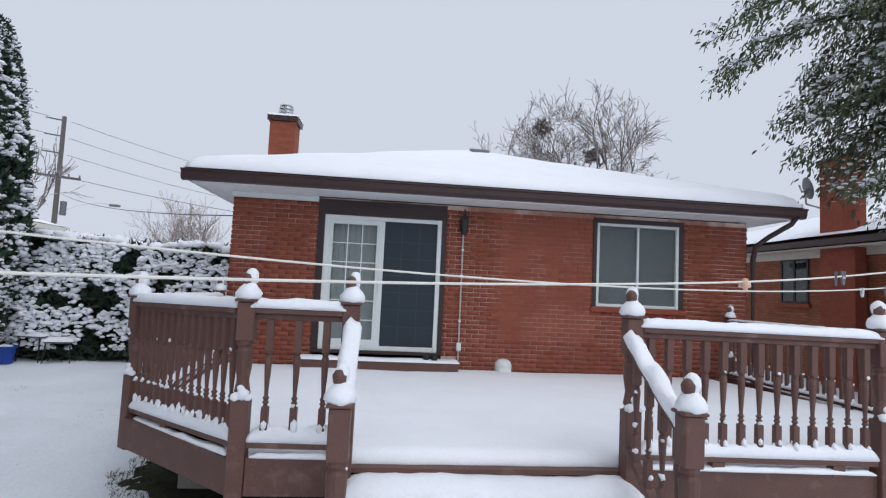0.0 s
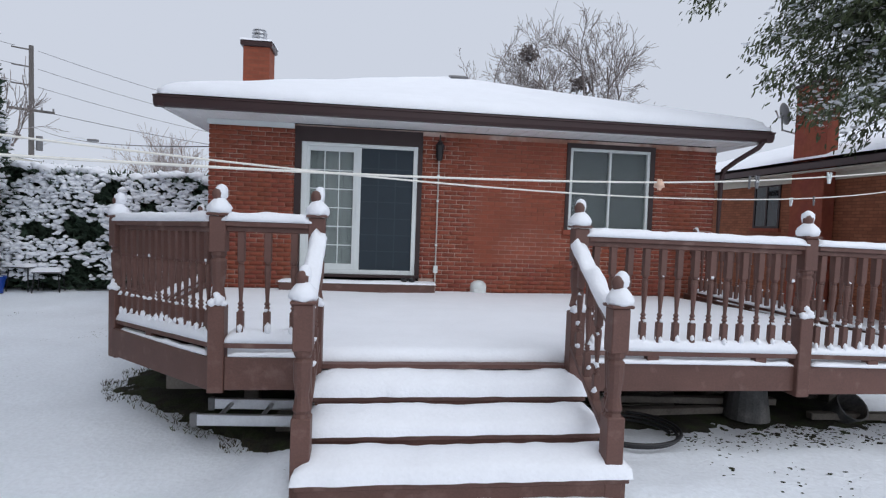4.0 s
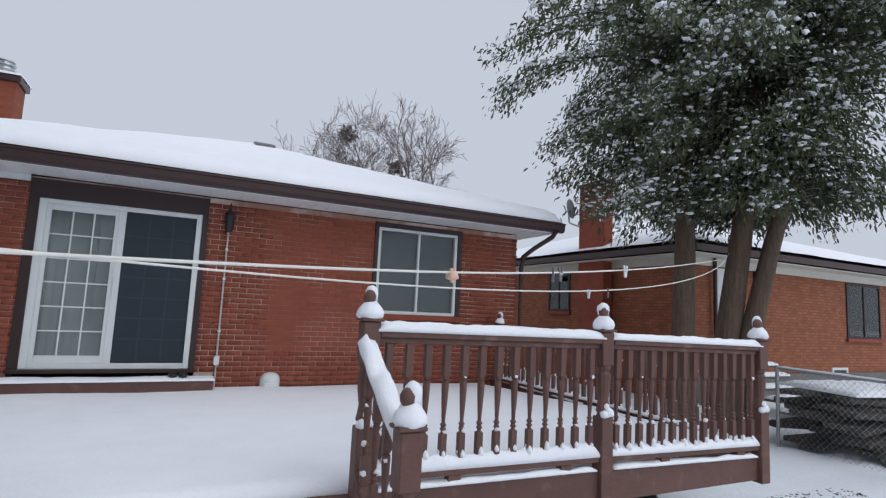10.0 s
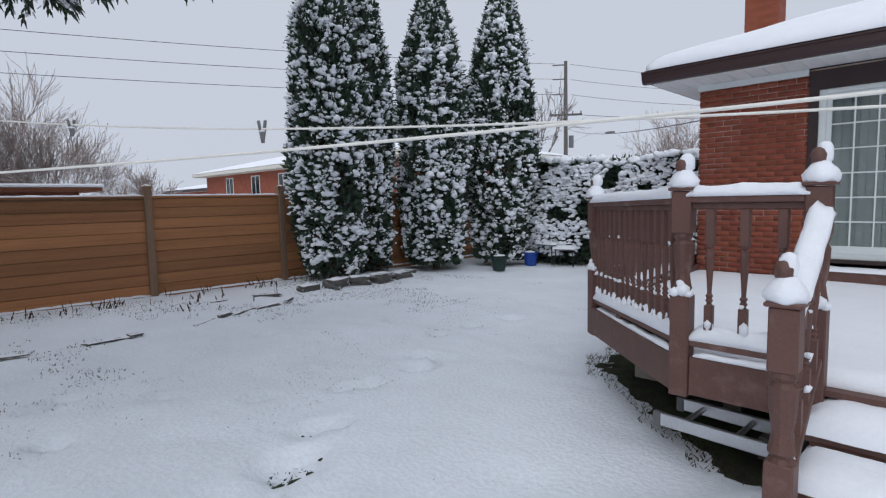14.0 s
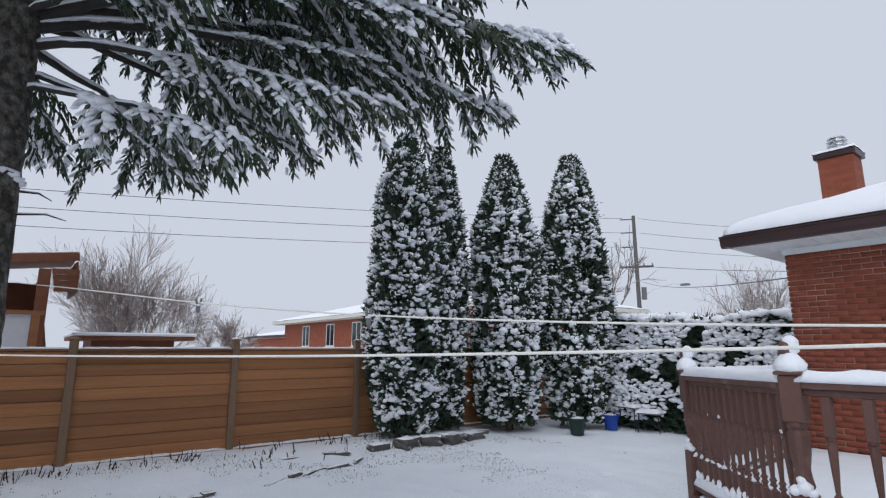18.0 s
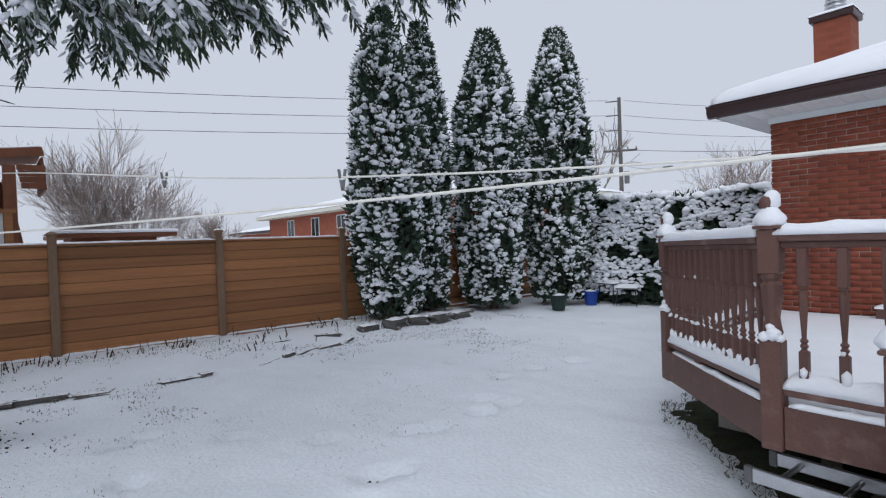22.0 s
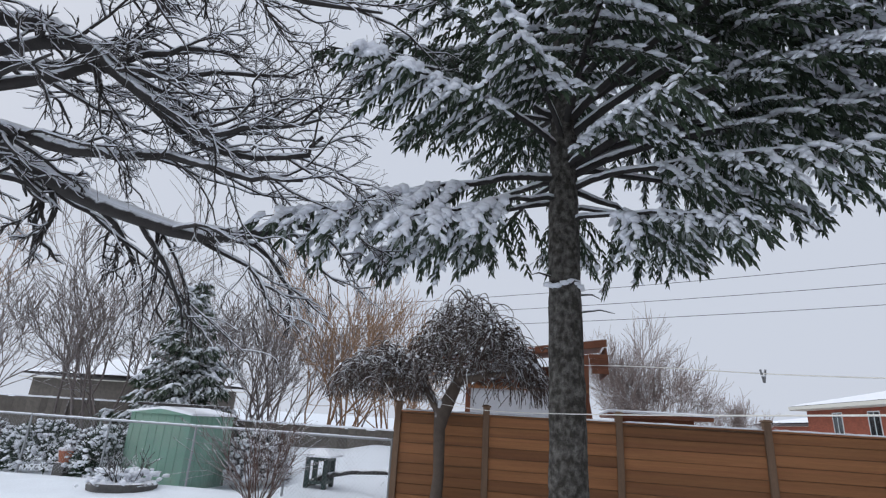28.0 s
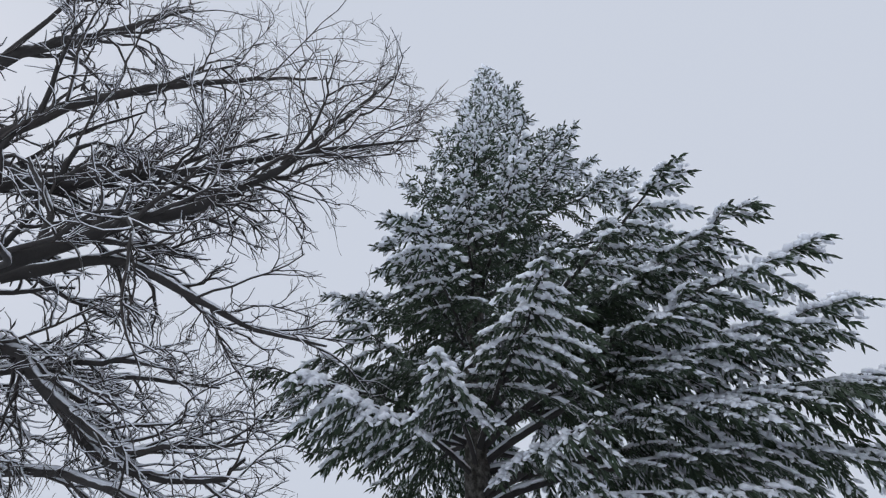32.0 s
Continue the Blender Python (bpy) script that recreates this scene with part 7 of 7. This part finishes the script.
blades("grass_tuft", np.stack([bx_, by_, np.zeros(n)], 1)[keep], r.uniform(0.02, 0.06, keep.sum()), r.uniform(0.005, 0.012, keep.sum()), GRASS, "rough winter grass at the edge of the deck", "grass", r, 0.6)

# crumbs of earth scattered over the snow where the ground thaws
n = 5200
x, y = r.uniform(2.9, 7.6, n), 3.6 - r.gamma(1.4, 0.24, n)
ok = np.array([r.random() < 0.35 + 0.9 * noise.noise((a * 1.3, b * 2.2, 3)) for a, b in zip(x, y)])
x, y = x[ok], y[ok]
z = np.array([ground_z(a, b) for a, b in zip(x, y)])
sz = r.gamma(1.5, 0.0028, len(x)) + 0.002
tagged(part("soil_crumbs", blobs("soil_crumbs", np.stack([x, y, z + 0.002], 1), np.stack([sz * 1.5, sz, sz * 0.4], 1), r, rough=0.5), SOIL), "dark crumbs of earth and leaf scattered over the snow beside the deck", "debris", kind="stuff")
n = 420
a, q = r.uniform(0, 6.28, n), 0.26 + r.gamma(1.2, 0.09, n)
x, y = -5.76 + q * np.cos(a), -0.5 + q * np.sin(a)
z = np.array([ground_z(u, v) for u, v in zip(x, y)])
sz = r.gamma(1.5, 0.006, n) + 0.003
tagged(part("needle_litter", blobs("needle_litter", np.stack([x, y, z + 0.004], 1), np.stack([sz * 1.5, sz, sz * 0.5], 1), r, rough=0.5), SOIL), "dark needles and bark crumbs round the foot of the spruce", "debris", kind="stuff")
# old timber and pipes lying in the shade
for i, (x, y, z, L_, a) in enumerate(((2.2, 3.75, 0.03, 1.5, 3), (2.5, 3.95, 0.1, 1.7, -4), (4.0, 3.95, 0.2, 1.4, 2), (4.4, 3.65, 0.03, 1.2, -3))):
    p = part("old_timber", bx((0, -0.04, 0), (L_, 0.04, 0.06), 0.006, pose(x, y, z, 0, 0, a)), BOARD_OLD)
    tagged(p, "weathered grey timber lying under the deck", "timber", "timbers under the deck")

# ladder and buckets under the deck
ladder = thing("ladder", "aluminium extension ladder lying under the deck", "ladder", (-0.75, 3.28, 0.17), -4)
for y in (0.0, 0.34):
    part("rail", bx((0, y - 0.014, 0), (2.6, y + 0.014, 0.085), 0.006), ALU, ladder)
    part("end_cap", bx((-0.03, y - 0.02, -0.01), (0.02, y + 0.02, 0.09), 0.006), GREY_PLASTIC, ladder)
for i in range(8):
    part("rung", tube_mesh("rung", [([(0.15 + i * 0.3, 0.0, 0.045), (0.15 + i * 0.3, 0.34, 0.045)], [0.017] * 2)], 8), ALU, ladder)
for i in range(4):
    bm = bmesh.new()
    lathe(bm, [(-0.016, 0.014), (-0.0145, 0.014)], 10)
    bmesh.ops.transform(bm, matrix=pose(0.18 + i * 0.3, 0.0, 0.045, 90), verts=bm.verts)
    part("rung_end", bm, BLACK, ladder)
part("block", bx((0.5, 0.25, -0.17), (0.7, 0.4, 0.0), 0.01), BOARD_OLD, ladder)
part("block", bx((1.9, 0.05, -0.17), (2.1, 0.3, 0.0), 0.01), CONCRETE, ladder)


def bucket(x, y, r0, r1, h, rx, label, material):
    t = thing("bucket", label, "bucket", (x, y, 0))
    bm = bmesh.new()
    lathe(bm, [(0, r0), (h * 0.9, r1), (h * 0.92, r1 * 1.07), (h, r1 * 1.07), (h, r1 * 0.97), (0.03, r0 * 0.9)], 20)
    bmesh.ops.transform(bm, matrix=pose(0, 0, 0.02, rx), verts=bm.verts)
    part("shell", bm, material, t)


DIRTY = mat("dirty_dark_plastic", (0.06, 0.06, 0.06), rough=0.6, var=0.4, scale=6, bump=0.1, second=(0.12, 0.115, 0.11), mix_scale=4)
bucket(3.85, 3.75, 0.2, 0.16, 0.33, 0, "dark grey upturned plastic tub under the deck", DIRTY)
bucket(4.75, 3.75, 0.11, 0.13, 0.24, 50, "dark grey bucket tipped over under the deck", DIRTY)
hose = thing("garden_hose", "black coiled garden hose on the snow under the deck", "hose", (2.55, 3.35, 0.03))
a = np.linspace(0, 4.4 * math.pi, 90)
part("coil", tube_mesh("coil", [(np.stack([(0.34 + 0.012 * a / 3) * np.cos(a), (0.3 + 0.01 * a / 3) * np.sin(a), 0.012 * a / 3 + 0.01], 1), [0.014] * 90)], 6), BLACK, hose)
for i, (x, y, w, d, h) in enumerate(((2.9, 4.2, 0.9, 0.3, 0.16), (4.2, 4.6, 0.7, 0.35, 0.2), (5.0, 4.4, 0.3, 0.3, 0.3), (3.2, 5.2, 0.6, 0.5, 0.35))):
    st_ = thing("lumber_scrap", "old grey boards stored under the deck", "boards", (x, y, 0), 8 * i)
    for k in range(3):
        part("board", bx((-w / 2, -d / 2 + 0.01 * k, h * k / 3), (w / 2, d / 2 - 0.02 * k, h * (k + 1) / 3 - 0.02), 0.005), BOARD_OLD, st_)

# ---- wire mesh fences ----
def wire_fence(name, label, p, q, height, posts, cell=0.085):
    t = thing(name, label, "fence", (p[0], p[1], 0), math.degrees(math.atan2(q[1] - p[1], q[0] - p[0])))
    L = math.hypot(q[0] - p[0], q[1] - p[1])
    for i in range(posts + 1):
        part("post", tube_mesh("post", [([(L * i / posts, 0, -0.1), (L * i / posts, 0, height + 0.04)], [0.025] * 2)], 8), GALV, t)
    part("top_rail", tube_mesh("top_rail", [([(0, 0, height), (L, 0, height)], [0.018] * 2)], 8), GALV, t)
    tubes = []
    n = int((L + height) / cell)
    for i in range(n):
        for sgn in (1, -1):
            x0 = i * cell - (height if sgn > 0 else 0)
            a, b = (x0, 0.03), (x0 + height - 0.03, height)
            if sgn < 0:
                a, b = (i * cell, 0.03), (i * cell - height + 0.03, height)
            (ax, az), (bx2, bz) = a, b
            if bx2 < ax:
                ax, az, bx2, bz = bx2, bz, ax, az
            if bx2 < 0 or ax > L:
                continue
            f0, f1 = max(0, -ax / (bx2 - ax)), min(1, (L - ax) / (bx2 - ax))
            tubes.append((np.array([(ax + (bx2 - ax) * f0, 0.004 * sgn, az + (bz - az) * f0), (ax + (bx2 - ax) * f1, 0.004 * sgn, az + (bz - az) * f1)]), np.array([0.0022, 0.0022])))
    part("mesh", tube_mesh("mesh", tubes, 3), GALV, t, "diamond wire mesh")
    snow_bank("snow_bank", (0.02, 0, height + 0.015), (L - 0.02, 0, height + 0.015), 0.035, 0.022, t, rng, 0.1, 0.6)
    return t


wire_fence("chain_link_fence", "galvanised chain-link fence with a line of snow along its rail", (-9.87, -3.75), (-10.3, -15.0), 1.22, 5)
wire_fence("chain_link_fence", "galvanised chain-link fence beside the neighbour's woodpile", (9.0, 5.05), (8.4, 0.6), 1.12, 3)

shed = thing("garden_shed", "mint-green metal garden shed with ladders and snow on its roof", "shed")
SX0, SX1, SY0, SY1 = -12.45, -10.65, -10.45, -8.83
part("body", bx((SX0, SY0, -0.3), (SX1, SY1, 1.42), 0.01), SHED_GREEN, shed)
for i in range(7):
    y = SY0 + 0.1 + i * 0.21
    part("rib", bx((SX1, y, -0.3), (SX1 + 0.012, y + 0.03, 1.43)), SHED_GREEN, shed)
for i in range(8):
    x = SX0 + 0.1 + i * 0.21
    part("rib", bx((x, SY1, -0.3), (x + 0.03, SY1 + 0.012, 1.43)), SHED_GREEN, shed)
bm = bmesh.new()
v = [bm.verts.new(c) for c in ((SX0 - 0.06, SY0 - 0.06, 1.42), (SX1 + 0.06, SY0 - 0.06, 1.42), (SX1 + 0.06, SY1 + 0.06, 1.42), (SX0 - 0.06, SY1 + 0.06, 1.42), (SX0 - 0.06, (SY0 + SY1) / 2, 1.54), (SX1 + 0.06, (SY0 + SY1) / 2, 1.54))]
for q in ((0, 1, 5, 4), (2, 3, 4, 5), (1, 2, 5), (3, 0, 4), (3, 2, 1, 0)):
    bm.faces.new([v[i] for i in q])
part("roof", bm, SHED_GREEN, shed)
snow_slab("snow", SX0 - 0.05, SX1 + 0.05, SY0 - 0.05, SY1 + 0.05, lambda x, y: 1.54 - 0.12 * abs(y - (SY0 + SY1) / 2) / 0.85, 0.06, shed, rng, 0.08, 0.1)
lad2 = thing("ladder", "snowy wooden ladder lying on the shed roof", "ladder", (-10.95, -10.4, 1.6), 84)
for y in (0, 0.35):
    part("rail", bx((-0.2, y, 0), (2.2, y + 0.04, 0.07), 0.005), LIMB, lad2)
for i in range(8):
    part("rung", bx((i * 0.28, 0.04, 0.02), (i * 0.28 + 0.03, 0.35, 0.05)), LIMB, lad2)
lan = thing("garden_lantern", "dark green wooden garden lantern with a snowy roof", "garden ornament", (-11.7, -5.95, 0.1))
for sx in (-1, 1):
    for sy in (-1, 1):
        part("post", bx((0.22 * sx - 0.035, 0.22 * sy - 0.05, -0.2), (0.22 * sx + 0.035, 0.22 * sy + 0.05, 0.55)), DARK_GREEN, lan)
part("floor", bx((-0.26, -0.26, 0), (0.26, 0.26, 0.06)), DARK_GREEN, lan)
part("lintel", bx((-0.26, -0.26, 0.5), (0.26, 0.26, 0.58)), DARK_GREEN, lan)
bm = bmesh.new()
lathe(bm, [(0.58, 0.4), (0.62, 0.39), (0.74, 0.12), (0.76, 0.1)], square=True)
part("roof", bm, SNOW, lan)
part("slat", bx((-0.03, 0.2, 0.06), (0.03, 0.24, 0.5)), DARK_GREEN, lan)
part("slat", bx((0.2, -0.03, 0.06), (0.24, 0.03, 0.5)), DARK_GREEN, lan)
back = thing("plank_fence", "grey plank fence at the end of the far yards", "fence")
for i in range(60):
    y = -24 + i * 0.33
    part("plank", bx((-17.6, y, 0), (-17.56, y + 0.32, (1.6 if y < -14.2 else 1.2) + 0.03 * math.sin(i * 1.9))), BOARD_OLD, back)
snow_bank("snow_bank", (-17.58, -24, 1.6), (-17.58, -14.2, 1.6), 0.06, 0.06, back, rng, 0.2, 0.6)
snow_bank("snow_bank", (-17.58, -14.1, 1.2), (-17.58, -4.3, 1.2), 0.06, 0.06, back, rng, 0.2, 0.6)
hoop = thing("black_pipe", "bent black plastic pipe arching over the snow", "pipe", (-11.2, -5.0, 0))
part("arc", tube_mesh("arc", [([(-0.6, -1.3, 0.0), (-0.5, -0.9, 0.25), (-0.3, -0.1, 0.42), (0, 0.8, 0.5), (0.1, 1.2, 0.5)], [0.06] * 5)], 8), LIMB, hoop)
urn = thing("plant_pot", "terracotta pot capped with snow beside the wire fence", "pot", (-10.6, -11.9, 0.2))
bm = bmesh.new()
lathe(bm, [(0, 0.12), (0.22, 0.17), (0.25, 0.18), (0.25, 0.15)], 16)
part("shell", bm, TERRA, urn)
part("snow", blobs("snow", [(0, 0, 0.28)], [0.16], rng, 0.7), SNOW, urn)
part("stand", bx((-0.15, -0.15, -0.45), (0.15, 0.15, 0.0), 0.01), STONE, urn)
bed = thing("stone_planter", "low round stone planter with snowy plants", "planter", (-9.1, -9.0, 0))
bm = bmesh.new()
lathe(bm, [(-0.05, 0.6), (0.1, 0.62), (0.14, 0.6), (0.14, 0.45)], 18, jitter=0.05, rng=random.Random(4))
part("wall", bm, STONE, bed)
tagged(part("snow", blobs("snow", np.stack([r.normal(0, 0.3, 130), r.normal(0, 0.3, 130), r.uniform(0.12, 0.36, 130)], 1), r.uniform(0.03, 0.08, 130), r, 0.6, 0.4), SNOW, bed), kind="stuff")
tubes = []
for i in range(20):
    a = r.uniform(0, 6.28)
    branch(tubes, np.array((0.3 * math.cos(a), 0.3 * math.sin(a), 0.15)), unit(np.array((math.cos(a) * 0.4, math.sin(a) * 0.4, 1.0))), 0.4, 0.01, 1, r, 0.1, 0.6, (2, 4), 0.12, 0.005)
part("twigs", tube_mesh("twigs", tubes, 4), TWIG, bed)

# woodpile and clutter in the neighbour's yard
DARK_BOARDS = mat("dark_pile_boards", (0.05, 0.044, 0.04), rough=0.8, var=0.35, bump=0.3, island=0.2)
pile = thing("woodpile", "snowy heap of boards under a green tarpaulin in the neighbour's yard", "woodpile", (10.3, 4.6, 0), -10)
r = np.random.default_rng(330)
for i in range(27):
    z = 0.08 + 0.085 * (i // 3)
    part("board", bx((-1.1, -0.15, 0), (1.2, 0.12, 0.07), 0.006, pose(r.uniform(-0.2, 0.3), -0.5 + 0.42 * (i % 3) + r.uniform(-0.1, 0.1), z, r.uniform(-4, 4), r.uniform(-4, 4), r.uniform(-14, 14))), DARK_BOARDS, pile)
snow_slab("snow", -0.9, 1.0, -0.6, 0.6, lambda x, y: 0.83, 0.09, pile, rng, 0.1, 0.2, 0.5)
part("tarpaulin", blobs("tarpaulin", [(0.2, -0.7, 0.16), (0.9, -1.0, 0.14), (-0.4, -0.9, 0.12)], np.array([(0.7, 0.5, 0.3), (0.6, 0.5, 0.25), (0.5, 0.4, 0.22)]), r, rough=0.12), TARP, pile)
nsteps = thing("porch_steps", "neighbour's snow-covered porch steps", "steps", (11.2, 7.2, 0))
for i in range(5):
    part("tread", bx((0.1, -0.25 * i, 0.85 - 0.19 * i), (1.3, -0.25 * i + 0.3, 0.9 - 0.19 * i), 0.005), BOARD_OLD, nsteps)
    snow_slab("snow", 0.1, 1.3, -0.25 * i, -0.25 * i + 0.28, lambda x, y, i=i: 0.9 - 0.19 * i, 0.07, nsteps, rng, 0.07, 0.08)

# dark turf in the deepest footprints, which also stands in for their ragged shadow
r = np.random.default_rng(411)
pts, hs = [], []
for fx, fy, rad in FOOT[:15]:
    k = 130 if rad > 0.14 else 36
    a, q = r.uniform(0, 6.28, k), rad * 0.62 * np.sqrt(r.random(k))
    for aa, qq in zip(a, q):
        x, y = fx + qq * math.cos(aa), fy + 1.2 * qq * math.sin(aa)
        pts.append((x, y, ground_z(x, y) - 0.005))
pts = np.array(pts)
blades("footprint_turf", pts, r.uniform(0.015, 0.04, len(pts)), r.uniform(0.012, 0.03, len(pts)), SOIL, "dark turf blades that also stand in for the shadow inside the footprints", "grass", r, 1.2)
# dark lumps that deepen the prints: turf, with their shade put into its colour
fc, fsz = [], []
for fx, fy, rad in FOOT[:16]:
    for k in range(4):
        x, y = fx + r.normal(0, rad * 0.3), fy + r.normal(0, rad * 0.45)
        q = r.uniform(0.01, 0.026) * (1.4 if rad > 0.14 else 1)
        fc.append((x, y, sheet_z(x, y) + 0.004))
        fsz.append((q, q * r.uniform(1.0, 2.2), 0.012))
tagged(part("trodden_turf", blobs("trodden_turf", fc, np.array(fsz), r, rough=0.55), SOIL), "dark lumps for trodden turf and for the shadow in the footprints", "turf", kind="stuff")

# ---- bricks of the rear wall, last ----
def brick_mesh(w, h=0.058, d=0.10):
    me = bpy.data.meshes.new("brick")
    bm = bmesh.new()
    box(bm, (0, 0, 0), (w, d, h))
    bm.to_mesh(me)
    bm.free()
    me.materials.append(BRICK)
    return me


COURSE, BW = 0.0705, 0.205
FULL, HALF = brick_mesh(BW - 0.011), brick_mesh(BW / 2 - 0.011)
cut = {}
far_v, far_f = [], []
rb = random.Random(77)
zc = 0.43
course = 0
near = 0
while zc + 0.058 < WTOP - 0.005:
    x = WX0 + (0 if course % 2 else -BW / 2)
    while x < WX1 - 0.02:
        a, b = max(x, WX0), min(x + BW - 0.011, WX1)
        x += BW
        spans = [(a, b)]
        for h in (DOOR, WIN, (-0.93, 1.4, 0.4, 0.735)):
            if zc + 0.05 > h[2] and zc < h[3]:
                spans = [s for q in spans for s in ((q[0], min(q[1], h[0] - 0.004)), (max(q[0], h[1] + 0.004), q[1])) if s[1] - s[0] > 0.02]
        for a2, b2 in spans:
            w = b2 - a2
            y = WY + rb.uniform(-0.002, 0.003)
            if 1.9 < a2 < 3.5 and zc > 1.0 and near < 300:
                near += 1
                if abs(w - FULL.vertices[7].co.x) < 1e-3:
                    me = FULL
                else:
                    key = round(w, 3)
                    me = cut.setdefault(key, None) or brick_mesh(w)
                    cut[key] = me
                o = part("brick", me, BRICK, rear_wall)
                o.matrix_basis = pose(a2, y, zc)
            else:
                k = len(far_v)
                far_v += [(p, q, s) for p in (a2, b2) for q in (y, y + 0.1) for s in (zc, zc + 0.058)]
                far_f += [[k + i for i in q] for q in ((0, 1, 3, 2), (4, 6, 7, 5), (0, 4, 5, 1), (2, 3, 7, 6), (0, 2, 6, 4), (1, 5, 7, 3))]
    zc += COURSE
    course += 1
zc, course = 0.43, 0
while zc + 0.058 < WTOP - 0.005:
    y = WY + 0.105 + (0 if course % 2 else BW / 2)
    while y < 12.5:
        for sx in (WX0, WX1 - 0.1):
            k = len(far_v)
            far_v += [(p, q, s) for p in (sx, sx + 0.1) for q in (y, y + BW - 0.011) for s in (zc, zc + 0.058)]
            far_f += [[k + i for i in q] for q in ((0, 1, 3, 2), (4, 6, 7, 5), (0, 4, 5, 1), (2, 3, 7, 6), (0, 2, 6, 4), (1, 5, 7, 3))]
        y += BW
    zc += COURSE
    course += 1
tagged(part("bricks", soup("bricks", far_v, far_f), BRICK, rear_wall), kind="stuff")
